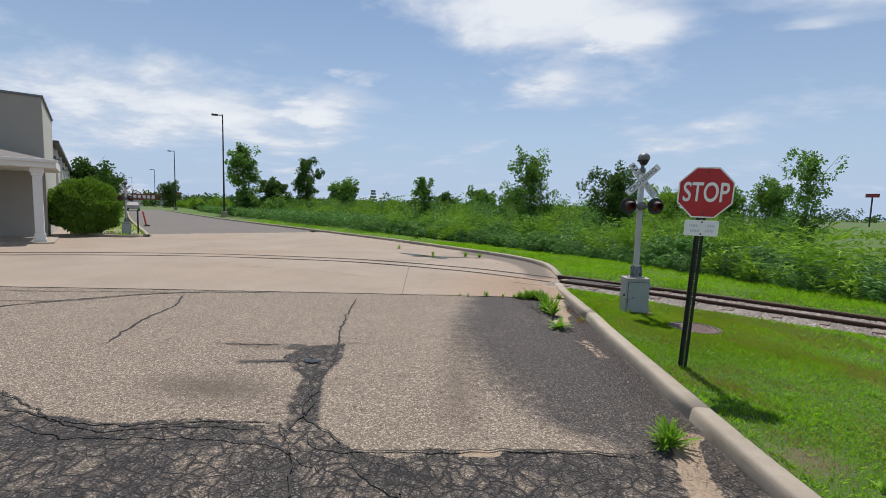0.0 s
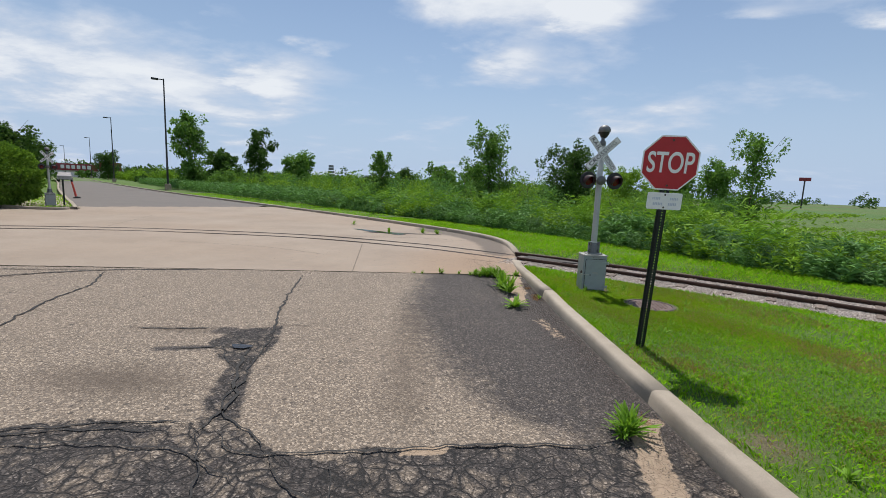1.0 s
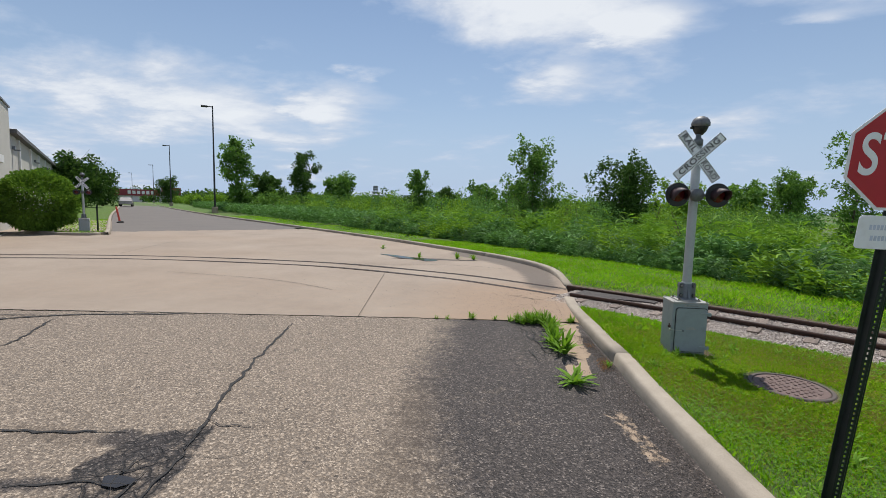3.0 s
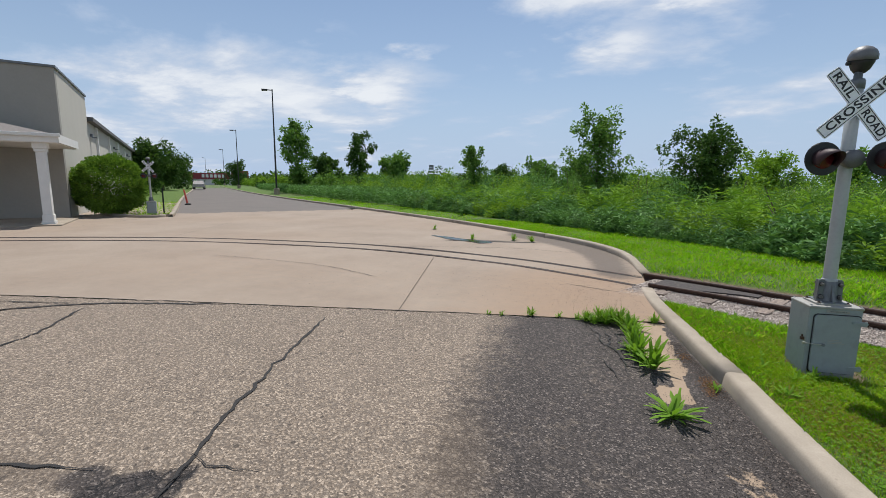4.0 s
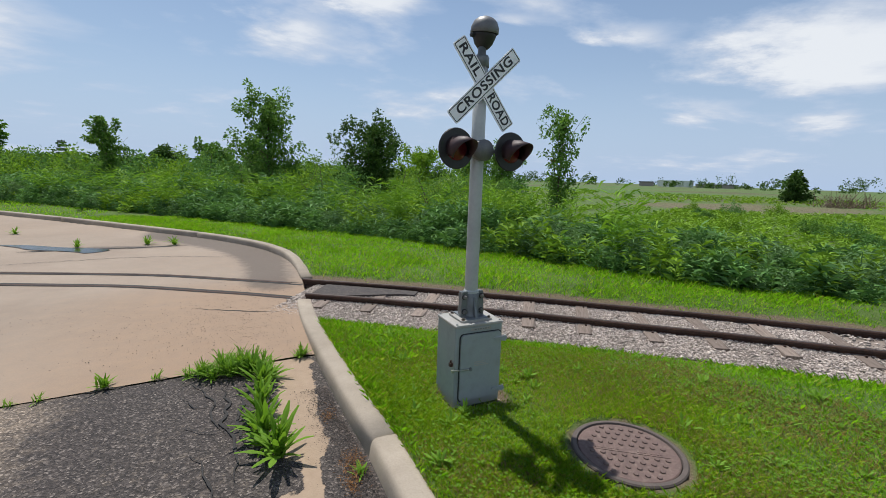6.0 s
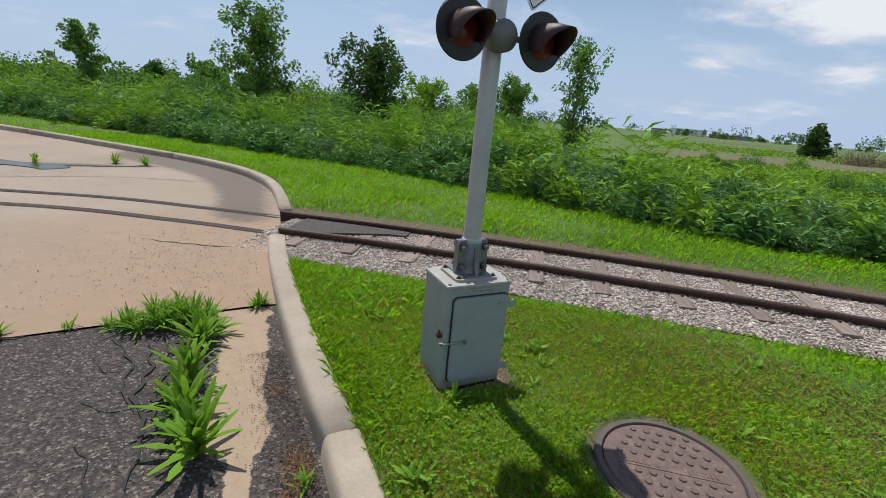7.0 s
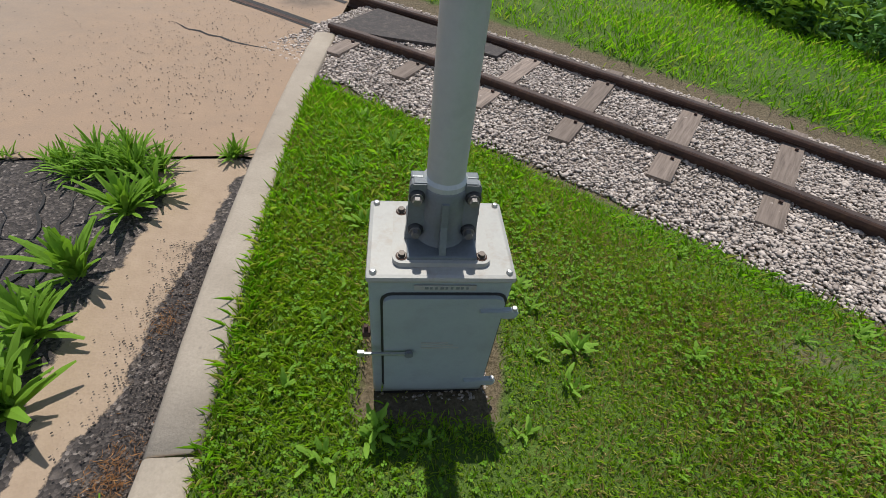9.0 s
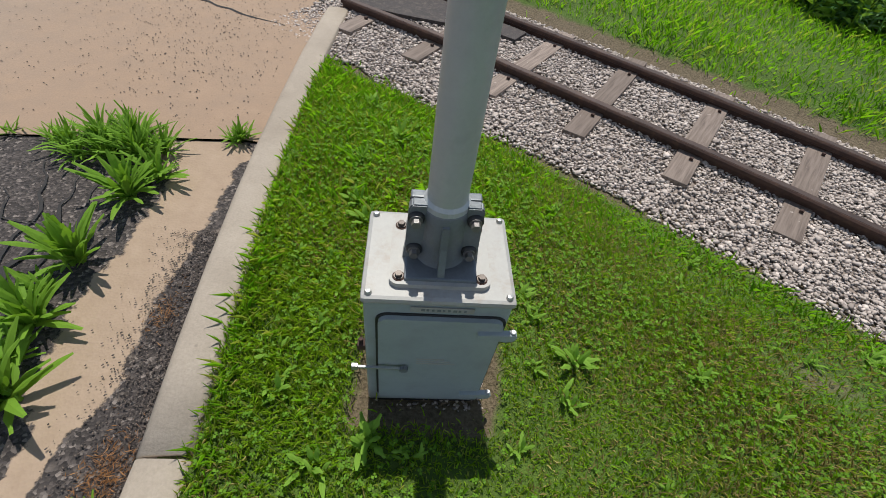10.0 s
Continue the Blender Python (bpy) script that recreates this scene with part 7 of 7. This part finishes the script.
turf("lawn_grass", 90000, -25.0, -3.0, 16.0, 40.0, 0.03, 0.065, 0.016, "short mown grass of the verge along the road", 84, where=lambda x, y: inside(x, y, np.vstack([VERGE[(VERGE[:, 0] > -40)], [(27, -9), (-40, 10)]])))
turf("lawn_grass", 40000, 5.0, 16.0, -6.0, 8.0, 0.03, 0.07, 0.012, "short mown grass of the lawn further off", 85)
# dry thatch in patches, and longer blades that lean over the kerb
turf("dry_thatch", 300000, 2.3, 5.6, 3.0, 9.3, 0.012, 0.036, 0.0036, "dry brown clippings between the grass", 91, STRAW, lambda x, y: wave(x, y, 2.4, 92) + 0.6 * wave(x, y, 6.0, 93) + 0.35 * np.random.default_rng(94).normal(size=len(x)) > 0.05 + 0.5 * smooth01(np.hypot(x - 3.5, y - 7.0), 1.4, 2.6))
turf("edge_grass", 60000, 2.2, 3.8, 2.0, 10.0, 0.025, 0.06, 0.004, "longer grass blades leaning over the kerb", 95, None, lambda x, y: sdist_pave(x, y) < 0.25)
turf("edge_grass", 60000, 2.2, 7.5, 5.5, 10.5, 0.03, 0.07, 0.005, "longer grass at the edge of the ballast", 96, None, lambda x, y: np.abs(seg_dist(x, y, BEDLINE[::2]) - 0.92) < 0.12)


def clover(n, seed):
    rg = np.random.default_rng(seed)
    x, y = rg.uniform(2.4, 5.6, n), rg.uniform(3.0, 9.0, n)
    ok = (sdist_pave(x, y) > 0.2) & (seg_dist(x, y, TRACK[::2]) > 1.05) & (np.hypot(x - HOLE[0], y - HOLE[1]) > 0.34) & (soil_mask(x, y) < 0.5)
    ok &= wave(x, y, 3.2, 90) + rg.normal(size=n) * 0.55 > 0.3
    ok &= (np.abs(x - SIGNAL[0]) > 0.18) | (np.abs(y - SIGNAL[1]) > 0.14)
    x, y = x[ok], y[ok]
    n = len(x)
    P = np.repeat(np.stack([x, y, lawn_z(x, y) + rg.uniform(0.012, 0.035, n)], 1), 3, 0)
    az = np.repeat(rg.uniform(0, 6.28, n), 3) + np.tile([0, 2.09, 4.19], n)
    D = np.stack([np.cos(az), np.sin(az), rg.uniform(-0.1, 0.35, n * 3)], 1)
    L = rg.uniform(0.005, 0.0115, n * 3)[:, None]
    S = np.stack([-np.sin(az), np.cos(az), np.zeros(n * 3)], 1)
    Q = np.stack([P, P + D * L * 0.6 + S * L * 0.5, P + D * L, P + D * L * 0.6 - S * L * 0.5], 1)
    tagged(quads("clover", Q, CLOVER), "small clover leaves among the grass", "clover", kind="stuff")


clover(60000, 86)
